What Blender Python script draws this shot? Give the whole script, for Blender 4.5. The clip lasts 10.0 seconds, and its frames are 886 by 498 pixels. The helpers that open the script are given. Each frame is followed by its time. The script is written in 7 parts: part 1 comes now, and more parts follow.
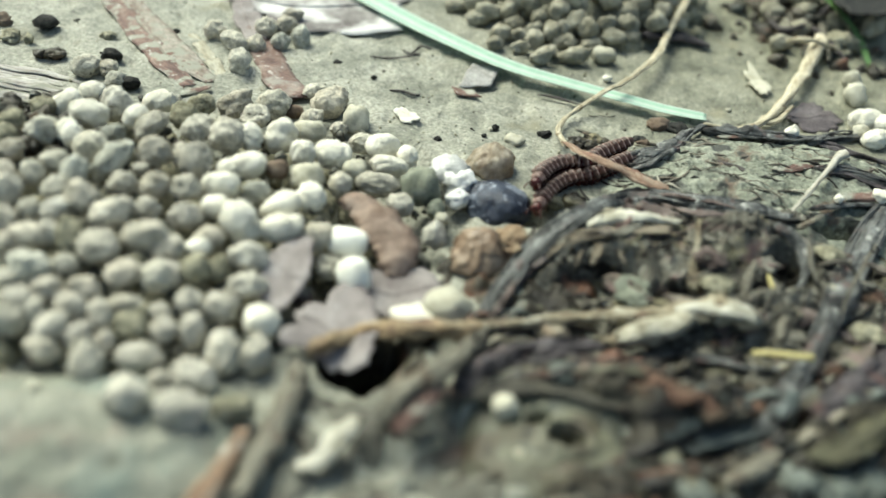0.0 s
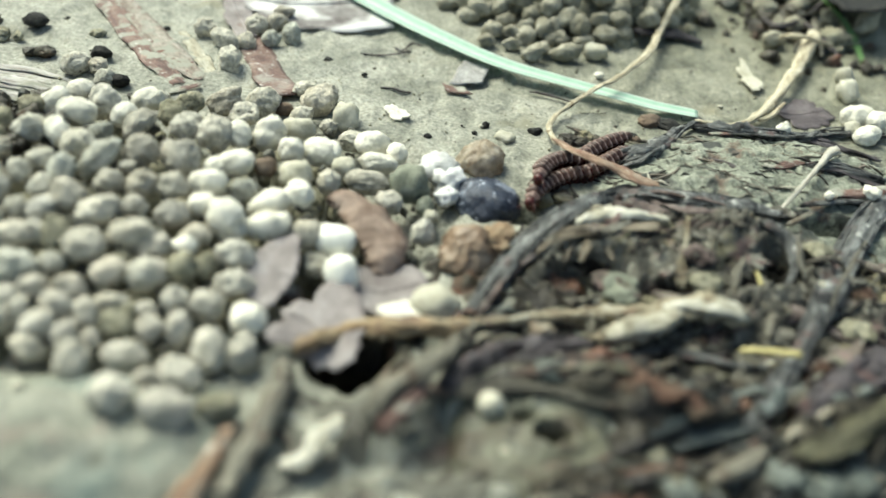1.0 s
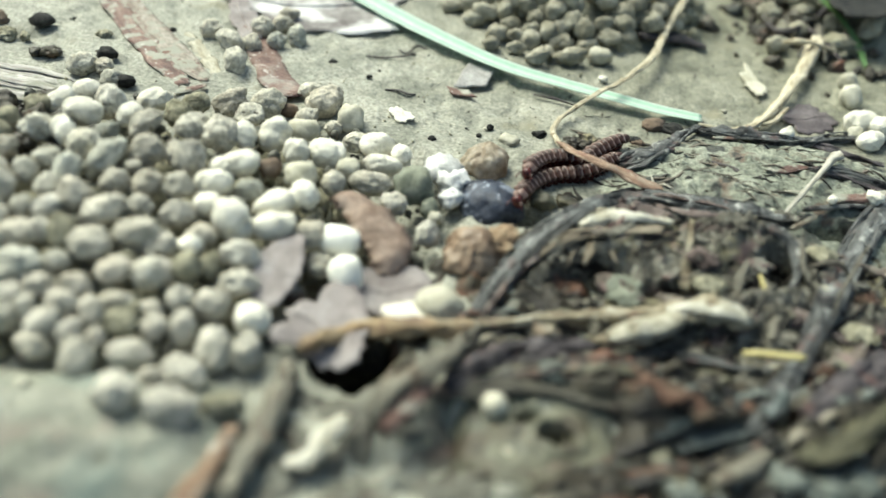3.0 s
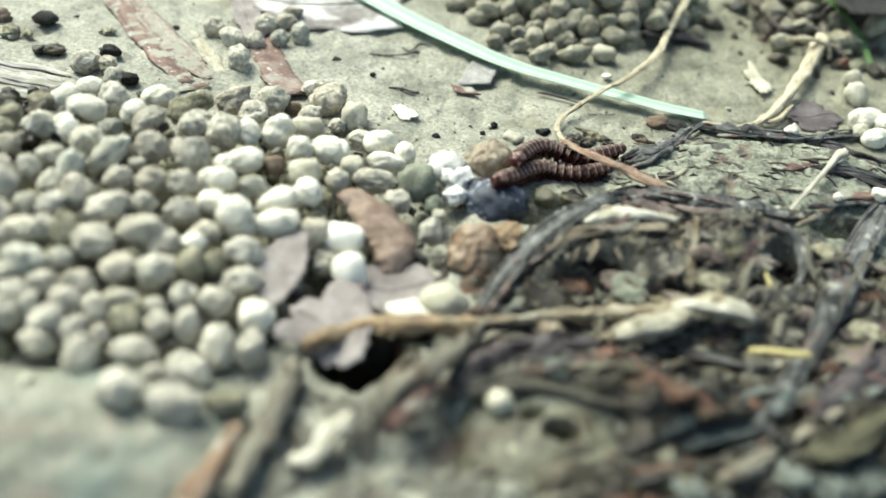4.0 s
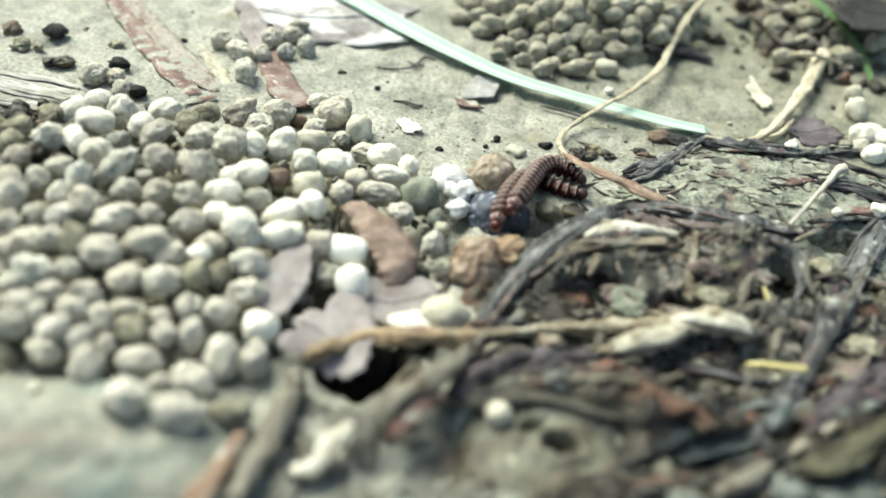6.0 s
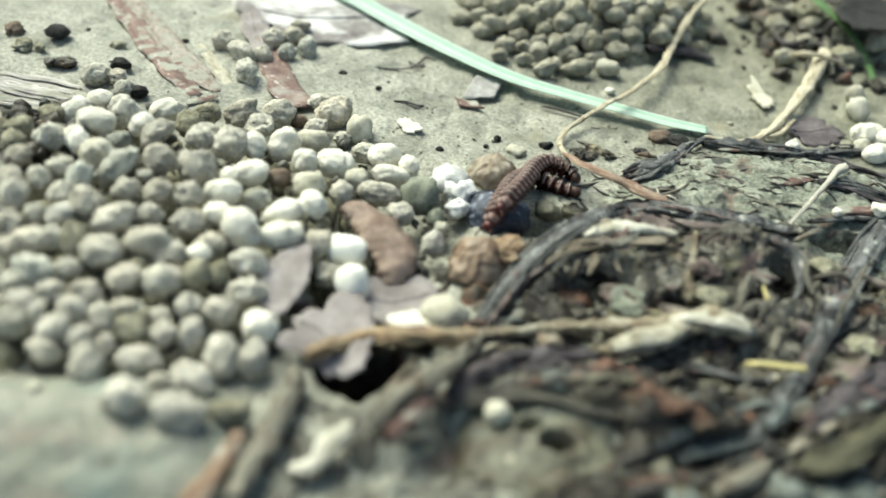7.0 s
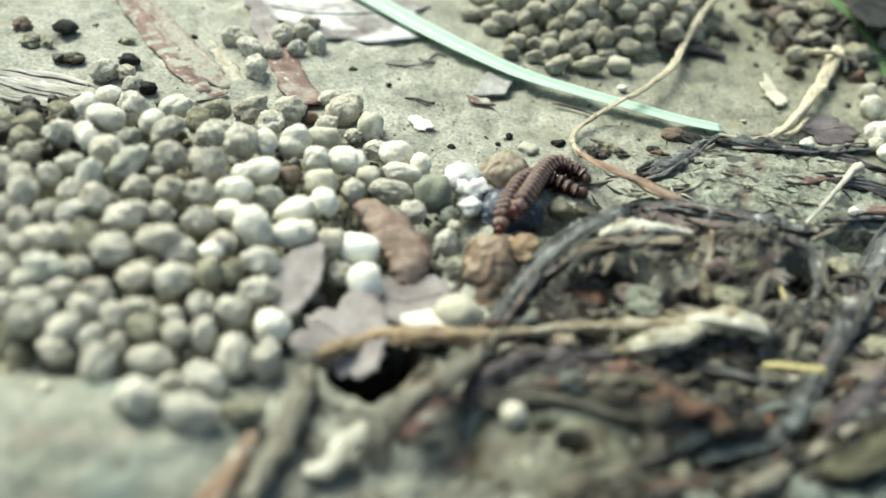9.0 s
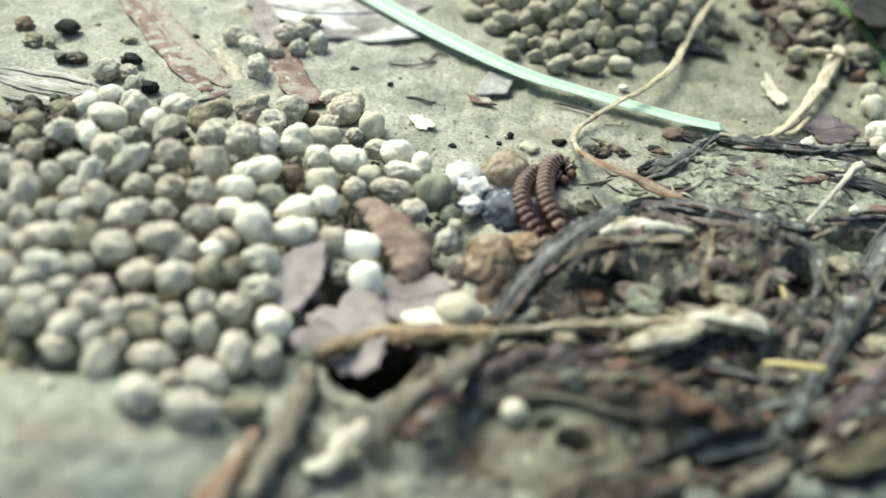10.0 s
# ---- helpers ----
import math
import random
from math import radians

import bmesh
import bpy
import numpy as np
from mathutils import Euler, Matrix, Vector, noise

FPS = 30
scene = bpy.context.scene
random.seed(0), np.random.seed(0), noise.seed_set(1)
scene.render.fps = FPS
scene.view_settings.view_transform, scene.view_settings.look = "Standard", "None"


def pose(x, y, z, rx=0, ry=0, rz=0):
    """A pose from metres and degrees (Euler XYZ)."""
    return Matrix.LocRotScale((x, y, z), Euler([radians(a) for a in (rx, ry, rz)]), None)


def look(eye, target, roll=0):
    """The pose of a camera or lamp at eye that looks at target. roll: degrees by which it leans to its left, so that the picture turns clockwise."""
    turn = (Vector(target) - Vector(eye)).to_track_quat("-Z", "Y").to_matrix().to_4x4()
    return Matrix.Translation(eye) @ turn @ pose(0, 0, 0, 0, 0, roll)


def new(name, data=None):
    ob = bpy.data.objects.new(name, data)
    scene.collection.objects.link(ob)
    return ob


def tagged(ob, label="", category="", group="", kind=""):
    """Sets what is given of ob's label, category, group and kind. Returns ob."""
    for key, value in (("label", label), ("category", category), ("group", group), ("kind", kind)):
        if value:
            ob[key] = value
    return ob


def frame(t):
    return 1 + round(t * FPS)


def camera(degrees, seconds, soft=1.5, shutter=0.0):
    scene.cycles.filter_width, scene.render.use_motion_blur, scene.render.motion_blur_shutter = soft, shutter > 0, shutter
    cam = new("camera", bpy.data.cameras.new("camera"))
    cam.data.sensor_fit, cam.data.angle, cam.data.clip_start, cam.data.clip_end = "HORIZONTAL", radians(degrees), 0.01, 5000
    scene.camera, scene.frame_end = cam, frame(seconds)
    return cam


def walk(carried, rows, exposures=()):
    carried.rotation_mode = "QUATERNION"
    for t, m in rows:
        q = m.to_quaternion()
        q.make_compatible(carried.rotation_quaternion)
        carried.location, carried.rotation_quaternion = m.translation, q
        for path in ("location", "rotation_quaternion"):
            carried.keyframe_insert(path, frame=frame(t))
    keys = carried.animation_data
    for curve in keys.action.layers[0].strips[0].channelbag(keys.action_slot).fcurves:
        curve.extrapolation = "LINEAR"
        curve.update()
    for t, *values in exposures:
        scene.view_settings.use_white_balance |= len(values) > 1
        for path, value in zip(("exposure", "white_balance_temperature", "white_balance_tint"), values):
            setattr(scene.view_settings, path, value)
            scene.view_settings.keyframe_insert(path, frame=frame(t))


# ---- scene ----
cam = camera(50.0, 10.0, soft=1.6)
PATH = [
    (0, (0.002881, 0.018246, 0.067796), (0.003490, 0.111650, -0.007538), 7.780),
    (0.5, (0.003081, 0.018222, 0.067687), (0.003718, 0.111575, -0.007711), 7.810),
    (1, (0.004216, 0.018516, 0.067754), (0.004801, 0.111744, -0.007799), 7.658),
    (1.5, (0.004241, 0.018066, 0.067683), (0.004549, 0.111529, -0.007582), 7.697),
    (2, (0.004119, 0.017916, 0.067558), (0.004234, 0.111404, -0.007674), 7.777),
    (2.5, (0.004054, 0.018060, 0.067789), (0.004420, 0.111620, -0.007354), 7.967),
    (4, (0.003750, 0.018092, 0.067213), (0.003842, 0.111642, -0.007943), 7.830),
    (4.5, (0.004213, 0.017299, 0.068037), (0.003664, 0.111174, -0.006710), 7.692),
    (5, (0.004117, 0.017380, 0.067712), (0.003390, 0.111298, -0.006980), 7.622),
    (5.5, (0.004057, 0.017406, 0.068366), (0.003393, 0.111473, -0.006139), 7.778),
    (7, (0.004671, 0.017196, 0.068522), (0.003304, 0.111348, -0.005866), 7.618),
    (7.5, (0.005011, 0.017941, 0.068569), (0.003400, 0.111871, -0.006094), 7.354),
    (8, (0.004212, 0.017892, 0.068139), (0.002882, 0.111878, -0.006459), 7.597),
    (8.5, (0.003746, 0.017912, 0.068169), (0.002355, 0.111867, -0.006468), 7.714),
    (9, (0.003321, 0.018094, 0.067924), (0.001828, 0.111950, -0.006835), 7.720),
    (9.5, (0.003508, 0.017837, 0.067740), (0.001895, 0.111737, -0.006960), 7.667),
    (10, (0.003511, 0.017760, 0.067837), (0.001726, 0.111681, -0.006833), 7.640),
]
EXPOSURES = [
    (0.0, 1.83, 6550, -6), (1.5, 1.93, 6550, -5), (2.5, 1.92, 6550, -5), (4.0, 2.10, 6550, -4), (5.5, 2.18, 6550, -2), (6.3, 2.1, 6550, -4),
    (7.0, 1.95, 6550, -5), (7.5, 2.26, 6550, -2), (8.0, 2.05, 6550, -4), (9.0, 2.01, 6550, -5), (10.0, 2.0, 6550, -4)]
walk(cam, [(t, look(eye, target, roll)) for t, eye, target, roll in PATH], EXPOSURES)
# a close-up lens: sharp on the animals, soft in front and behind
cam.data.dof.use_dof = True
cam.data.dof.focus_distance = 0.127
cam.data.dof.aperture_fstop = 12.0

# ---- light: an open overcast sky ----
SUN_UP, SUN_TURN = 52.0, 312.0
world = bpy.data.worlds.new("overcast_sky")
scene.world = world
world.use_nodes = True
sky = world.node_tree.nodes.new("ShaderNodeTexSky")
sky.sky_type = "NISHITA"
sky.sun_disc = False
sky.sun_elevation, sky.sun_rotation = radians(SUN_UP), radians(SUN_TURN)
sky.air_density, sky.dust_density, sky.ozone_density = 1.0, 4.0, 1.0
back = world.node_tree.nodes["Background"]
back.inputs["Strength"].default_value = 0.045
world.node_tree.links.new(sky.outputs["Color"], back.inputs["Color"])
sun = new("sun", bpy.data.lights.new("sun", "SUN"))
sun.data.energy, sun.data.angle, sun.data.color = 1.5, radians(36), (1.0, 0.96, 0.9)
sun.matrix_world = pose(0, 0, 1, 90 - SUN_UP, 0, 180 - SUN_TURN)

MM = 0.001


# ---- the lie of the ground, in millimetres ----
def bump(x, y, cx, cy, rx, ry, h, turn=0.0, p=1.5):
    c, s = math.cos(math.radians(turn)), math.sin(math.radians(turn))
    u, v = ((x - cx) * c + (y - cy) * s) / rx, ((y - cy) * c - (x - cx) * s) / ry
    return h * max(0.0, 1.0 - u * u - v * v) ** p


def litter_base(x, y):
    # third bump: soil round the twig hollow, its dark colour also painting shade inside
    return max(bump(x, y, 40, 77, 34, 20, 3.0, 8, 1.0), bump(x, y, 11, 95, 12, 10, 2.0, 20, 1.0), bump(x, y, 0.5, 85, 7.5, 5.0, 2.5, 5, 1.0))


def relief(x, y):
    """Wet mud: the pellet heaps, the lobes in front and the pits."""
    z = bump(x, y, -36, 100, 35, 26, 5.5, 8, 0.9)
    z += bump(x, y, 21, 176, 24, 19, 9.0, 10, 1.0)
    z += bump(x, y, 76, 190, 22, 20, 7.0, 15, 1.2)
    z += bump(x, y, -27, 68, 18, 9, 3.0, 8, 0.8)
    z += bump(x, y, 2, 76, 9, 4.5, 1.8, 20, 1.2)
    z += bump(x, y, 24, 80, 23, 6.5, 3.6, 4, 1.0)
    z += bump(x, y, 46, 80, 18, 6, 3.0, 25, 1.0)
    z += bump(x, y, 20, 70, 16, 5, 1.8, 5, 1.0)
    z += 0.9 * min(1.0, litter_base(x, y))
    z -= bump(x, y, -2.4, 83.2, 3.8, 3.0, 16.0, 5, 0.5)
    z -= bump(x, y, 16.3, 74.2, 2.5, 1.8, 7.5, 5, 0.6)
    z -= bump(x, y, 13.9, 76.0, 1.3, 0.9, 5.0, 5, 0.6)
    z -= bump(x, y, 34.0, 77.5, 9.0, 1.3, 8.0, 24, 0.6)
    z -= bump(x, y, -8.0, 94.0, 2.8, 4.2, 10.0, 15, 0.6)
    return z


def bark_base(x, y):
    """Steep behind its crest, sloping to the litter in front."""
    crest = 105.5 - 0.006 * (x - 32) ** 2
    z = bump(x, y, 33, crest, 24, 5.0 if y > crest else 15.0, 7.4, 0, 0.75)
    return max(z, bump(x, y, 46, 96, 26, 13, 4.0, 10, 0.7))


def bank_base(x, y):
    return bump(x, y, 47, 119, 25, 17, 4.6, 8, 0.7)


def clod(x, y):
    """The rotten bark and the mud baked onto it."""
    return max(bark_base(x, y), bank_base(x, y)) - 0.9


# ---- materials ----
def surface(name, dark, mid, light, size=3.0, fine=0.5, rough=0.8, bump=0.15, fibre=False, moving=False, spread=0.25, speck=None, coat=0.0, through_light=0.0, blur=0.05, damp=None, hues=None, streak=None):
    """A natural surface: blotches of a size and a finer grain in millimetres, relief, wear by the piece, and specks."""
    m = bpy.data.materials.new(name)
    m.use_nodes = True
    nodes, links = m.node_tree.nodes, m.node_tree.links
    bsdf = nodes["Principled BSDF"]

    def node(kind, **values):
        n = nodes.new(kind)
        for key, value in values.items():
            n.inputs[key].default_value = value
        return n

    coords = nodes.new("ShaderNodeTexCoord")
    if fibre:
        where = node("ShaderNodeMapping", Scale=(9.0, 0.35, 1.0))
        links.new(coords.outputs["UV"], where.inputs["Vector"])
        spot, s_large, s_fine = where.outputs["Vector"], 0.6, 2.2
    elif moving:
        spot, s_large, s_fine = coords.outputs["Object"], 1000 / size, 1000 / fine
    else:
        spot, s_large, s_fine = nodes.new("ShaderNodeNewGeometry").outputs["Position"], 1000 / size, 1000 / fine
    if streak:
        stretch = node("ShaderNodeMapping", Scale=streak, Rotation=(0.0, 0.0, radians(-18)))
        links.new(spot, stretch.inputs["Vector"])
        spot = stretch.outputs["Vector"]
    large = node("ShaderNodeTexNoise", Scale=s_large, Detail=4.0, Roughness=0.6)
    grain = node("ShaderNodeTexNoise", Scale=s_fine, Detail=5.0, Roughness=0.65)
    links.new(spot, large.inputs["Vector"])
    links.new(spot, grain.inputs["Vector"])
    ramp = nodes.new("ShaderNodeValToRGB")
    els = ramp.color_ramp.elements
    els[0].position, els[0].color = 0.32, (*dark, 1)
    els[1].position, els[1].color = 0.70, (*light, 1)
    els.new(0.5).color = (*mid, 1)
    links.new(large.outputs["Fac"], ramp.inputs["Fac"])
    info = nodes.new("ShaderNodeObjectInfo")
    tone = node("ShaderNodeMapRange", **{"From Min": 0.3, "From Max": 0.7, "To Min": 1 - spread, "To Max": 1 + spread})
    links.new(grain.outputs["Fac"], tone.inputs["Value"])
    piece = node("ShaderNodeMapRange", **{"To Min": 0.85, "To Max": 1.15})
    links.new(info.outputs["Random"], piece.inputs["Value"])
    both = nodes.new("ShaderNodeMath")
    both.operation = "MULTIPLY"
    links.new(tone.outputs["Result"], both.inputs[0])
    links.new(piece.outputs["Result"], both.inputs[1])
    scaled = nodes.new("ShaderNodeVectorMath")
    scaled.operation = "SCALE"
    links.new(ramp.outputs["Color"], scaled.inputs[0])
    links.new(both.outputs["Value"], scaled.inputs["Scale"])
    colour = scaled.outputs["Vector"]
    if hues:
        pick = nodes.new("ShaderNodeValToRGB")
        for k, h in enumerate(hues):
            at = k / (len(hues) - 1)
            el = pick.color_ramp.elements[0] if k == 0 else pick.color_ramp.elements[len(pick.color_ramp.elements) - 1] if at == 1 else pick.color_ramp.elements.new(at)
            el.color = (*h, 1)
        shuffle = nodes.new("ShaderNodeMath")
        shuffle.operation = "FRACT"
        spin = node("ShaderNodeMath")
        spin.operation = "MULTIPLY"
        spin.inputs[1].default_value = 7.31
        links.new(info.outputs["Random"], spin.inputs[0])
        links.new(spin.outputs["Value"], shuffle.inputs[0])
        links.new(shuffle.outputs["Value"], pick.inputs["Fac"])
        own = nodes.new("ShaderNodeMix")
        own.data_type, own.blend_type = "RGBA", "MULTIPLY"
        own.inputs["Factor"].default_value = 1.0
        links.new(colour, own.inputs["A"])
        links.new(pick.outputs["Color"], own.inputs["B"])
        colour = own.outputs["Result"]
    if damp:
        away = nodes.new("ShaderNodeVectorMath")
        away.operation = "DISTANCE"
        away.inputs[1].default_value = (0.062, 0.185, 0.0)
        links.new(spot, away.inputs[0])
        uneven = node("ShaderNodeMath")
        uneven.operation = "MULTIPLY_ADD"
        uneven.inputs[1].default_value = 0.05
        links.new(large.outputs["Fac"], uneven.inputs[0])
        links.new(away.outputs["Value"], uneven.inputs[2])
        wet = node("ShaderNodeMapRange", **{"From Min": 0.035, "From Max": 0.115, "To Min": 1.0, "To Max": 0.0})
        links.new(uneven.outputs["Value"], wet.inputs["Value"])
        soak = nodes.new("ShaderNodeMix")
        soak.data_type, soak.blend_type = "RGBA", "MULTIPLY"
        links.new(wet.outputs["Result"], soak.inputs["Factor"])
        links.new(colour, soak.inputs["A"])
        soak.inputs["B"].default_value = (*damp, 1)
        colour = soak.outputs["Result"]
    if speck:
        layers = [speck] if isinstance(speck[1], float) else speck
    for layer, (tint, amount, grain_mm) in enumerate(layers if speck else ()):
        dots = nodes.new("ShaderNodeTexNoise")
        dots.noise_dimensions = "4D"
        dots.inputs["Scale"].default_value, dots.inputs["Detail"].default_value, dots.inputs["W"].default_value = 1000 / grain_mm, 3.0, 3.7 * layer
        links.new(spot if not fibre else coords.outputs["Object"], dots.inputs["Vector"])
        gate = node("ShaderNodeMapRange", **{"From Min": amount, "From Max": amount + blur})
        links.new(dots.outputs["Fac"], gate.inputs["Value"])
        mix = nodes.new("ShaderNodeMix")
        mix.data_type = "RGBA"
        links.new(gate.outputs["Result"], mix.inputs["Factor"])
        links.new(colour, mix.inputs["A"])
        mix.inputs["B"].default_value = (*tint, 1)
        colour = mix.outputs["Result"]
    links.new(colour, bsdf.inputs["Base Color"])
    gloss = node("ShaderNodeMapRange", **{"To Min": rough - 0.15, "To Max": min(1.0, rough + 0.15)})
    links.new(large.outputs["Fac"], gloss.inputs["Value"])
    links.new(gloss.outputs["Result"], bsdf.inputs["Roughness"])
    bsdf.inputs["Specular IOR Level"].default_value = 0.2 if rough >= 0.7 else 0.4
    bsdf.inputs["Coat Weight"].default_value = coat
    bsdf.inputs["Coat Roughness"].default_value = 0.25
    relief_node = node("ShaderNodeBump", Strength=0.8, Distance=bump * MM)
    links.new(grain.outputs["Fac"], relief_node.inputs["Height"])
    links.new(relief_node.outputs["Normal"], bsdf.inputs["Normal"])
    if through_light:
        glow = nodes.new("ShaderNodeBsdfTranslucent")
        links.new(colour, glow.inputs["Color"])
        blend = nodes.new("ShaderNodeMixShader")
        blend.inputs["Fac"].default_value = through_light
        links.new(bsdf.outputs["BSDF"], blend.inputs[1])
        links.new(glow.outputs["BSDF"], blend.inputs[2])
        links.new(blend.outputs["Shader"], nodes["Material Output"].inputs["Surface"])
    return m


def grass_surface(name, edge, blade, rib):
    """A leaf blade: pale midrib, fine veins along it."""
    m = surface(name, blade, blade, edge, fibre=True, rough=0.32, bump=0.05, spread=0.12, through_light=0.3)
    nodes, links = m.node_tree.nodes, m.node_tree.links
    coords = nodes.new("ShaderNodeTexCoord")
    split = nodes.new("ShaderNodeSeparateXYZ")
    links.new(coords.outputs["UV"], split.inputs["Vector"])
    stripes = nodes.new("ShaderNodeValToRGB")
    els = stripes.color_ramp.elements
    els[0].position, els[0].color = 0.0, (*edge, 1)
    els[1].position, els[1].color = 0.5, (*edge, 1)
    for at, tint in ((0.08, rib), (0.17, blade), (0.23, rib), (0.33, blade), (0.42, rib)):
        els.new(at).color = (*tint, 1)
    links.new(split.outputs["X"], stripes.inputs["Fac"])
    scaled = next(n for n in nodes if n.type == "VECT_MATH")
    links.new(stripes.outputs["Color"], scaled.inputs[0])
    return m


def litter_surface(name, tints_of=((0.0, (0.03, 0.028, 0.026)), (0.30, (0.085, 0.077, 0.063)), (0.52, (0.130, 0.114, 0.092)), (0.64, (0.140, 0.132, 0.105)), (0.80, (0.215, 0.195, 0.145)), (0.94, (0.40, 0.38, 0.31))), rough=0.75, speck=None):
    """Loose fibres and crumbs, each of its own tint."""
    m = surface(name, (0.03, 0.026, 0.02), (0.1, 0.08, 0.055), (0.2, 0.17, 0.12), size=4, fine=0.4, rough=rough, bump=0.15, speck=speck, blur=0.1)
    nodes, links = m.node_tree.nodes, m.node_tree.links
    each = nodes.new("ShaderNodeNewGeometry")
    tints = nodes.new("ShaderNodeValToRGB")
    tints.color_ramp.interpolation = "CONSTANT"
    els = tints.color_ramp.elements
    els[0].position, els[0].color = 0.0, (*tints_of[0][1], 1)
    els[1].position, els[1].color = tints_of[1][0], (*tints_of[1][1], 1)
    for at, tint in tints_of[2:]:
        els.new(at).color = (*tint, 1)
    links.new(each.outputs["Random Per Island"], tints.inputs["Fac"])
    scaled = next(n for n in nodes if n.type == "VECT_MATH")
    links.new(tints.outputs["Color"], scaled.inputs[0])
    return m


GROUND = surface("wet_silt", (0.180, 0.185, 0.147), (0.262, 0.263, 0.213), (0.350, 0.346, 0.288), size=7, fine=0.55, rough=0.56, bump=0.45, spread=0.48, damp=(0.63, 0.62, 0.51), blur=0.08, speck=(((0.215, 0.205, 0.140), 0.60, 9.0), ((0.055, 0.051, 0.040), 0.67, 0.8), ((0.42, 0.42, 0.36), 0.68, 0.7), ((0.085, 0.080, 0.064), 0.65, 0.36), ((0.52, 0.52, 0.45), 0.67, 0.42)))
BANK = surface("silt_crust", (0.135, 0.146, 0.116), (0.240, 0.255, 0.200), (0.330, 0.345, 0.280), size=4, fine=0.5, rough=0.75, bump=0.45, spread=0.4, blur=0.08, speck=(((0.150, 0.118, 0.092), 0.57, 4.0), ((0.075, 0.078, 0.070), 0.55, 3.0), ((0.034, 0.030, 0.024), 0.60, 1.8), ((0.36, 0.36, 0.29), 0.66, 1.0)))
ROTTEN = surface("rotten_bark", (0.055, 0.050, 0.040), (0.170, 0.162, 0.132), (0.285, 0.275, 0.228), size=3.2, fine=0.5, rough=0.75, bump=0.6, spread=0.5, blur=0.08,
                 speck=(((0.205, 0.140, 0.125), 0.55, 5.0), ((0.250, 0.225, 0.140), 0.55, 4.0), ((0.220, 0.130, 0.085), 0.68, 3.0), ((0.014, 0.012, 0.010), 0.56, 2.2), ((0.400, 0.390, 0.320), 0.62, 1.1)))
MUD = surface("soil_pellet", (0.389, 0.375, 0.313), (0.493, 0.477, 0.405), (0.587, 0.570, 0.495), size=2.0, fine=0.5, rough=0.88, bump=0.6, spread=0.32, hues=((0.86, 0.89, 0.88), (1.07, 1.04, 0.99), (1.0, 1.0, 1.0), (0.94, 0.90, 0.85), (1.10, 1.10, 1.08)), speck=((0.14, 0.13, 0.10), 0.66, 1.0))
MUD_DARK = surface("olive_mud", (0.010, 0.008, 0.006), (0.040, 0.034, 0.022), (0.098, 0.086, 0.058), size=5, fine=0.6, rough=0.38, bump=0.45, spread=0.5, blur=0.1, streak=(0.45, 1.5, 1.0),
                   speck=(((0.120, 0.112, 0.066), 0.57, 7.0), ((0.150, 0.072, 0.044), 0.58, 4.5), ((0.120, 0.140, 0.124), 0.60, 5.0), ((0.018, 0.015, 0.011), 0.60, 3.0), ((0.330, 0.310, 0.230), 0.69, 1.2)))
MOUND = surface("pale_olive_mud", (0.078, 0.076, 0.050), (0.145, 0.143, 0.098), (0.225, 0.226, 0.160), size=4, fine=0.7, rough=0.5, bump=0.3, spread=0.3, speck=(((0.070, 0.058, 0.038), 0.53, 5.0), ((0.100, 0.108, 0.090), 0.56, 3.5), ((0.030, 0.025, 0.018), 0.58, 3.0), ((0.260, 0.255, 0.190), 0.64, 2.0)), blur=0.12)
FILM = surface("pale_silt_film", (0.157, 0.165, 0.132), (0.213, 0.217, 0.177), (0.269, 0.269, 0.222), size=6, fine=0.8, rough=0.7, bump=0.35, spread=0.25, speck=(((0.170, 0.205, 0.178), 0.55, 9.0), ((0.245, 0.200, 0.165), 0.60, 6.0), ((0.120, 0.120, 0.090), 0.63, 4.0)), blur=0.15)
# damp silt in front; the same dark tone paints shade between heap pellets
DAMP_AND_SHADE = surface("damp_silt", (0.045, 0.042, 0.030), (0.098, 0.096, 0.074), (0.165, 0.166, 0.134), size=5, fine=0.6, rough=0.5, bump=0.4, spread=0.35, blur=0.12, speck=(((0.090, 0.062, 0.048), 0.55, 5.0), ((0.035, 0.032, 0.024), 0.56, 3.4), ((0.170, 0.180, 0.155), 0.58, 4.0), ((0.300, 0.290, 0.230), 0.66, 1.4)))
TEAL_MUD = surface("teal_mud", (0.055, 0.062, 0.050), (0.120, 0.136, 0.116), (0.205, 0.225, 0.198), size=3.5, fine=0.6, rough=0.5, bump=0.4, spread=0.4, blur=0.12, speck=(((0.050, 0.045, 0.030), 0.56, 3.0), ((0.270, 0.285, 0.250), 0.62, 2.0)))
CRUMBLE = surface("far_soil_pellet", (0.190, 0.178, 0.128), (0.290, 0.274, 0.208), (0.405, 0.388, 0.310), size=2.5, fine=0.6, rough=0.9, bump=0.35, spread=0.3)
CHALK = surface("chalky_pellet", (0.612, 0.588, 0.482), (0.752, 0.725, 0.608), (0.822, 0.797, 0.690), size=2.0, fine=0.4, rough=0.85, bump=0.35, spread=0.16, blur=0.12, speck=((0.50, 0.48, 0.40), 0.60, 1.3))
CREAM = surface("cream_pellet", (0.339, 0.323, 0.242), (0.445, 0.428, 0.339), (0.533, 0.517, 0.420), size=2.2, fine=0.4, rough=0.8, bump=0.12, spread=0.12)
BROWN = surface("brown_pellet", (0.106, 0.076, 0.053), (0.152, 0.114, 0.084), (0.205, 0.167, 0.125), size=2.2, fine=0.4, rough=0.8, bump=0.15)
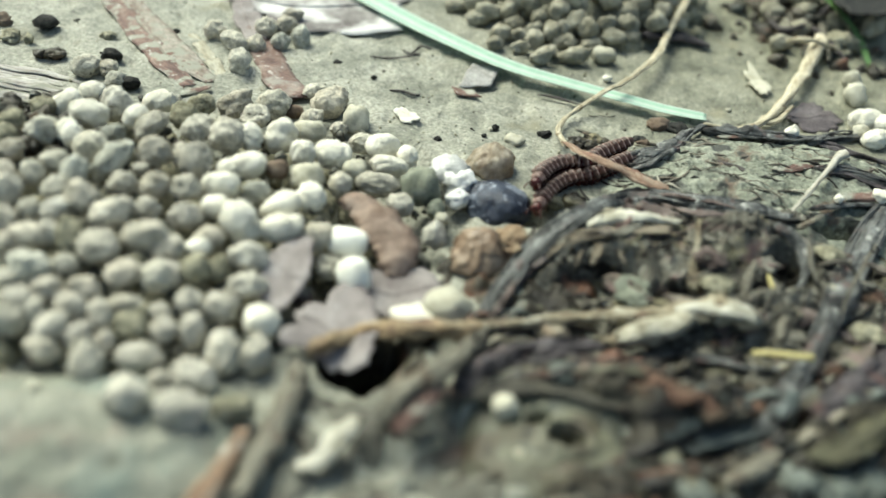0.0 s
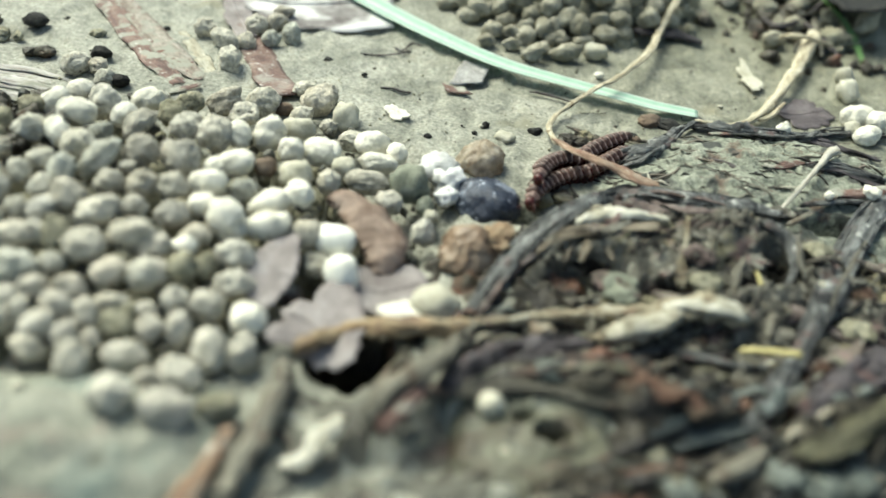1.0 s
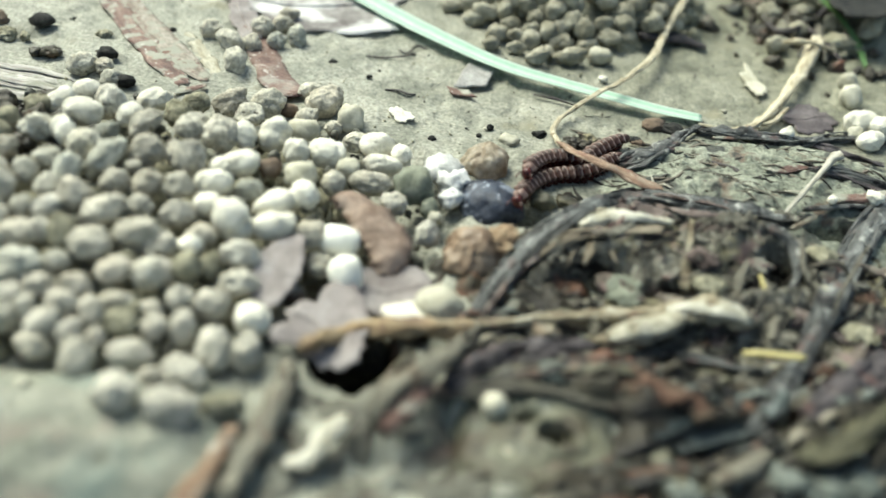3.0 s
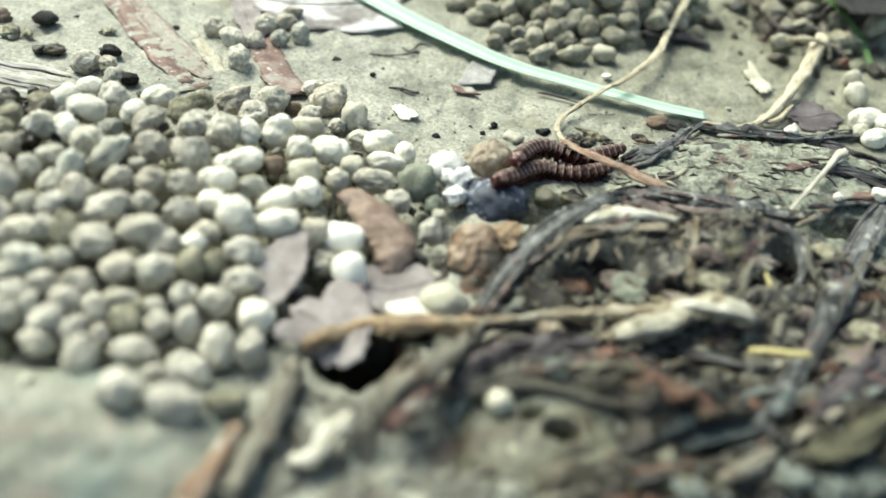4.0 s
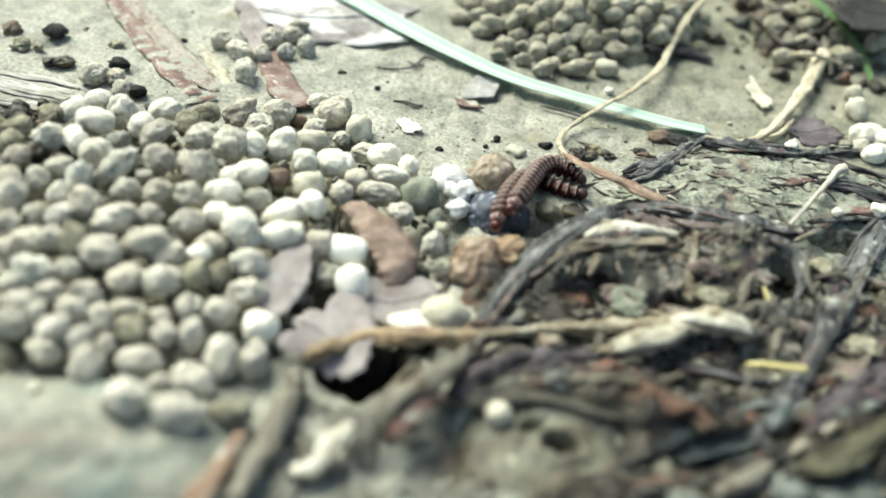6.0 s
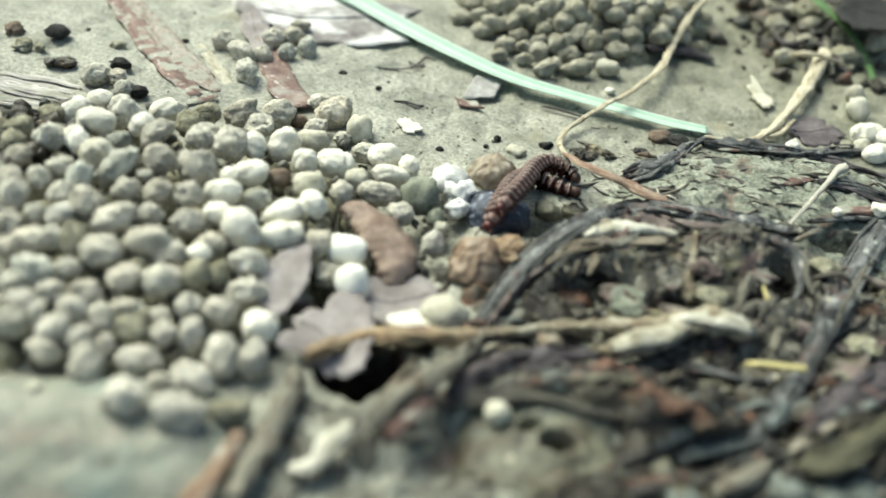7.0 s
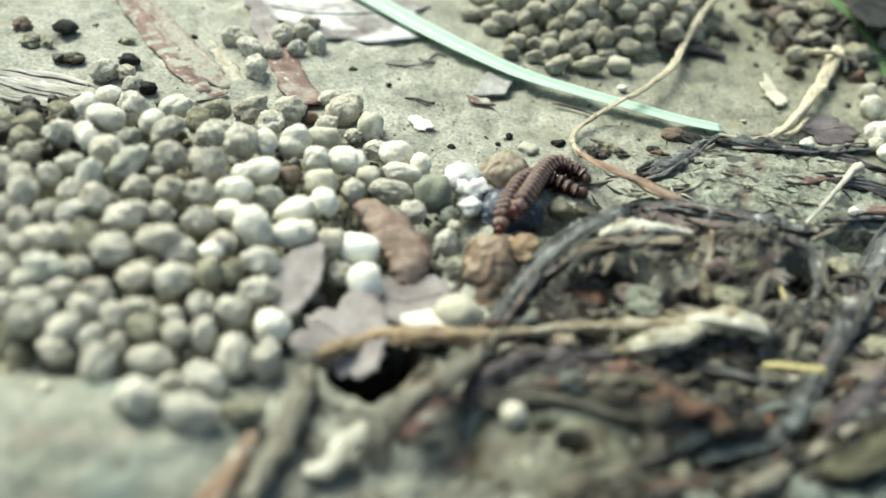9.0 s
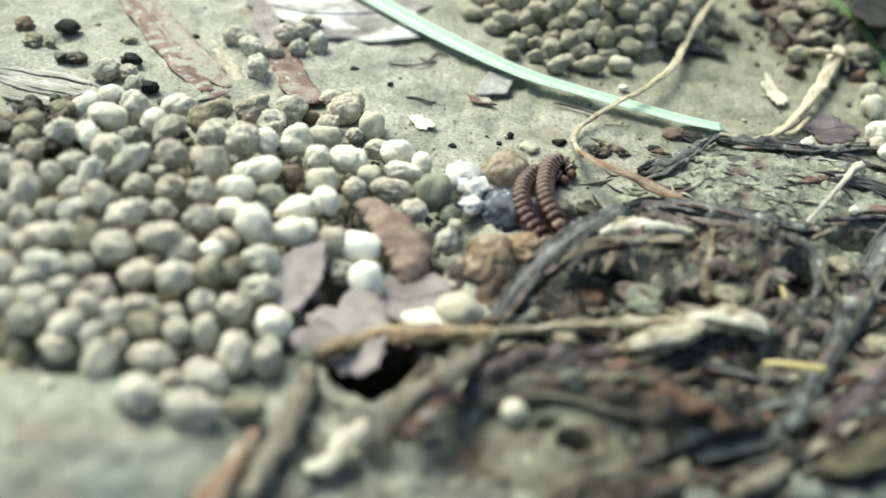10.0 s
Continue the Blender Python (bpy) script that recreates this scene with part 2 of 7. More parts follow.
RAGGED = surface("crumbly_pellet", (0.166, 0.158, 0.105), (0.271, 0.258, 0.184), (0.384, 0.367, 0.271), size=1.6, fine=0.4, rough=0.9, bump=0.4, spread=0.35, blur=0.1, speck=(((0.090, 0.082, 0.056), 0.58, 1.3), ((0.440, 0.425, 0.330), 0.65, 0.9)))
MOSS = surface("mossy_pellet", (0.160, 0.172, 0.130), (0.235, 0.250, 0.192), (0.315, 0.322, 0.262), size=2.0, fine=0.4, rough=0.85, bump=0.2)
BARREL = surface("white_barrel_pellet", (0.551, 0.542, 0.456), (0.685, 0.675, 0.590), (0.760, 0.751, 0.675), size=2.5, fine=0.4, rough=0.8, bump=0.06, spread=0.06)
COAL = surface("charred_crumb", (0.010, 0.010, 0.010), (0.021, 0.021, 0.019), (0.048, 0.047, 0.041), size=1.2, fine=0.3, rough=0.7, bump=0.2)
GRASS = grass_surface("grass", (0.210, 0.400, 0.265), (0.330, 0.530, 0.400), (0.600, 0.670, 0.590))
RIB = surface("pale_midrib", (0.42, 0.50, 0.40), (0.50, 0.57, 0.47), (0.58, 0.64, 0.55), fibre=True, rough=0.5, bump=0.03, spread=0.08)
GRASS_DARK = grass_surface("dark_grass", (0.10, 0.20, 0.06), (0.14, 0.27, 0.09), (0.2, 0.33, 0.13))
ROOT_PALE = surface("pale_root", (0.270, 0.225, 0.150), (0.450, 0.405, 0.290), (0.600, 0.555, 0.435), fibre=True, rough=0.75, bump=0.3, spread=0.35, blur=0.12, speck=((0.210, 0.165, 0.105), 0.60, 1.5))
ROOT_GREY = surface("grey_root", (0.089, 0.078, 0.061), (0.171, 0.161, 0.127), (0.274, 0.260, 0.205), fibre=True, rough=0.7, bump=0.35, spread=0.4, blur=0.12, speck=(((0.106, 0.076, 0.053), 0.58, 2.5), ((0.040, 0.036, 0.028), 0.58, 1.8), ((0.360, 0.350, 0.290), 0.64, 1.2)))
ROOT_DARK = surface("charred_root", (0.018, 0.018, 0.018), (0.100, 0.104, 0.100), (0.330, 0.340, 0.325), fibre=True, rough=0.55, bump=0.45, spread=0.6, blur=0.08, speck=(((0.110, 0.078, 0.072), 0.58, 2.6), ((0.012, 0.012, 0.012), 0.55, 1.7), ((0.360, 0.365, 0.335), 0.61, 1.1)))
RIM_OLIVE = surface("rotten_leaf", (0.028, 0.024, 0.017), (0.076, 0.070, 0.052), (0.150, 0.145, 0.115), fibre=True, rough=0.5, bump=0.4, spread=0.4, speck=(((0.110, 0.068, 0.055), 0.58, 4.0), ((0.014, 0.012, 0.009), 0.56, 2.0), ((0.220, 0.225, 0.185), 0.62, 1.6)), blur=0.12)
ROOT_TEAL = surface("teal_root", (0.018, 0.022, 0.021), (0.080, 0.098, 0.094), (0.200, 0.232, 0.224), fibre=True, rough=0.45, bump=0.4, spread=0.5, speck=(((0.014, 0.014, 0.013), 0.55, 2.2), ((0.270, 0.295, 0.280), 0.61, 1.5)), blur=0.12)
CREST = surface("black_bark_crest", (0.010, 0.010, 0.009), (0.034, 0.033, 0.030), (0.110, 0.108, 0.098), fibre=True, rough=0.6, bump=0.5, spread=0.6, speck=((0.180, 0.175, 0.150), 0.64, 1.2), blur=0.1)
LEAF_DARK = surface("dark_mauve_leaf", (0.050, 0.040, 0.042), (0.100, 0.084, 0.086), (0.170, 0.150, 0.152), size=4, fine=0.6, rough=0.6, bump=0.2, spread=0.3, speck=((0.22, 0.21, 0.18), 0.58, 3.0), blur=0.12)
ROOT_MAUVE = surface("mauve_root", (0.016, 0.013, 0.014), (0.045, 0.038, 0.041), (0.105, 0.094, 0.100), size=4, fine=0.5, rough=0.6, bump=0.4, spread=0.4, blur=0.12, speck=(((0.085, 0.045, 0.038), 0.58, 4.0), ((0.010, 0.009, 0.009), 0.56, 2.0), ((0.165, 0.155, 0.145), 0.61, 1.6)))
ROOT_FLUFF = surface("mouldy_root", (0.150, 0.118, 0.080), (0.290, 0.255, 0.178), (0.480, 0.455, 0.370), size=3, fine=0.45, rough=0.9, bump=0.5, spread=0.35, blur=0.12, speck=(((0.190, 0.125, 0.098), 0.58, 3.0), ((0.070, 0.058, 0.040), 0.66, 1.4)))
BARK_RED = surface("red_bark", (0.068, 0.033, 0.026), (0.150, 0.088, 0.070), (0.290, 0.215, 0.175), fibre=True, rough=0.65, bump=0.3, spread=0.4, speck=(((0.27, 0.27, 0.22), 0.50, 2.2), ((0.45, 0.43, 0.38), 0.60, 1.0)), blur=0.08)
BARK_PALE = surface("pale_bark", (0.170, 0.130, 0.105), (0.289, 0.258, 0.217), (0.420, 0.390, 0.340), fibre=True, rough=0.75, bump=0.3, spread=0.35, speck=(((0.29, 0.29, 0.24), 0.49, 2.2), ((0.17, 0.10, 0.08), 0.60, 1.2)), blur=0.08)
BARK_YELLOW = surface("yellow_bark", (0.280, 0.250, 0.180), (0.400, 0.378, 0.295), (0.500, 0.480, 0.395), fibre=True, rough=0.75, bump=0.25, spread=0.3, blur=0.1, speck=((0.27, 0.27, 0.22), 0.54, 2.0))
BARK_BROWN = surface("brown_bark", (0.100, 0.078, 0.054), (0.225, 0.190, 0.138), (0.390, 0.350, 0.275), fibre=True, rough=0.7, bump=0.25, spread=0.3)
BARK_TAN = surface("tan_bark", (0.160, 0.085, 0.055), (0.295, 0.195, 0.130), (0.490, 0.420, 0.325), fibre=True, rough=0.65, bump=0.35, spread=0.4, blur=0.12, speck=(((0.200, 0.095, 0.062), 0.57, 2.4), ((0.50, 0.45, 0.36), 0.64, 1.2)))
BARK_GREY = surface("grey_brown_bark", (0.070, 0.056, 0.045), (0.150, 0.125, 0.104), (0.250, 0.225, 0.185), size=3, fine=0.5, rough=0.8, bump=0.45, spread=0.45, blur=0.08, speck=(((0.205, 0.150, 0.135), 0.56, 4.0), ((0.200, 0.190, 0.140), 0.60, 3.0), ((0.016, 0.014, 0.012), 0.58, 1.8), ((0.40, 0.39, 0.32), 0.63, 1.1)))
BARK_SCALE = surface("reddish_bark_scale", (0.060, 0.044, 0.039), (0.125, 0.098, 0.088), (0.235, 0.200, 0.180), size=3, fine=0.5, rough=0.75, bump=0.4, spread=0.4, blur=0.1, speck=(((0.018, 0.015, 0.013), 0.56, 1.8), ((0.300, 0.285, 0.240), 0.63, 1.2)))
WOOD_GREY = surface("weathered_wood", (0.230, 0.205, 0.190), (0.400, 0.385, 0.350), (0.560, 0.550, 0.505), fibre=True, rough=0.8, bump=0.25, spread=0.3, speck=(((0.27, 0.27, 0.22), 0.48, 3.0), ((0.42, 0.41, 0.37), 0.60, 1.4)), blur=0.12)
WOOD_DARK = surface("dark_wood", (0.030, 0.025, 0.024), (0.057, 0.047, 0.046), (0.106, 0.091, 0.087), fibre=True, rough=0.6, bump=0.2)
TWIG_TAN = surface("tan_twig", (0.170, 0.105, 0.060), (0.300, 0.225, 0.135), (0.430, 0.370, 0.255), fibre=True, rough=0.7, bump=0.35, spread=0.35, blur=0.12, speck=(((0.150, 0.098, 0.070), 0.58, 2.6), ((0.42, 0.38, 0.29), 0.66, 1.2)))
TWIG_ORANGE = surface("orange_twig", (0.150, 0.090, 0.060), (0.271, 0.187, 0.125), (0.407, 0.334, 0.256), fibre=True, rough=0.7, bump=0.35, spread=0.35, blur=0.12, speck=(((0.110, 0.072, 0.055), 0.60, 2.4), ((0.45, 0.41, 0.34), 0.60, 1.8)))
STRAW = surface("straw", (0.345, 0.292, 0.105), (0.465, 0.405, 0.173), (0.555, 0.510, 0.300), fibre=True, rough=0.55, bump=0.1)
WHITE_STEM = surface("white_stem", (0.346, 0.317, 0.245), (0.475, 0.454, 0.382), (0.562, 0.547, 0.490), fibre=True, rough=0.7, bump=0.15)
OLIVE = surface("olive_root", (0.030, 0.028, 0.014), (0.080, 0.076, 0.042), (0.150, 0.146, 0.092), fibre=True, rough=0.6, bump=0.35, spread=0.4, blur=0.12, speck=(((0.014, 0.013, 0.008), 0.55, 2.2), ((0.230, 0.225, 0.155), 0.61, 1.6)))
RUST = surface("rusty_bark", (0.036, 0.022, 0.016), (0.105, 0.060, 0.042), (0.215, 0.145, 0.105), size=2.2, fine=0.4, rough=0.8, bump=0.4, spread=0.45, blur=0.12, speck=(((0.035, 0.028, 0.020), 0.50, 2.6), ((0.110, 0.104, 0.075), 0.54, 3.2)))
PEBBLE = surface("wet_pebble", (0.016, 0.020, 0.032), (0.030, 0.038, 0.060), (0.066, 0.082, 0.115), size=2.5, fine=0.5, rough=0.42, bump=0.25, spread=0.4, blur=0.06, speck=(((0.340, 0.370, 0.420), 0.60, 1.3), ((0.17, 0.19, 0.23), 0.57, 2.6)))
HUSK = surface("papery_husk", (0.245, 0.185, 0.125), (0.430, 0.360, 0.265), (0.620, 0.560, 0.455), size=2.6, fine=0.7, rough=0.42, bump=0.2, spread=0.3, through_light=0.4, blur=0.14, speck=(((0.165, 0.118, 0.075), 0.57, 2.8), ((0.640, 0.595, 0.500), 0.58, 1.6)))
HUSK_BROWN = surface("brown_husk", (0.080, 0.050, 0.030), (0.178, 0.122, 0.078), (0.320, 0.250, 0.178), size=3.6, fine=1.0, rough=0.42, bump=0.12, spread=0.18)
HUSK_RIM = surface("orange_husk", (0.110, 0.066, 0.034), (0.230, 0.156, 0.090), (0.370, 0.295, 0.192), size=1.6, fine=0.4, rough=0.65, bump=0.25)
SEED = surface("seed_hull", (0.135, 0.088, 0.062), (0.215, 0.155, 0.118), (0.310, 0.245, 0.200), size=2.5, fine=0.6, rough=0.65, bump=0.2, spread=0.25)
SHELL = surface("broken_shell", (0.510, 0.510, 0.476), (0.629, 0.629, 0.595), (0.697, 0.697, 0.671), size=1.5, fine=0.4, rough=0.7, bump=0.2, speck=((0.255, 0.255, 0.230), 0.66, 1.2))
LEAF = surface("dead_leaf", (0.129, 0.110, 0.106), (0.213, 0.190, 0.182), (0.304, 0.281, 0.270), size=4, fine=0.6, rough=0.7, bump=0.12, spread=0.15)
LEAF_RED = surface("red_leaf", (0.076, 0.038, 0.030), (0.137, 0.084, 0.068), (0.258, 0.205, 0.175), size=3, fine=0.6, rough=0.65, bump=0.2, speck=(((0.24, 0.22, 0.19), 0.54, 3.0), ((0.46, 0.43, 0.39), 0.60, 0.9)), blur=0.12)
LEAF_MOULD = surface("mouldy_leaf", (0.152, 0.133, 0.129), (0.251, 0.236, 0.224), (0.365, 0.350, 0.334), size=6, fine=0.7, rough=0.8, bump=0.2, speck=((0.593, 0.585, 0.562), 0.44, 7.0), blur=0.12)
FLAKE = surface("bark_flake", (0.228, 0.217, 0.205), (0.319, 0.312, 0.296), (0.418, 0.410, 0.388), size=2, fine=0.4, rough=0.8, bump=0.2)
LITTER = litter_surface("plant_litter")
WET_LITTER = litter_surface("wet_litter", ((0.0, (0.014, 0.012, 0.010)), (0.3, (0.050, 0.042, 0.028)), (0.52, (0.085, 0.080, 0.052)), (0.68, (0.100, 0.112, 0.100)), (0.80, (0.115, 0.060, 0.040)), (0.90, (0.210, 0.190, 0.140))), 0.42, (((0.012, 0.010, 0.008), 0.53, 2.2), ((0.150, 0.160, 0.135), 0.60, 2.0), ((0.115, 0.066, 0.046), 0.61, 3.0), ((0.330, 0.320, 0.260), 0.68, 1.0)))
MOULD = surface("cream_mould", (0.300, 0.280, 0.210), (0.490, 0.470, 0.380), (0.640, 0.625, 0.540), size=1.6, fine=0.35, rough=0.95, bump=0.4, spread=0.25, speck=((0.230, 0.200, 0.140), 0.60, 1.4), blur=0.15)
ROOT_MOULD = surface("dull_mould", (0.220, 0.200, 0.145), (0.370, 0.348, 0.270), (0.510, 0.490, 0.405), size=1.6, fine=0.35, rough=0.95, bump=0.4, spread=0.25, speck=((0.230, 0.200, 0.140), 0.60, 1.4), blur=0.15)
CHITIN = surface("brown_chitin", (0.023, 0.005, 0.004), (0.055, 0.011, 0.008), (0.100, 0.024, 0.016), size=0.9, fine=0.25, rough=0.28, bump=0.03, moving=True)
PLATE = surface("back_plate", (0.026, 0.010, 0.007), (0.066, 0.030, 0.021), (0.130, 0.074, 0.057), size=0.7, fine=0.22, rough=0.45, bump=0.08, spread=0.45, moving=True)
RIM = surface("pale_rim", (0.085, 0.048, 0.038), (0.170, 0.110, 0.090), (0.320, 0.240, 0.205), size=0.6, fine=0.2, rough=0.35, bump=0.03, moving=True)
BAND = surface("dull_band", (0.115, 0.074, 0.060), (0.235, 0.170, 0.145), (0.410, 0.340, 0.305), size=0.6, fine=0.2, rough=0.35, bump=0.02, moving=True)
LIMB = surface("leg_chitin", (0.030, 0.008, 0.006), (0.062, 0.019, 0.013), (0.115, 0.048, 0.034), size=0.6, fine=0.2, rough=0.4, bump=0.01, moving=True)


# ---- builders ----
def mesh_of(name, verts, faces, material, smooth=True, uvs=None):
    me = bpy.data.meshes.new(name)
    me.from_pydata(verts, [], faces)
    if uvs is not None:
        layer = me.uv_layers.new(name="UVMap")
        for loop in me.loops:
            layer.data[loop.index].uv = uvs[loop.vertex_index]
    for poly in me.polygons:
        poly.use_smooth = smooth
    me.materials.append(material)
    me.update()
    return me


def part(name, me, parent, label=""):
    ob = new(name, me)
    ob.parent = parent
    return tagged(ob, label)


def wobble(p, size, amount):
    return amount * noise.noise(Vector(p) / size)


def glide(points, steps):
    """A smooth way through the points (Catmull-Rom), with all their values."""
    pts = [np.array(p, float) for p in points]
    pts = [2 * pts[0] - pts[1]] + pts + [2 * pts[-1] - pts[-2]]
    way = []
    for i in range(1, len(pts) - 2):
        a, b, c, d = pts[i - 1:i + 3]
        for k in range(steps):
            s = k / steps
            way.append(0.5 * (2 * b + (c - a) * s + (2 * a - 5 * b + 4 * c - d) * s * s + (3 * b - a - 3 * c + d) * s ** 3))
    way.append(pts[-2])
    return way


def sweep(points, thick, rough, seed, fold=0.0, around=12, steps=10):
    """Vertices, faces and UVs of a stalk along points of x, y, z and width, in millimetres."""
    way = glide(points, steps)
    verts, faces, uvs, run = [], [], [], 0.0
    n = len(way)
    for i, w in enumerate(way):
        ahead = Vector(way[min(i + 1, n - 1)][:3]) - Vector(way[max(i - 1, 0)][:3])
        ahead.normalize()
        side = ahead.cross(Vector((0, 0, 1)))
        side = side.normalized() if side.length > 1e-3 else Vector((1, 0, 0))
        up = side.cross(ahead).normalized()
        if i:
            run += (Vector(w[:3]) - Vector(way[i - 1][:3])).length
        drift = Vector((noise.noise(Vector((seed, run * 0.35, 0.0))), 0.0, noise.noise(Vector((seed, run * 0.35, 9.0)))))
        mid = Vector(w[:3]) + (side * drift.x + up * drift.z) * w[3] * rough * 0.45
        end = min(1.0, (0.55 if thick > 0.2 else 0.85) + 0.9 * min(i, n - 1 - i) / 2.0)
        for k in range(around):
            a = 2 * math.pi * k / around
            lump_ = 1 + rough * (1.2 * noise.noise(Vector((math.cos(a) * 1.3, math.sin(a) * 1.3, seed + run * 0.3)))
                                 + 0.8 * noise.noise(Vector((math.cos(a) * 3, math.sin(a) * 3, seed * 3 + run * 0.8)))
                                 + 0.5 * noise.noise(Vector((math.cos(a) * 6, math.sin(a) * 6, seed * 5 + run * 2.2))))
            x, z = math.cos(a) * w[3] / 2 * end * lump_, math.sin(a) * w[3] / 2 * thick * end * lump_
            z += fold * abs(x) - fold * w[3] / 4
            torn = w[3] * min(0.9, 2 * rough) * noise.noise(Vector((math.cos(a) * 4, math.sin(a) * 4, seed + 70))) if i in (0, 1, n - 2, n - 1) else 0.0
            verts.append(mid + side * x + up * z + ahead * torn)
            uvs.append((k / around if k <= around / 2 else 1 - k / around, run))
        if i:
            for k in range(around):
                a0, a1 = (i - 1) * around + k, (i - 1) * around + (k + 1) % around
                faces.append((a0, a0 + around, a1 + around, a1))
    faces.append(tuple(range(around)))
    faces.append(tuple(range(n * around - 1, (n - 1) * around - 1, -1)))
    return verts, faces, uvs


SEED_COUNT = [0]


def strip(name, label, category, material, points, thick=0.5, rough=0.3, fold=0.0, strands=1, midrib=0.0, tight=1.0):
    """A root, twig, blade or bark strip; a fibrous one is a bundle of strands."""
    SEED_COUNT[0] += 1
    rng = random.Random(SEED_COUNT[0])
    base = Vector(points[0][:3])
    thing = None
    for s in range(strands if strands == 1 else strands + 1):
        if strands == 1:
            pts = points
        elif s == strands:
            pts = [(x, y, z - 0.12 * w, w * 0.8) for x, y, z, w in points]
        else:
            off = (s - (strands - 1) / 2) / strands
            pts = []
            for i, (x, y, z, w) in enumerate(points):
                j = min(i, len(points) - 2)
                d = Vector(points[j + 1][:2]) - Vector(points[j][:2])
                side = Vector((d.y, -d.x)).normalized()
                o = off * w * 0.95 + rng.uniform(-0.12, 0.12) * w * tight
                pts.append((x + side.x * o, y + side.y * o, z + rng.uniform(-0.2, 0.2) * w * tight, w / strands * rng.uniform(0.8, 2.2)))
        verts, faces, uvs = sweep(pts, thick if strands == 1 else min(0.9, thick * 1.7), rough, rng.uniform(0, 50), fold, around=14 if strands == 1 else 9)
        me = mesh_of(name, [(v - base) * MM for v in verts], faces, material, uvs=uvs)
        if thing is None:
            if strands == 1:
                thing = new(name, me)
            else:
                thing = new(name)
                thing.empty_display_size = 0.001
            thing.location = base * MM
            tagged(thing, label, category)
        if strands > 1:
            part("core" if s == strands else "strand", me, thing)
    if midrib:
        raised = [(x, y, z + w * (thick / 2 - fold / 4), w * midrib) for x, y, z, w in points]
        verts, faces, uvs = sweep(raised, 0.6, 0.02, 1.0, 0.0, around=8)
        part("midrib", mesh_of("midrib", [(v - base) * MM for v in verts], faces, RIB, uvs=uvs), thing, "raised pale midrib")
    return thing


def flake(name, label, category, material, x, y, z, wide, deep, yaw, thick=0.3, jag=0.2, curl=0.2, lean=0.0, sides=0, vein=False):
    """A thin scrap with a torn outline, curled a little, lying on its support."""
    SEED_COUNT[0] += 1
    seed = SEED_COUNT[0] * 7.3
    around, rings = 48, 7
    verts, faces = [], []
    for layer in (1, -1):
        for r in range(rings + 1):
            f = r / rings
            for k in range(around):
                a = 2 * math.pi * k / around
                edge = 1.0
                if sides:
                    b = (a + 0.4) % (2 * math.pi / sides) - math.pi / sides
                    edge = 1.15 * math.cos(math.pi / sides) / math.cos(b)
                edge *= 1 + jag * (1.3 * noise.noise(Vector((math.cos(a) * 1.3, math.sin(a) * 1.3, seed))) + 0.8 * noise.noise(Vector((math.cos(a) * 4.5, math.sin(a) * 4.5, seed))))
                px, py = math.cos(a) * f * edge * wide / 2, math.sin(a) * f * edge * deep / 2
                pz = curl * (px * px / wide * 1.2 + wobble((px, py, seed), 2.5, 0.8)) + layer * thick / 2 * (1 if r < rings else 0.4)
                verts.append(Vector((px, py, pz)) * MM)
        base = 0 if layer == 1 else (rings + 1) * around
        for r in range(rings):
            for k in range(around):
                q = [base + r * around + k, base + (r + 1) * around + k, base + (r + 1) * around + (k + 1) % around, base + r * around + (k + 1) % around]
                faces.append(tuple(q if layer == 1 else q[::-1]))
    o = rings * around
    p = o + (rings + 1) * around
    for k in range(around):
        faces.append((o + k, p + k, p + (k + 1) % around, o + (k + 1) % around))
    ob = new(name, mesh_of(name, verts, faces, material))
    ob.matrix_basis = pose(x * MM, y * MM, z * MM, lean, 0, yaw)
    if vein:
        spine = [(s * wide * 0.45, 0.06 * deep * math.sin(s * 3 + seed), curl * (s * s * wide * 0.243 + wobble((s * wide * 0.45, 0.0, seed), 2.5, 0.8)) + thick * 0.45, wide * 0.035) for s in (-0.9, -0.45, 0.0, 0.45, 0.9)]
        v, f, uvs = sweep(spine, 0.7, 0.1, 2.0, around=7)
        part("vein", mesh_of("vein", [q * MM for q in v], f, material, uvs=uvs), ob, "raised middle vein")
    return tagged(ob, label, category)


def ball_mesh(name, material, subdivisions, shape):
    bm = bmesh.new()
    bmesh.ops.create_icosphere(bm, subdivisions=subdivisions, radius=1.0)
    for v in bm.verts:
        v.co = shape(v.co.copy())
    for f in bm.faces:
        f.smooth = True
    me = bpy.data.meshes.new(name)
    bm.to_mesh(me)
    bm.free()
    me.materials.append(material)
    return me


def lump(name, label, category, material, x, y, z, wide, high, yaw, rough=0.3, flat=0.85, fine=3, folds=0):
    """A stone, husk or crumb: an uneven lump with dents; a husk has folds from stalk to tip."""
    SEED_COUNT[0] += 1
    seed = Vector((SEED_COUNT[0] * 3.1, 0, 0))

    def shape(c):
        r = 1 + rough * (0.9 * noise.noise(c * 1.3 + seed) + 0.6 * (0.3 - abs(noise.noise(c * 2.6 + seed))) * 2 + 0.4 * noise.noise(c * 6 + seed))
        if folds:
            r = 1 + rough * (1.1 * noise.noise(c * 1.2 + seed) + 0.3 * noise.noise(c * 4 + seed)) + 0.035 * (1 - c.z * c.z) * math.sin(folds * math.atan2(c.y, c.x) + 2.5 * noise.noise(c * 1.5 + seed)) - 0.14 * max(0.0, c.z - 0.6)
            c = Vector((c.x * (1 - 0.22 * c.z), c.y * (1 - 0.22 * c.z), c.z))
        return Vector((c.x * wide / 2, c.y * (wide + high) / 4, c.z * high / 2 * flat)) * r * MM
    ob = new(name, ball_mesh(name, material, fine, shape))
    ob.matrix_basis = pose(x * MM, y * MM, z * MM, 0, 0, yaw)
    return tagged(ob, label, category)


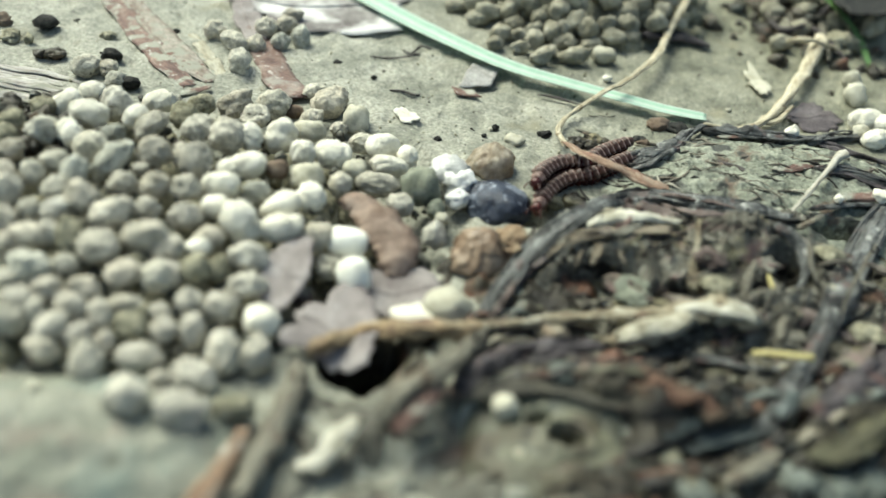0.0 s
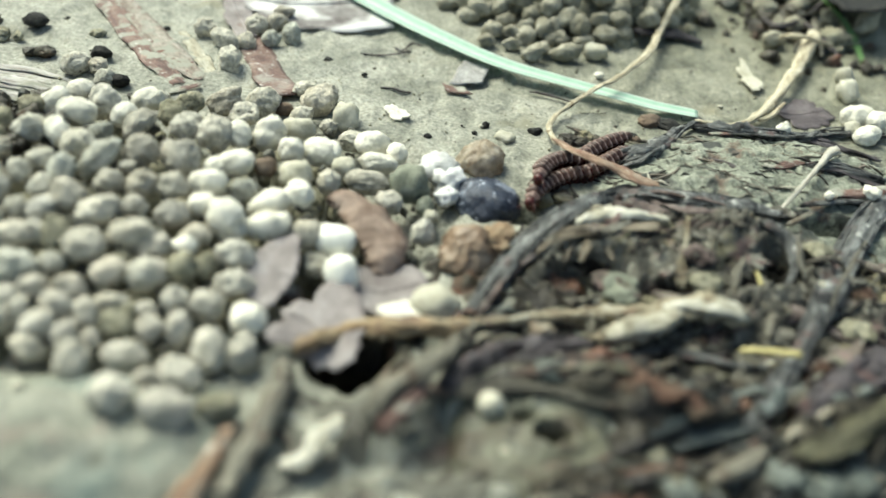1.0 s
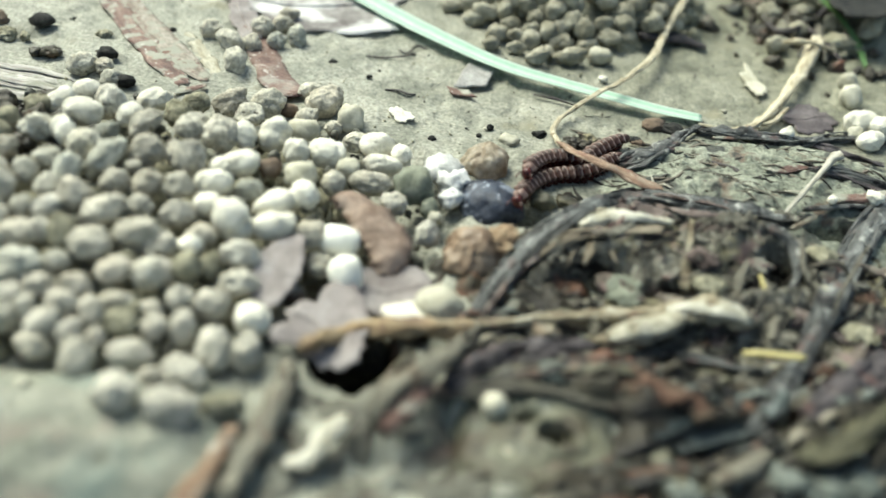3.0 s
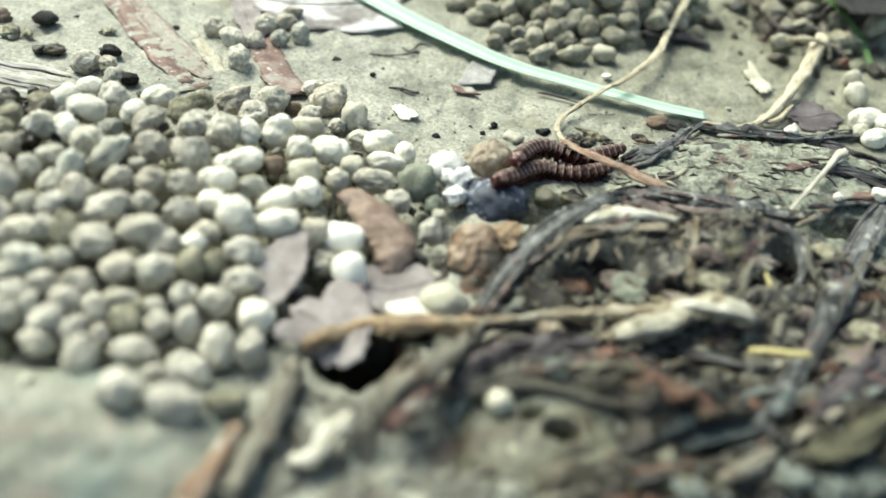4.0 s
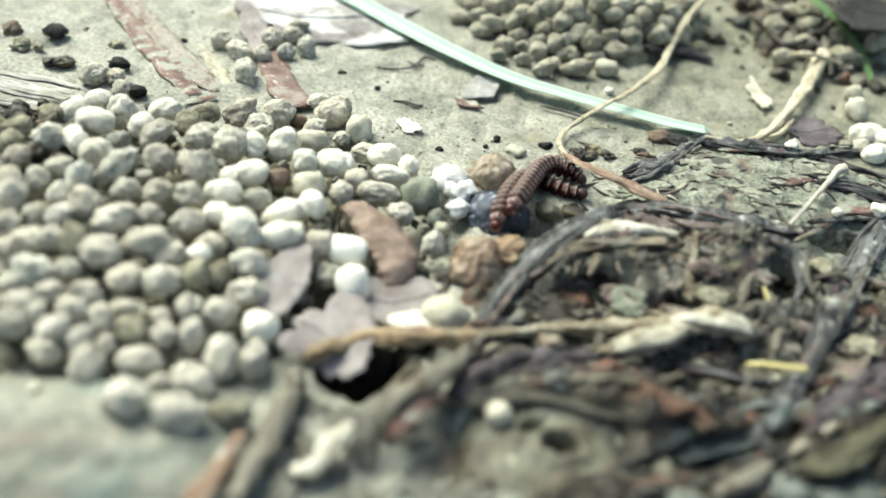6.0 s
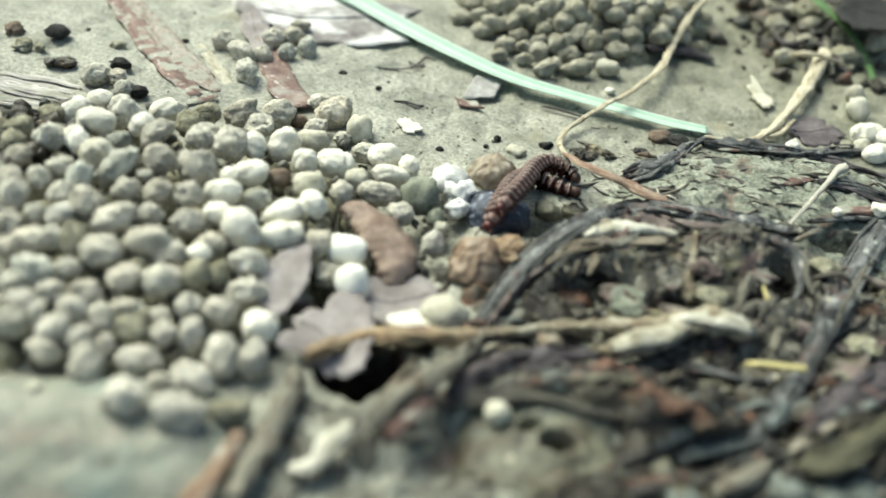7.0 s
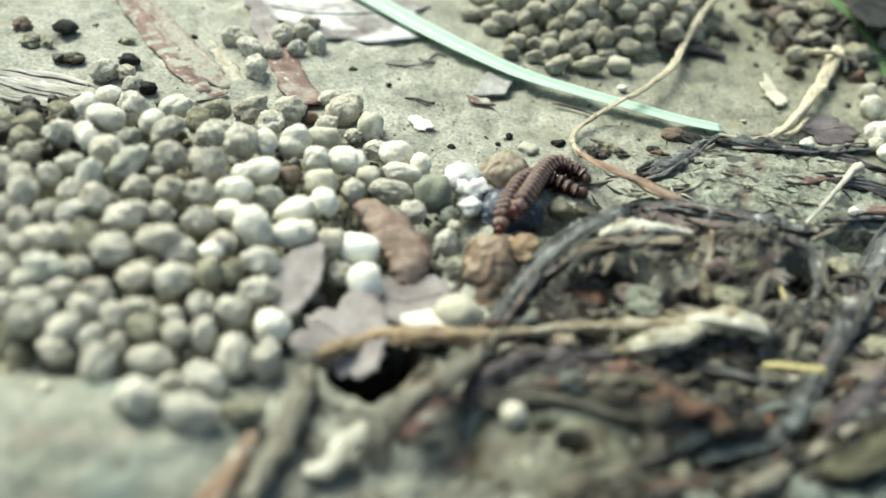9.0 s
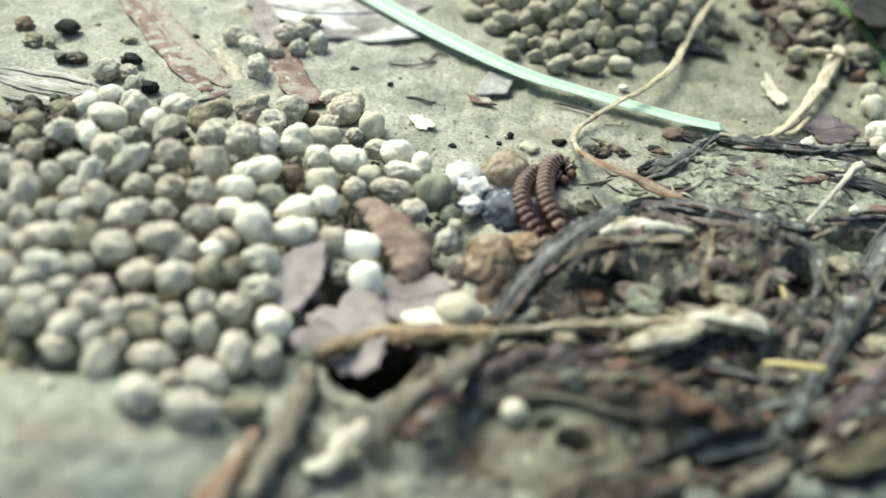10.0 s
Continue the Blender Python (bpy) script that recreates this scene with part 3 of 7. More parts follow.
PELLET_LABELS = {
    "MUD": "grey-olive rounded soil pellet lying in the heap", "CHALK": "white chalky oval pellet lying on the heap", "CREAM": "cream pellet with a rough skin in the heap",
    "BROWN": "small brown rounded pellet in the heap", "RAGGED": "crumbly olive soil pellet with ragged skin", "MOSS": "greenish soil pellet in the heap",
    "BARREL": "white barrel-shaped pellet with flat ends", "COAL": "black charred crumb beside the heap", "CRUMBLE": "crumbly olive soil pellet lying in the far heap"}
PELLET_KINDS = {}


def unit_size(me):
    """Bring a mesh to the span from -1 to 1 along each axis."""
    co = np.array([v.co for v in me.vertices])
    lo, hi = co.min(axis=0), co.max(axis=0)
    me.vertices.foreach_set("co", (2 * (co - lo) / (hi - lo) - 1).astype(np.float32).ravel())
    me.update()
    return me


def pellet_meshes(material):
    """Some shapes of pellet for one material: long ovals with a waist or a seam, dented ends."""
    key = next(k for k, m in (("MUD", MUD), ("CHALK", CHALK), ("CREAM", CREAM), ("BROWN", BROWN), ("RAGGED", RAGGED), ("MOSS", MOSS), ("BARREL", BARREL), ("COAL", COAL), ("CRUMBLE", CRUMBLE)) if m is material)
    if key not in PELLET_KINDS:
        made = []
        for n in range(9 if key == "MUD" else 6 if key == "CRUMBLE" else 4):
            seed = Vector((n * 5.7 + len(PELLET_KINDS) * 31, 2.0, 1.0))
            square = 0.42 if key == "BARREL" else 0.72 + 0.1 * (n % 3)
            uneven = 0.2 if key in ("RAGGED", "COAL", "CRUMBLE") else 0.06 if key == "BARREL" else 0.09 if key == "CHALK" else 0.18
            seam = 0.0 if key == "COAL" else 0.08 if key == "BARREL" else (0.12, 0.04, 0.18, 0.0)[n % 4] if key == "CHALK" else (0.07, 0.0, 0.11)[n % 3]

            def shape(c, seed=seed, square=square, uneven=uneven, seam=seam, n=n):
                x = math.copysign(abs(c.x) ** square, c.x)
                x = 0.55 * x + 0.45 * c.x
                s = c.x * math.cos(n) * 0.6 + c.z * math.sin(n + 1) * 0.4 + 0.25 * c.y
                r = 1 - seam * math.exp(-(s / 0.11) ** 2)
                r += uneven * (1.5 * noise.noise(c * 1.1 + seed) + 0.9 * noise.noise(c * 2.6 + seed) + 0.5 * noise.noise(c * 6 + seed) + 0.35 * noise.noise(c * 13 + seed))
                if key in ("RAGGED", "CRUMBLE"):
                    r += 0.12 * noise.noise(c * 5 + seed)
                return Vector((x, c.y, c.z)) * r
            made.append(unit_size(ball_mesh("pellet", material, 4 if key in ("MUD", "CHALK") else 3, shape)))
        PELLET_KINDS[key] = made
    return key, PELLET_KINDS[key]


def pellet(material, x, y, z, long, wide, yaw, dip):
    key, shapes = pellet_meshes(material)
    SEED_COUNT[0] += 1
    rng = random.Random(SEED_COUNT[0] * 11)
    ob = new("coal_crumb" if key == "COAL" else "soil_pellet", rng.choice(shapes))
    ob.matrix_basis = pose(x * MM, y * MM, z * MM, 0, -dip, yaw) @ pose(0, 0, 0, rng.uniform(0, 360)) @ Matrix.Diagonal((long / 2 * MM, wide / 2 * MM, wide / 2 * MM * rng.uniform(0.9, 1.05), 1))
    return tagged(ob, PELLET_LABELS[key], "pellet" if key != "COAL" else "crumb", "pellets of the far heap" if y > 150 else "pellets of the near heap")


# ---- the ground ----
def sheet(name, xs, ys, height, material, keep=None):
    index, verts, faces = {}, [], []
    for j, y in enumerate(ys):
        for i, x in enumerate(xs):
            index[i, j] = len(verts)
            verts.append((x * MM, y * MM, height(x, y) * MM))
    for j in range(len(ys) - 1):
        for i in range(len(xs) - 1):
            if keep is None or any(keep(xs[a], ys[b]) for a in (i, i + 1) for b in (j, j + 1)):
                faces.append((index[i, j], index[i + 1, j], index[i + 1, j + 1], index[i, j + 1]))
    me = mesh_of(name, verts, faces, material)
    if keep is not None:
        bm = bmesh.new()
        bm.from_mesh(me)
        bmesh.ops.delete(bm, geom=[v for v in bm.verts if not v.link_faces], context="VERTS")
        bm.to_mesh(me)
        bm.free()
    return new(name, me)


def mud_height(x, y):
    z = relief(x, y)
    far = max(0.0, max(abs(x - 10) - 100, abs(y - 130) - 100)) / 100
    p = (x, y, 0.0)
    z += wobble(p, 22.0, 0.7) + wobble(p, 6.0, 0.35) + wobble(p, 2.2, 0.26) + wobble(p, 1.0, 0.16)
    if y < 92 and x > -6:
        z += (abs(wobble(p, 7.0, 2.0)) + wobble((x, y * 2, 4.0), 3.0, 0.7)) * min(1.0, (92 - y) / 8) * min(1.0, (x + 6) / 8) * (1 - mound_mask(x, y))
    z -= 1.2 * mound_mask(x, y) + bump(x, y, 13.8, 110.6, 2.8, 2.2, 5.0, 20, 0.6)
    z -= 4.2 * min(1.0, bump(x, y, -36, 100, 35, 26, 5.5, 8, 0.9) / 2.5)
    z -= bump(x, y, -7, 109, 14, 15, 2.6, 0, 0.5)
    z -= 2.4 * min(1.0, bump(x, y, 21, 176, 24, 19, 9.0, 10, 1.0) / 3.0)
    return z + 8 * noise.noise(Vector((x, y, 0)) / 300) * min(1.0, far)


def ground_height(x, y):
    """The bare mud, deeper where dark mud paints shade in the hollow under the twig."""
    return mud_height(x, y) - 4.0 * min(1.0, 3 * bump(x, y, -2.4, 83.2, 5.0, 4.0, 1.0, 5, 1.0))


def bark_height(x, y):
    z = bark_base(x, y) - 0.9
    z += wobble((x, y, 6.0), 6.5, 1.5) * min(1.0, max(0.0, z + 0.9) / 2)
    c, s = math.cos(0.35), math.sin(0.35)
    u, v = x * c + y * s, y * c - x * s
    z += 2.2 * (0.4 - abs(noise.noise(Vector((u / 8, v / 3.2, 1.0))))) + 1.2 * (0.3 - abs(noise.noise(Vector((u / 3.5, v / 1.3, 5.0)))))
    for cx, cy, rx, ry, deep in ((20.6, 97.4, 4.6, 2.3, 6.0), (41.8, 101.0, 2.8, 3.6, 6.5), (51.0, 111.5, 4.0, 2.2, 5.0), (28.5, 95.6, 3.6, 1.0, 4.0), (34.0, 96.5, 3.0, 1.0, 3.0), (29.0, 88.5, 7.0, 1.2, 3.0)):
        z -= bump(x, y, cx, cy, rx, ry, deep, 8, 0.7)
    return z + wobble((x, y, 9.0), 1.4, 0.75) + wobble((x, y, 3.0), 0.7, 0.5) + 1.1 * (0.3 - abs(noise.noise(Vector((u / 1.8, v / 1.1, 11.0))))) - 0.5


def bank_height(x, y):
    z = bank_base(x, y) - 0.9
    z -= bump(x, y, 44.5, 132.5, 5.4, 1.9, 5.5, 3, 0.6) + bump(x, y, 51.0, 112.3, 4.6, 2.0, 5.0, 8, 0.6)
    return z + wobble((x, y, 2.0), 8.0, 1.0) + 1.2 * (0.3 - abs(noise.noise(Vector((x / 4.6, y / 2.0, 7.0))))) + 0.6 * (0.2 - abs(noise.noise(Vector((x / 1.4, y / 0.8, 3.0))))) + wobble((x, y, 5.0), 1.2, 0.5)


RIDGE = ((5.0, 75.5), (9.8, 78.0), (14.3, 79.6), (19.2, 80.0), (23.1, 78.9), (27.9, 77.6), (34.0, 76.5))


def ridge(x, y):
    """The rounded mud ridge that runs behind the burrow."""
    near = 9.0
    for (ax, ay), (bx, by) in zip(RIDGE, RIDGE[1:]):
        s = max(0.0, min(1.0, ((x - ax) * (bx - ax) + (y - ay) * (by - ay)) / ((bx - ax) ** 2 + (by - ay) ** 2)))
        near = min(near, math.hypot(x - ax - s * (bx - ax), y - ay - s * (by - ay)))
    return 0.9 * math.exp(-(near / 2.0) ** 2)


def mound_mask(x, y):
    return max(0.0, min(1.0, 2.2 * (bump(x, y, 14.6, 75.2, 8.2, 4.6, 1.0, 0, 1.0) + wobble((x, y, 2.0), 2.6, 0.35))))


def litter_height(x, y):
    """Dark organic mud in front of the bark: lumps, ridges and hollows, sinking under the silt at its rim."""
    edge = min(1.0, max(0.0, litter_base(x, y) + wobble((x, y, 1.0), 5.0, 0.8)))
    u, v = x * 0.95 + y * 0.3, y * 0.95 - x * 0.3
    z = 1.3 * (0.3 - abs(noise.noise(Vector((u / 9, v / 4, 3.0))))) + 0.9 * (0.3 - abs(noise.noise(Vector((u / 4, v / 1.8, 8.0))))) + wobble((x, y, 4.0), 1.6, 0.7) + wobble((x, y, 8.0), 0.7, 0.32)
    floor_ = 0.35 if x > 13 else -9.0
    return mud_height(x, y) - 0.7 + edge * (0.7 + max(floor_, 0.05 + 1.5 * z) + ridge(x, y)) - 1.4 * mound_mask(x, y)


def mound_height(x, y):
    edge = max(0.0, min(1.0, 2.2 * (bump(x, y, 14.8, 74.6, 8.6, 8.0, 1.0, 5, 1.0) + wobble((x, y, 2.0), 2.6, 0.35))))
    smooth = max(relief(x, y), 1.6 + bump(x, y, 16.5, 75.0, 9.5, 8.0, 1.6, 5, 0.8))
    z = smooth + wobble((x, y, 2.0), 3.0, 0.5) + wobble((x, y, 5.0), 1.2, 0.2) - 1.8 * (1 - edge)
    z -= bump(x, y, 16.4, 74.3, 1.8, 1.15, 4.2, 5, 0.5) + bump(x, y, 13.9, 76.0, 1.1, 0.7, 4.5, 5, 0.5) - bump(x, y, 16.5, 74.4, 3.4, 2.6, 0.8, 5, 0.7)
    return min(z, ground_height(x, y) - 1.0) if edge <= 0.02 else z


def film_height(x, y):
    edge = min(1.0, 3 * max(0.0, bump(x, y, -28, 67, 25, 11, 1.0, 10, 1.0) + wobble((x, y, 3.0), 5.0, 0.25)))
    return ground_height(x, y) - 0.5 + edge * (0.75 + wobble((x, y, 6.0), 4.0, 0.3))


def damp_height(x, y):
    edge = min(1.0, 3 * max(0.0, bump(x, y, -0.5, 69, 14, 12, 1.0, 20, 1.0) + wobble((x, y, 9.0), 4.0, 0.3)))
    return ground_height(x, y) - 0.5 + edge * (0.72 + wobble((x, y, 2.0), 2.5, 0.45) + wobble((x, y, 7.0), 1.0, 0.2)) - 1.4 * mound_mask(x, y)


def fine_lines(lo, hi, step, far):
    inner = list(np.arange(lo, hi + step / 2, step))
    outer = [step * 1.6 ** k for k in range(1, 40)]
    left, right, run = [], [], 0.0
    for d in outer:
        run += d
        if run > far:
            break
        left.append(lo - run)
        right.append(hi + run)
    return left[::-1] + inner + right


def place_ground():
    tagged(sheet("ground", fine_lines(-84, 100, 0.65, 900), fine_lines(52, 216, 0.65, 900), ground_height, GROUND), "grey-green wet silty mud with lumps and pits", "ground", kind="structure")
    tagged(sheet("bark_clod", list(np.arange(0, 76, 0.36)), list(np.arange(78, 126, 0.36)), bark_height, ROTTEN, keep=lambda x, y: bark_base(x, y) > 0.02), "dark rotten bark clod with fibrous ridges on mud", "rotten bark")
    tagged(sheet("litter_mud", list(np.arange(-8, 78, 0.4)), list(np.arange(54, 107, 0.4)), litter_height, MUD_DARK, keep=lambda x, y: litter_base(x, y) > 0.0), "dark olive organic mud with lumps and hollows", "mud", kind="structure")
    tagged(sheet("burrow_mound", list(np.arange(4, 27, 0.3)), list(np.arange(60, 86, 0.3)), mound_height, MOUND, keep=lambda x, y: bump(x, y, 14.8, 74.6, 8.6, 8.0, 1.0, 5, 1.0) > 0.0), "pale olive mud mound with two burrow holes", "mud mound")
    tagged(sheet("silt_film", list(np.arange(-56, -2, 0.6)), list(np.arange(54, 80, 0.6)), film_height, FILM, keep=lambda x, y: bump(x, y, -28, 67, 25, 11, 1.0, 10, 1.0) > 0.0), "pale grey-green film of fine silt on the mud", "silt", kind="structure")
    tagged(sheet("damp_silt", list(np.arange(-16, 15, 0.45)), list(np.arange(55, 83, 0.45)), damp_height, DAMP_AND_SHADE, keep=lambda x, y: bump(x, y, -0.5, 69, 14, 12, 1.0, 20, 1.0) > 0.0), "damp olive-grey silt mottled with dirt", "silt", kind="structure")
    tagged(sheet("mud_bank", list(np.arange(14, 74, 0.45)), list(np.arange(100, 143, 0.45)), bank_height, BANK, keep=lambda x, y: bank_base(x, y) > 0.02), "crusted grey-green mud bank behind the bark", "mud bank")


def place_bark_flakes():
    """Layers of rotten bark that stick out of the clod."""
    rng = random.Random(12)
    for n in range(78):
        on_bank = n > 68
        x, y = rng.uniform(14, 66), (rng.uniform(108, 134) if on_bank else rng.uniform(88, 107))
        if bark_base(x, y) < 1.2 and not (on_bank and bank_base(x, y) > 1.5):
            continue
        material, label = rng.choice(((ROTTEN, "dark rotten bark flake stuck in the clod"), (BARK_GREY, "grey-brown layered bark flake stuck in the clod"), (BARK_GREY, "grey-brown layered bark flake stuck in the clod"),
                                      (ROTTEN, "dark rotten bark flake stuck in the clod"), (BARK_SCALE, "reddish grey bark scale on the clod")))
        wide = rng.uniform(1.6, 5.5) * (0.7 if on_bank else 1.0)
        height = max(bark_height(x, y), bank_height(x, y))
        ob = flake("bark_flake", label, "", material, x, y, height + 0.15, wide, wide * rng.uniform(0.2, 0.45), rng.gauss(8, 24), rng.uniform(0.3, 0.8), 0.3, 0.05 if on_bank else rng.uniform(0.1, 0.4), rng.uniform(-4, 8) if on_bank else rng.uniform(-10, 28))
        ob.parent = bpy.data.objects["mud_bank" if on_bank else "bark_clod"]


def place_litter():
    """Loose fibres and crumbs in the rotten litter, and the buried pellets that fill the heaps."""
    rng = random.Random(5)
    verts, faces, fib = [], [], random.Random(15)
    for n in range(300):
        x, y = fib.uniform(8, 62), fib.uniform(74, 124)
        if clod(x, y) < 0.3 and y > 88 or y > 112:
            continue
        a, long, wide = math.radians(fib.gauss(12, 32)), fib.uniform(2, 8), fib.choice((0.14, 0.2, 0.3, 0.42, 0.9))
        bend = fib.uniform(-0.12, 0.12)
        pts = []
        for k in range(4):
            s = (k / 3 - 0.5) * long
            px, py = x + math.cos(a + bend * s) * s, y + math.sin(a + bend * s) * s
            h = max(ground_height(px, py), bark_height(px, py) if bark_base(px, py) > 0.1 else -9)
            pts.append((px, py, h + fib.uniform(0.0, 0.6), wide * (0.5 if k in (0, 3) else 1)))
        v, f, _ = sweep(pts, fib.uniform(0.3, 0.8), 0.4, fib.uniform(0, 99), around=6, steps=3)
        base = len(verts)
        verts += [q * MM for q in v]
        faces += [tuple(base + i for i in q) for q in f]
    tagged(new("fibre_litter", mesh_of("fibre_litter", verts, faces, LITTER)), "tangled dark and tan plant fibres on rotten bark", "plant litter", kind="stuff")

    verts, faces = [], []
    for n in range(260):
        x, y = rng.uniform(20, 74), rng.uniform(106, 138)
        if bank_base(x, y) < 0.5 and rng.random() < 0.6:
            continue
        a, long, wide = math.radians(rng.gauss(-4, 22)), rng.uniform(1.2, 6), rng.uniform(0.12, 0.5)
        bend = rng.uniform(-0.15, 0.15)
        pts = []
        for k in range(4):
            s = (k / 3 - 0.5) * long
            px, py = x + math.cos(a + bend * s) * s, y + math.sin(a + bend * s) * s
            pts.append((px, py, max(ground_height(px, py), bank_height(px, py) if bank_base(px, py) > 0.05 else -9) + rng.uniform(-0.1, 0.2), wide * (0.4 if k in (0, 3) else 1)))
        v, f, _ = sweep(pts, rng.uniform(0.3, 0.6), 0.5, rng.uniform(0, 99), around=6, steps=3)
        base = len(verts)
        verts += [q * MM for q in v]
        faces += [tuple(base + i for i in q) for q in f]
    tagged(new("bank_fibres", mesh_of("bank_fibres", verts, faces, LITTER)), "dark rotten bark fibres matted on the mud bank", "plant litter", kind="stuff")

    verts, faces = [], []
    for n in range(330):
        x, y = rng.uniform(2, 64), rng.uniform(58, 93)
        if litter_base(x, y) < 0.25 or mound_mask(x, y) > 0.3:
            continue
        a = math.radians((50 - 3 * (x - 3) if x < 15 else 12 if x < 24 else 12 + 0.75 * (x - 24)) + rng.gauss(0, 9))
        long, wide, bend = rng.uniform(4, 14), rng.uniform(0.3, 1.25), rng.uniform(-0.03, 0.03)
        pts = []
        for k in range(6):
            d = (k / 5 - 0.5) * long
            px, py = x + math.cos(a + bend * d) * d, y + math.sin(a + bend * d) * d
            pts.append((px, py, litter_height(px, py) + rng.uniform(-0.25, 0.3), wide * (0.35 if k in (0, 5) else rng.uniform(0.7, 1.2))))
        v, f, _ = sweep(pts, rng.uniform(0.2, 0.5), 0.55, rng.uniform(0, 99), around=7, steps=3)
        base = len(verts)
        verts += [q * MM for q in v]
        faces += [tuple(base + i for i in q) for q in f]
    tagged(new("wet_fibres", mesh_of("wet_fibres", verts, faces, WET_LITTER)), "matted wet strips of rotten leaf and bark in mud", "plant litter", kind="stuff")

    def crumbs(name, label, material, spots, long=1.2, flat=0.8, fine=1, dents=0.5):
        bm = bmesh.new()
        bmesh.ops.create_icosphere(bm, subdivisions=fine, radius=1.0)
        unit = [v.co.copy() for v in bm.verts]
        tris = [tuple(v.index for v in f.verts) for f in bm.faces]
        bm.free()
        verts, faces = [], []
        for x, y, z, r in spots:
            seed = Vector((x, y, z)) * 3.7
            turn = Euler((rng.uniform(0, 6), rng.uniform(0, 6), rng.uniform(0, 6))).to_matrix()
            base = len(verts)
            verts += [(Vector((x, y, z)) + turn @ Vector((c.x * long, c.y, c.z * flat)) * r * (1 + dents * noise.noise(c * 1.7 + seed))) * MM for c in unit]
            faces += [tuple(base + i for i in t) for t in tris]
        tagged(new(name, mesh_of(name, verts, faces, material)), label, "crumbs", kind="stuff")

    spots = []
    for n in range(700):
        x, y = rng.uniform(4, 66), rng.uniform(70, 126)
        h = max(ground_height(x, y), bark_height(x, y) if bark_base(x, y) > 0.1 else -9)
        if y < 92 or bark_base(x, y) > 1.2 or (bank_base(x, y) > 1.0 and rng.random() < 0.4):
            spots.append((x, y, h + 0.05, min(0.7, 0.1 + rng.expovariate(1 / 0.15))))
    crumbs("bark_crumbs", "small dark and rusty bark crumbs", LITTER, spots, 1.8, 0.4)
    spots = []
    for n in range(520):
        x, y = rng.uniform(12, 68), rng.uniform(84, 112)
        if bark_base(x, y) > 0.8:
            spots.append((x, y, max(bark_height(x, y), bank_height(x, y)) + 0.02, min(0.5, 0.10 + rng.expovariate(1 / 0.12))))
    crumbs("rotten_crumbs", "pinkish, tan and olive crumbs of rotten bark", ROTTEN, spots, 1.4, 0.6, 2, 0.9)
    # soil crumbs, coloured dark to paint the shadows between the far roots too
    spots = []
    for n in range(420):
        x, y = rng.gauss(61.0, 5.5), rng.gauss(178.0, 7.0)
        spots.append((x, y, ground_height(x, y) + 0.1, min(1.8, 0.3 + rng.expovariate(1 / 0.45))))
    crumbs("soil_crumbs", "dark damp soil crumbs among far roots", MUD_DARK, spots, 1.2, 0.8, 2, 0.9)
    spots = []
    for n in range(420):
        x, y = rng.uniform(-62, 2), rng.uniform(74, 128)
        h = bump(x, y, -36, 100, 35, 26, 5.5, 8, 0.9)
        if h > 0.3:
            spots.append((x, y, relief(x, y) - 3.4, rng.uniform(1.2, 1.8)))
    for n in range(260):
        x, y = rng.uniform(-4, 46), rng.uniform(155, 196)
        if bump(x, y, 21, 176, 24, 19, 9.0, 10, 1.0) > 0.4:
            spots.append((x, y, relief(x, y) - rng.uniform(0.6, 1.8), rng.uniform(1.2, 2.0)))
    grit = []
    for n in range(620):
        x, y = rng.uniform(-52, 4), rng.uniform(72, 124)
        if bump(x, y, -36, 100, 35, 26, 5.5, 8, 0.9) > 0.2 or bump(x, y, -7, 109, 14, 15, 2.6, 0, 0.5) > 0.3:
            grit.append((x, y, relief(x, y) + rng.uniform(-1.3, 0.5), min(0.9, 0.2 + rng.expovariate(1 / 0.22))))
    # crumbs and buried pellets are coloured darker to paint shade into the gaps
    crumbs("heap_grit", "damp dark crumbs of soil caught between the pellets", DAMP_AND_SHADE, grit, 1.3, 0.8, 2, 0.7)
    crumbs("buried_pellets", "grey-olive soil pellets packed beneath the heap", RAGGED, spots, 1.15, 0.9, 2, 0.3)
    spots = []
    for n in range(900):
        x, y = rng.uniform(-60, 62), rng.uniform(108, 176)
        if clod(x, y) < -0.8:
            spots.append((x, y, ground_height(x, y) + 0.02, abs(rng.gauss(0, 0.11)) + 0.05))
    edge = []
    for n in range(110):
        x, y = rng.uniform(-54, -40), rng.uniform(100, 122)
        edge.append((x, y, relief(x, y) + rng.uniform(-1.5, 0.6), min(1.3, 0.3 + rng.expovariate(1 / 0.4))))
    crumbs("mossy_crumbs", "dark olive crumbs of mossy soil among the pellets", MUD_DARK, edge, 1.2, 0.8, 2, 0.9)
    crumbs("silt_grains", "fine grains of silt strewn on the mud", RAGGED, spots[::2])
    crumbs("dark_grains", "fine dark grains of soil strewn on the mud", LITTER, spots[1::2])


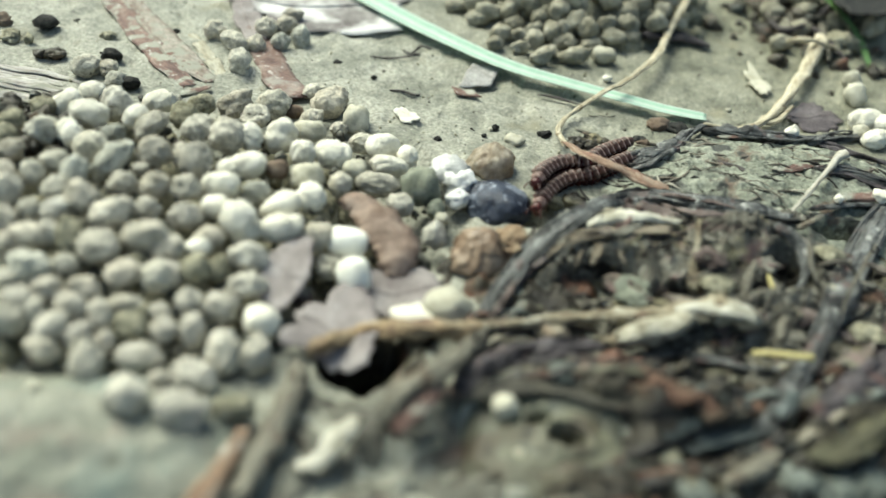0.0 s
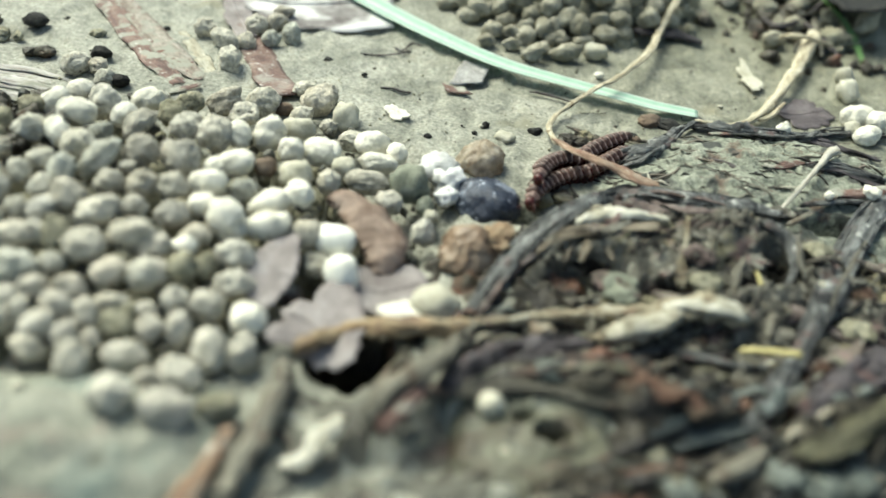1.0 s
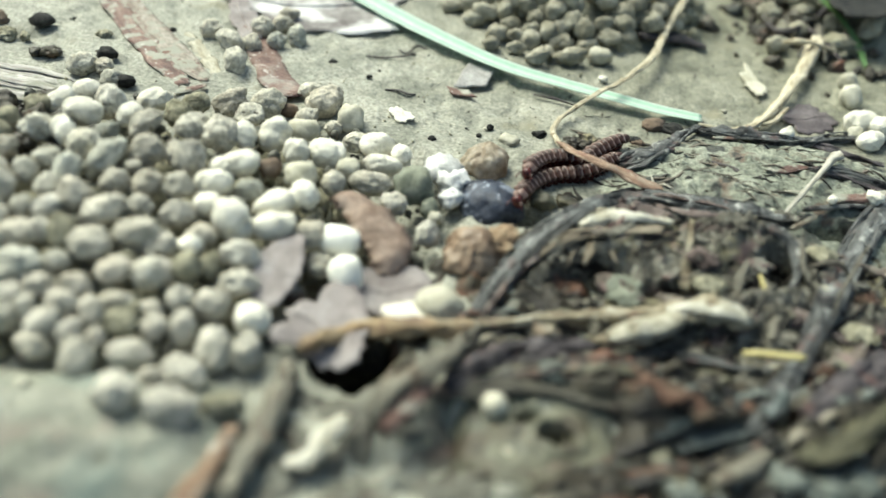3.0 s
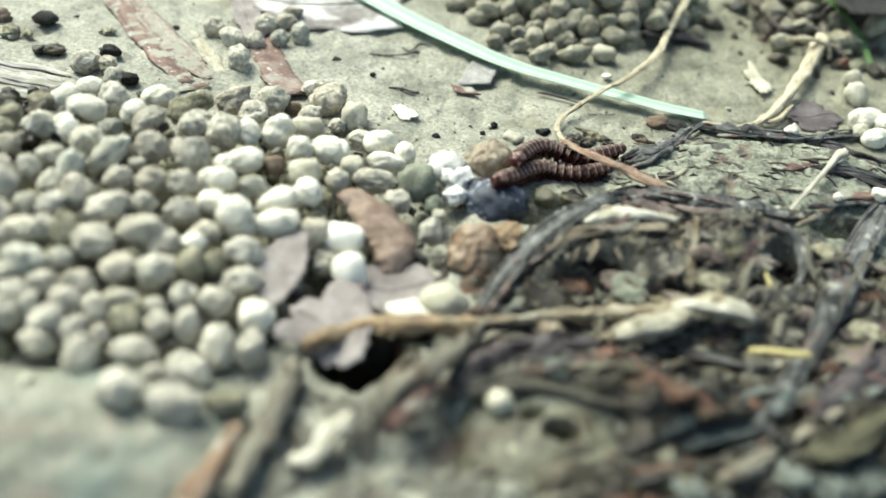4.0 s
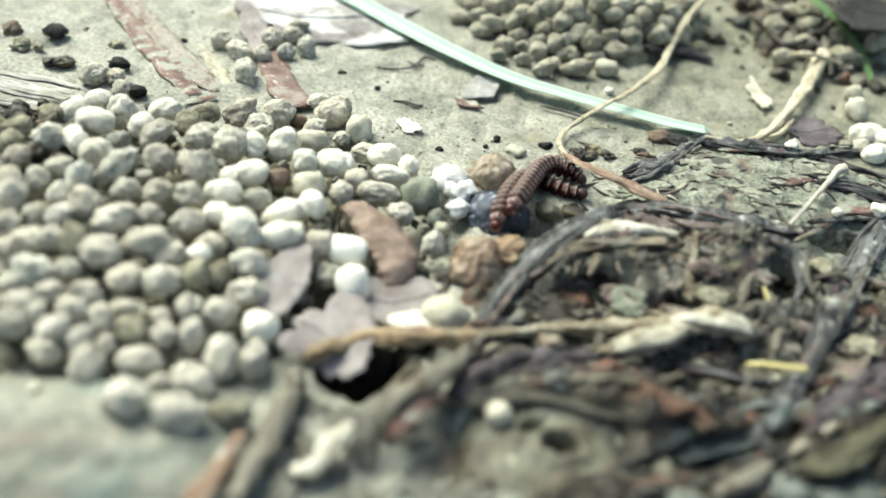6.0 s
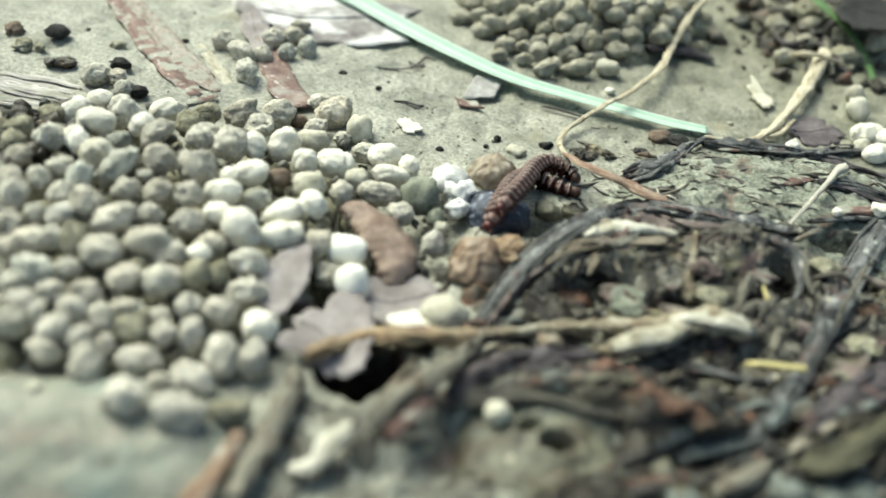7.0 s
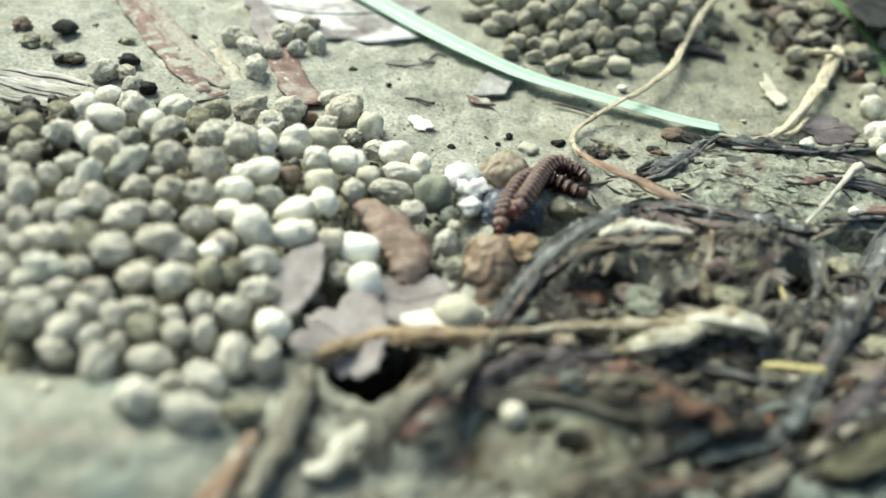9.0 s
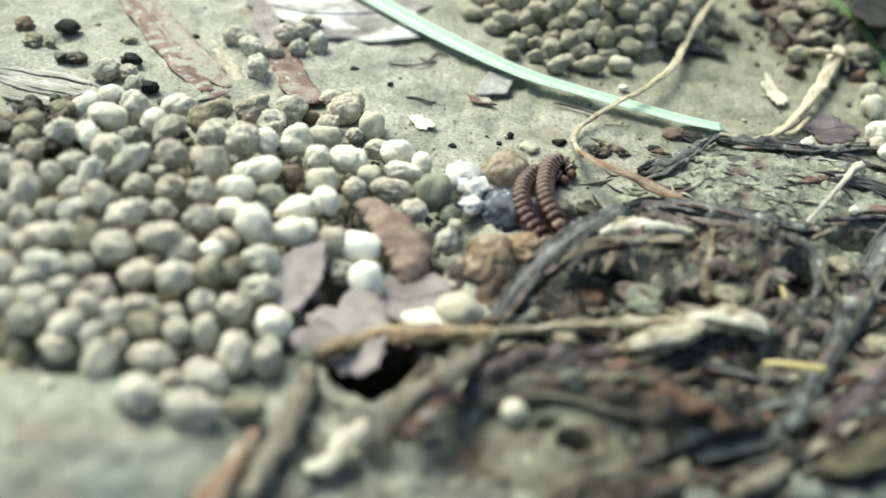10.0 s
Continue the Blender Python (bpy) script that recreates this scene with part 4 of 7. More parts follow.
def place_heap():
    pellet(RAGGED, -48.0, 109.0, 5.0, 3.7, 2.9, 5, 6)
    pellet(RAGGED, -46.9, 105.2, 5.6, 3.3, 2.9, 5, 6)
    pellet(MUD, -43.2, 106.9, 5.9, 4.4, 3.5, 5, 6)
    pellet(RAGGED, -46.2, 113.9, 4.2, 3.9, 2.7, 5, 6)
    pellet(MUD, -38.2, 116.1, 4.6, 4.6, 4.1, -77, -51)
    pellet(MUD, -36.8, 104.4, 6.4, 4.1, 3.6, 5, 6)
    pellet(MUD, -35.8, 108.1, 5.7, 3.3, 2.6, 18, 21)
    pellet(MUD, -44.8, 102.1, 6.0, 3.1, 3.1, 5, 6)
    pellet(MUD, -39.3, 100.6, 6.3, 4.0, 2.9, -1, -2)
    pellet(MUD, -40.6, 98.0, 6.3, 3.1, 2.9, -77, -51)
    pellet(MUD, -43.4, 97.0, 6.1, 4.0, 2.9, -77, -51)
    pellet(MUD, -36.6, 99.0, 6.4, 4.3, 3.2, 87, 51)
    pellet(MUD, -33.7, 102.1, 6.4, 6.2, 3.5, 40, 38)
    pellet(MUD, -29.9, 104.8, 6.3, 4.3, 3.9, 5, 6)
    pellet(MUD, -32.5, 111.2, 5.4, 5.0, 3.0, 30, 32)
    pellet(MUD, -31.4, 98.5, 6.2, 3.5, 2.9, 5, 6)
    pellet(MUD, -28.1, 99.0, 6.1, 3.9, 3.0, 26, 29)
    pellet(MUD, -30.5, 101.9, 5.9, 2.1, 1.8, 5, 6)
    pellet(RAGGED, -29.8, 115.7, 4.5, 3.7, 3.6, -77, -51)
    pellet(MUD, -26.9, 112.3, 5.1, 4.7, 3.6, 5, 6)
    pellet(RAGGED, -29.3, 121.5, 2.7, 3.7, 3.0, 5, 6)
    pellet(MUD, -23.6, 111.5, 5.2, 4.7, 4.6, -77, -51)
    pellet(MUD, -25.4, 123.8, 2.0, 5.4, 3.5, 26, 29)
    pellet(MUD, -22.2, 120.2, 2.7, 4.0, 3.4, 5, 6)
    pellet(MUD, -21.1, 125.8, 1.4, 4.9, 4.1, 5, 6)
    pellet(BROWN, -18.4, 126.2, 0.7, 2.6, 1.9, 5, 6)
    pellet(MUD, -14.0, 128.3, 1.4, 5.7, 4.3, 22, 25)
    pellet(MUD, -15.8, 124.5, 0.9, 3.7, 2.7, 18, 21)
    pellet(BROWN, -16.7, 107.1, 4.5, 2.8, 2.6, 5, 6)
    pellet(CREAM, -13.1, 106.9, 4.1, 4.2, 3.7, 5, 6)
    pellet(MUD, -25.1, 104.6, 6.0, 4.5, 3.9, 87, 51)
    pellet(MUD, -27.1, 106.0, 5.6, 3.2, 2.4, 87, 51)
    pellet(MUD, -24.8, 99.4, 6.0, 3.7, 3.4, 5, 6)
    pellet(MUD, -11.9, 123.3, 0.7, 2.6, 2.1, 5, 6)
    pellet(CREAM, -10.1, 125.2, 1.3, 4.1, 3.9, -77, -51)
    pellet(MUD, -8.4, 120.2, 1.0, 4.1, 2.8, 5, 6)
    pellet(CREAM, -8.4, 112.1, 2.2, 3.2, 3.1, 5, 6)
    pellet(MUD, -9.4, 107.7, 3.1, 3.3, 3.1, -77, -51)
    pellet(MUD, -5.3, 110.7, 1.9, 5.7, 3.2, 2, 2)
    pellet(MOSS, -0.2, 111.2, 1.9, 5.0, 4.8, -77, -51)
    pellet(MUD, -2.2, 107.4, 1.5, 3.4, 3.4, 5, 6)
    pellet(MOSS, 2.0, 108.4, 0.9, 2.7, 2.3, -77, -51)
    pellet(MUD, -42.1, 94.8, 6.2, 4.0, 3.4, -77, -51)
    pellet(MUD, -40.6, 90.8, 5.7, 3.4, 2.8, -77, -51)
    pellet(MUD, -38.7, 92.5, 5.9, 2.9, 2.7, -77, -51)
    pellet(MUD, -37.6, 96.1, 6.2, 3.0, 2.6, -77, -51)
    pellet(MUD, -36.2, 92.8, 6.0, 3.5, 2.8, 18, 21)
    pellet(MUD, -34.2, 94.9, 6.5, 4.0, 3.9, -77, -51)
    pellet(MUD, -30.9, 93.1, 6.1, 4.5, 3.4, 22, 25)
    pellet(MUD, -29.8, 94.9, 5.8, 2.8, 2.1, -77, -51)
    pellet(MUD, -27.6, 95.5, 5.8, 2.8, 2.6, 5, 6)
    pellet(MUD, -39.2, 87.5, 5.1, 3.3, 2.5, -77, -51)
    pellet(MUD, -37.4, 89.1, 5.6, 4.0, 3.0, 5, 6)
    pellet(MUD, -35.7, 89.8, 5.6, 2.9, 2.6, -77, -51)
    pellet(RAGGED, -33.6, 89.6, 5.6, 4.3, 3.0, -85, -51)
    pellet(MUD, -30.4, 88.6, 5.5, 4.6, 3.7, 2, 2)
    pellet(MUD, -26.5, 91.0, 5.6, 5.5, 3.7, 10, 12)
    pellet(MUD, -35.8, 85.0, 5.0, 4.6, 3.6, 5, 6)
    pellet(MUD, -32.9, 86.3, 4.8, 2.9, 2.6, 5, 6)
    pellet(MUD, -27.2, 86.3, 4.6, 4.0, 3.0, 15, 18)
    pellet(MUD, -24.6, 90.2, 4.8, 2.9, 2.2, 5, 6)
    pellet(RAGGED, -26.6, 88.9, 4.5, 2.0, 1.2, -4, -6)
    pellet(MUD, -24.0, 86.5, 4.5, 3.5, 3.4, 5, 6)
    pellet(MUD, -30.2, 83.7, 4.3, 3.7, 3.1, 5, 6)
    pellet(MUD, -33.3, 83.3, 4.2, 3.4, 2.7, 5, 6)
    pellet(MUD, -37.4, 83.6, 4.4, 2.7, 2.6, 5, 6)
    pellet(MUD, -35.7, 81.6, 4.0, 3.2, 3.0, 5, 6)
    pellet(MUD, -23.6, 95.2, 5.6, 3.9, 3.2, 5, 6)
    pellet(MUD, -20.7, 93.1, 4.9, 3.6, 2.8, 5, 6)
    pellet(MUD, -23.7, 90.6, 5.0, 3.0, 2.9, 5, 6)
    pellet(RAGGED, -20.7, 88.4, 4.4, 3.7, 3.2, -77, -51)
    pellet(RAGGED, -18.8, 89.5, 4.0, 2.9, 2.5, -77, -51)
    pellet(MUD, -16.2, 91.8, 4.2, 4.5, 3.3, -2, -3)
    pellet(MUD, -15.6, 88.2, 3.4, 4.5, 3.2, 8, 10)
    pellet(MUD, -17.8, 101.7, 4.9, 3.6, 2.7, 5, 6)
    pellet(MUD, -10.2, 97.3, 3.4, 4.2, 3.4, 5, 6)
    pellet(MUD, -22.9, 87.6, 4.2, 2.9, 2.5, -77, -51)
    pellet(MUD, -8.4, 95.1, 1.2, 3.2, 2.9, 5, 6)
    pellet(MUD, 2.3, 103.0, 1.2, 3.5, 3.1, -77, -51)
    pellet(CREAM, 2.8, 107.0, 0.6, 1.8, 1.7, 5, 6)
    pellet(MUD, -35.6, 79.3, 3.4, 3.4, 3.3, 5, 6)
    pellet(MUD, -33.9, 80.7, 3.5, 3.1, 2.6, -77, -51)
    pellet(MUD, -30.7, 82.0, 3.8, 3.5, 2.9, 5, 6)
    pellet(MUD, -31.7, 79.3, 3.1, 4.3, 3.1, 35, 35)
    pellet(MUD, -31.8, 77.3, 2.3, 3.5, 2.6, -1, -2)
    pellet(MUD, -27.8, 81.5, 3.4, 3.4, 2.7, -85, -51)
    pellet(RAGGED, -24.9, 81.0, 3.0, 3.6, 3.0, 5, 6)
    pellet(MUD, -26.1, 83.3, 3.5, 3.9, 2.1, 5, 6)
    pellet(MUD, -29.0, 78.9, 2.8, 3.0, 3.0, 5, 6)
    pellet(MUD, -27.2, 75.8, 2.6, 4.8, 3.6, -85, -51)
    pellet(MUD, -23.1, 78.0, 2.1, 4.6, 3.0, 5, 6)
    pellet(MUD, -22.1, 71.7, 3.9, 4.2, 3.9, 5, 6)
    pellet(MUD, -20.5, 75.8, 2.0, 2.8, 2.1, 5, 6)
    pellet(MUD, -26.7, 79.1, 2.3, 2.6, 2.0, -77, -51)
    pellet(MUD, -21.8, 81.4, 2.6, 2.8, 2.7, 26, 29)
    pellet(MUD, -19.4, 81.9, 2.4, 4.0, 2.8, 90, 52)
    pellet(MUD, -17.5, 84.9, 3.1, 4.1, 3.3, 12, 14)
    pellet(MUD, -15.9, 80.1, 1.8, 5.0, 3.6, -85, -51)
    pellet(MUD, -13.0, 80.8, 1.5, 4.3, 3.2, 79, 51)
    pellet(MUD, -17.7, 76.8, 1.7, 4.6, 3.5, -13, -16)
    pellet(MUD, -17.3, 71.4, 3.5, 5.2, 3.7, 0, -0)
    pellet(RAGGED, -13.2, 73.5, 2.2, 4.1, 2.8, 2, 2)
    pellet(MUD, -20.5, 85.0, 3.5, 3.0, 2.9, 26, 29)
    pellet(MUD, -22.7, 83.5, 3.1, 2.4, 1.8, 5, 6)
    pellet(RAGGED, -24.8, 83.0, 3.1, 3.1, 1.7, 5, 6)
    pellet(CREAM, -15.3, 119.7, 2.0, 4.7, 3.1, 2, 2)
    pellet(MUD, -45.9, 97.7, 6.1, 3.9, 3.4, -77, -51)
    pellet(MUD, -43.3, 92.3, 5.9, 3.3, 3.1, 5, 6)
    pellet(MUD, -41.5, 87.7, 5.3, 3.2, 3.1, 5, 6)
    pellet(MUD, -39.9, 84.4, 4.6, 3.0, 2.9, 5, 6)
    pellet(MUD, -38.3, 80.9, 3.7, 3.0, 2.8, 5, 6)
    pellet(RAGGED, -50.8, 108.7, 4.7, 3.4, 3.0, 5, 6)
    pellet(MUD, -47.5, 129.9, 1.2, 4.0, 3.5, 5, 6)
    pellet(MUD, -44.6, 130.4, 0.9, 2.7, 2.7, 5, 6)
    pellet(MUD, -42.8, 127.6, 0.9, 3.4, 2.8, 12, 14)
    pellet(COAL, -40.7, 127.7, 0.8, 2.8, 2.1, 5, 6)
    pellet(COAL, -45.6, 134.4, 0.7, 3.2, 1.9, 2, 2)
    pellet(MUD, -33.9, 144.5, 1.2, 3.6, 3.4, -7, -10)
    pellet(MUD, -30.3, 142.2, 1.1, 4.8, 3.0, -9, -11)
    pellet(MUD, -28.1, 136.1, 1.3, 4.4, 3.7, -62, -48)
    pellet(MUD, -27.3, 142.6, 0.9, 3.0, 2.5, -38, -38)
    pellet(MUD, -27.0, 147.8, 1.2, 3.6, 3.3, 5, 6)
    pellet(MUD, -24.2, 149.4, 1.1, 3.8, 3.1, 5, 6)
    pellet(MUD, -24.1, 144.2, 1.0, 3.2, 2.8, 5, 6)
    pellet(MUD, -21.5, 146.4, 1.1, 3.9, 3.1, -62, -48)
    pellet(MUD, -24.1, 153.6, 0.9, 3.5, 2.4, 5, 6)
    pellet(CHALK, -43.9, 115.0, 4.5, 4.2, 3.1, 30, 32)
    pellet(CHALK, -42.9, 120.0, 3.2, 3.7, 3.1, 19, 21)
    pellet(CHALK, -39.9, 111.7, 5.6, 4.8, 3.5, -1, -2)
    pellet(CHALK, -40.2, 106.9, 6.0, 3.7, 2.8, -56, -46)
    pellet(CHALK, -34.7, 112.8, 5.3, 3.5, 2.9, 22, 25)
    pellet(CHALK, -33.9, 119.1, 3.8, 4.5, 3.1, 15, 18)
    pellet(MUD, -16.7, 131.6, 0.8, 3.6, 2.5, 12, 14)
    pellet(CHALK, -21.0, 113.0, 4.5, 3.6, 3.1, -62, -48)
    pellet(CHALK, -17.8, 114.5, 4.1, 4.5, 4.1, 26, 29)
    pellet(CHALK, -14.6, 112.1, 3.8, 3.3, 3.2, -77, -51)
    pellet(CHALK, -11.2, 113.9, 3.0, 4.8, 3.7, -1, -2)
    pellet(CHALK, -19.7, 106.0, 5.3, 4.6, 3.3, 12, 14)
    pellet(CHALK, -21.7, 104.7, 5.3, 2.5, 2.4, 5, 6)
    pellet(CHALK, -21.4, 101.1, 5.7, 4.3, 3.2, 5, 6)
    pellet(CHALK, -21.1, 97.5, 5.4, 3.3, 2.8, 5, 6)
    pellet(CHALK, -18.1, 95.8, 5.4, 4.8, 4.4, -49, -44)
    pellet(CHALK, -14.7, 100.1, 4.7, 4.9, 3.2, 25, 27)
    pellet(CHALK, -14.0, 96.8, 4.4, 5.1, 3.2, 13, 15)
    pellet(CHALK, -12.0, 103.2, 4.2, 3.5, 3.5, 5, 6)
    pellet(CHALK, -21.3, 91.6, 4.7, 2.8, 2.2, 5, 6)
    pellet(CHALK, -13.3, 84.6, 2.3, 3.9, 3.6, 5, 6)
    pellet(BARREL, -7.0, 97.6, 3.0, 4.7, 3.5, 2, 2)
    pellet(BARREL, -5.5, 93.1, 2.2, 4.2, 3.9, -62, -48)
    pellet(CHALK, -5.8, 119.6, 1.3, 4.7, 3.7, 5, 6)
    pellet(CHALK, -4.5, 116.0, 1.0, 5.1, 3.0, 0, -0)
    pellet(CHALK, -2.5, 118.2, 1.0, 3.4, 2.9, -77, -51)
    # the far heap
    pellet(CRUMBLE, 0.7, 164.1, 1.1, 4.1, 2.8, 5, 6)
    pellet(CRUMBLE, 3.9, 163.4, 2.4, 4.5, 3.2, 5, 6)
    pellet(CRUMBLE, 2.2, 166.2, 2.9, 4.1, 3.2, 5, 6)
    pellet(CRUMBLE, 5.5, 164.2, 3.8, 3.7, 3.6, 5, 6)
    pellet(CRUMBLE, 9.0, 161.4, 3.1, 3.6, 2.7, 35, 35)
    pellet(CRUMBLE, 10.6, 162.4, 4.3, 4.4, 2.9, 12, 14)
    pellet(CRUMBLE, 12.4, 161.7, 4.4, 3.4, 3.1, -38, -38)
    pellet(CRUMBLE, 14.1, 162.7, 5.5, 4.6, 3.4, 5, 6)
    pellet(CRUMBLE, 17.0, 160.5, 4.4, 4.0, 3.5, 26, 29)
    pellet(CRUMBLE, 15.3, 163.3, 6.1, 4.0, 3.4, 5, 6)
    pellet(CRUMBLE, 18.5, 162.4, 6.0, 4.6, 3.8, -7, -10)
    pellet(CRUMBLE, 20.5, 162.1, 5.2, 2.6, 2.3, 57, 47)
    pellet(CRUMBLE, 5.9, 161.3, 2.0, 4.6, 3.2, -1, -2)
    pellet(CRUMBLE, 19.5, 159.3, 3.4, 4.6, 3.1, 26, 29)
    pellet(CRUMBLE, 10.2, 159.1, 1.7, 3.4, 2.5, 5, 6)
    pellet(CRUMBLE, 13.4, 158.1, 1.8, 3.4, 2.9, 5, 6)
    pellet(CRUMBLE, 16.1, 157.6, 2.0, 3.8, 3.5, -62, -48)
    pellet(CRUMBLE, 11.0, 156.5, 1.1, 3.4, 2.7, 5, 6)
    pellet(CRUMBLE, 8.1, 156.1, 1.2, 3.6, 3.1, 5, 6)
    pellet(CRUMBLE, 13.5, 155.7, 1.2, 3.4, 3.1, 5, 6)
    pellet(CRUMBLE, 11.4, 153.0, 0.9, 3.3, 2.2, 5, 6)
    pellet(CRUMBLE, 17.6, 156.1, 1.0, 2.6, 2.5, 5, 6)
    pellet(CRUMBLE, 14.7, 150.7, 1.0, 3.8, 2.6, 26, 29)
    pellet(CRUMBLE, 19.7, 151.9, 1.2, 5.4, 3.0, 8, 10)
    pellet(CRUMBLE, 21.8, 158.5, 2.9, 4.0, 3.7, -49, -44)
    pellet(CRUMBLE, 18.9, 156.4, 1.1, 3.0, 2.7, 5, 6)
    pellet(CRUMBLE, 25.1, 163.1, 5.7, 4.0, 2.9, 5, 6)
    pellet(CRUMBLE, 26.3, 165.0, 6.7, 4.0, 3.2, 5, 6)
    pellet(CRUMBLE, 28.0, 162.7, 4.8, 4.4, 3.2, -7, -10)
    pellet(CRUMBLE, 24.9, 160.3, 3.5, 3.4, 2.7, 5, 6)
    pellet(CRUMBLE, 28.2, 160.9, 3.5, 4.0, 3.1, -7, -10)
    pellet(CRUMBLE, 26.1, 158.6, 2.0, 4.6, 2.9, -1, -2)
    pellet(CRUMBLE, 29.8, 164.8, 5.6, 3.4, 3.2, 5, 6)
    pellet(CRUMBLE, 31.6, 167.6, 6.6, 4.1, 3.6, 5, 6)
    pellet(CRUMBLE, 32.9, 162.8, 3.4, 4.0, 3.6, 26, 29)
    pellet(CRUMBLE, 35.3, 168.5, 5.3, 3.7, 3.2, 5, 6)
    pellet(CRUMBLE, 33.8, 165.4, 4.5, 3.7, 3.2, 5, 6)
    pellet(CRUMBLE, 22.5, 164.1, 6.8, 3.6, 3.6, 5, 6)
    pellet(CRUMBLE, 28.9, 159.6, 2.0, 3.4, 2.5, 5, 6)
    pellet(CRUMBLE, 22.6, 156.5, 1.1, 3.6, 2.7, 5, 6)
    pellet(CRUMBLE, 7.7, 164.2, 4.6, 3.7, 3.2, 5, 6)
    pellet(CRUMBLE, 10.8, 164.3, 5.5, 3.6, 2.7, 5, 6)
    pellet(CRUMBLE, 37.1, 165.3, 2.5, 3.1, 2.6, 5, 6)
    pellet(CRUMBLE, 7.4, 153.2, 0.9, 2.9, 2.2, 5, 6)
    pellet(CRUMBLE, 16.3, 153.0, 0.9, 2.5, 2.2, 5, 6)
    pellet(CRUMBLE, 17.8, 158.3, 2.4, 3.0, 2.7, 5, 6)
    pellet(CRUMBLE, 14.0, 159.7, 3.1, 3.0, 2.7, 5, 6)
    pellet(CRUMBLE, 29.2, 166.4, 6.5, 3.0, 2.8, 5, 6)
    pellet(CRUMBLE, 4.2, 160.9, 1.1, 4.0, 2.8, 5, 6)
    pellet(CRUMBLE, 38.2, 173.0, 5.2, 3.6, 3.3, 5, 6)
    pellet(CREAM, 24.4, 153.6, 1.1, 4.1, 2.6, 2, 2)
    pellet(CREAM, 64.0, 156.2, 1.1, 3.4, 2.9, -49, -44)
    pellet(CREAM, 63.1, 151.1, 1.3, 4.1, 3.3, -49, -44)
    pellet(CHALK, 62.6, 143.5, 1.3, 4.9, 3.5, 5, 6)
    pellet(CHALK, 62.6, 138.4, 1.2, 4.0, 3.1, 5, 6)
    pellet(CHALK, 65.1, 142.4, 1.5, 3.8, 3.6, 5, 6)
    pellet(CREAM, 61.2, 140.6, 0.9, 2.6, 2.3, 5, 6)
    pellet(CRUMBLE, 71.5, 173.6, 3.2, 5.6, 3.7, 35, 35)
    pellet(CRUMBLE, 56.8, 172.2, 1.1, 4.1, 2.7, -62, -48)
    pellet(CRUMBLE, 63.6, 173.3, 1.0, 4.1, 2.3, -62, -48)
    pellet(CRUMBLE, 55.3, 178.3, 1.7, 4.7, 4.3, 5, 6)
    pellet(CRUMBLE, 58.6, 181.8, 2.8, 4.3, 3.9, 5, 6)
    pellet(CRUMBLE, 60.9, 177.5, 2.4, 4.2, 3.8, 5, 6)
    pellet(CRUMBLE, 63.0, 180.6, 4.0, 4.2, 3.2, 5, 6)
    pellet(CRUMBLE, 54.6, 166.0, 1.2, 4.0, 3.0, 5, 6)
    pellet(CRUMBLE, 65.1, 174.7, 2.7, 4.1, 4.1, 5, 6)
    pellet(CRUMBLE, 66.1, 169.0, 1.5, 3.7, 3.7, 5, 6)
    pellet(CRUMBLE, 59.1, 172.3, 1.4, 4.1, 3.5, 5, 6)


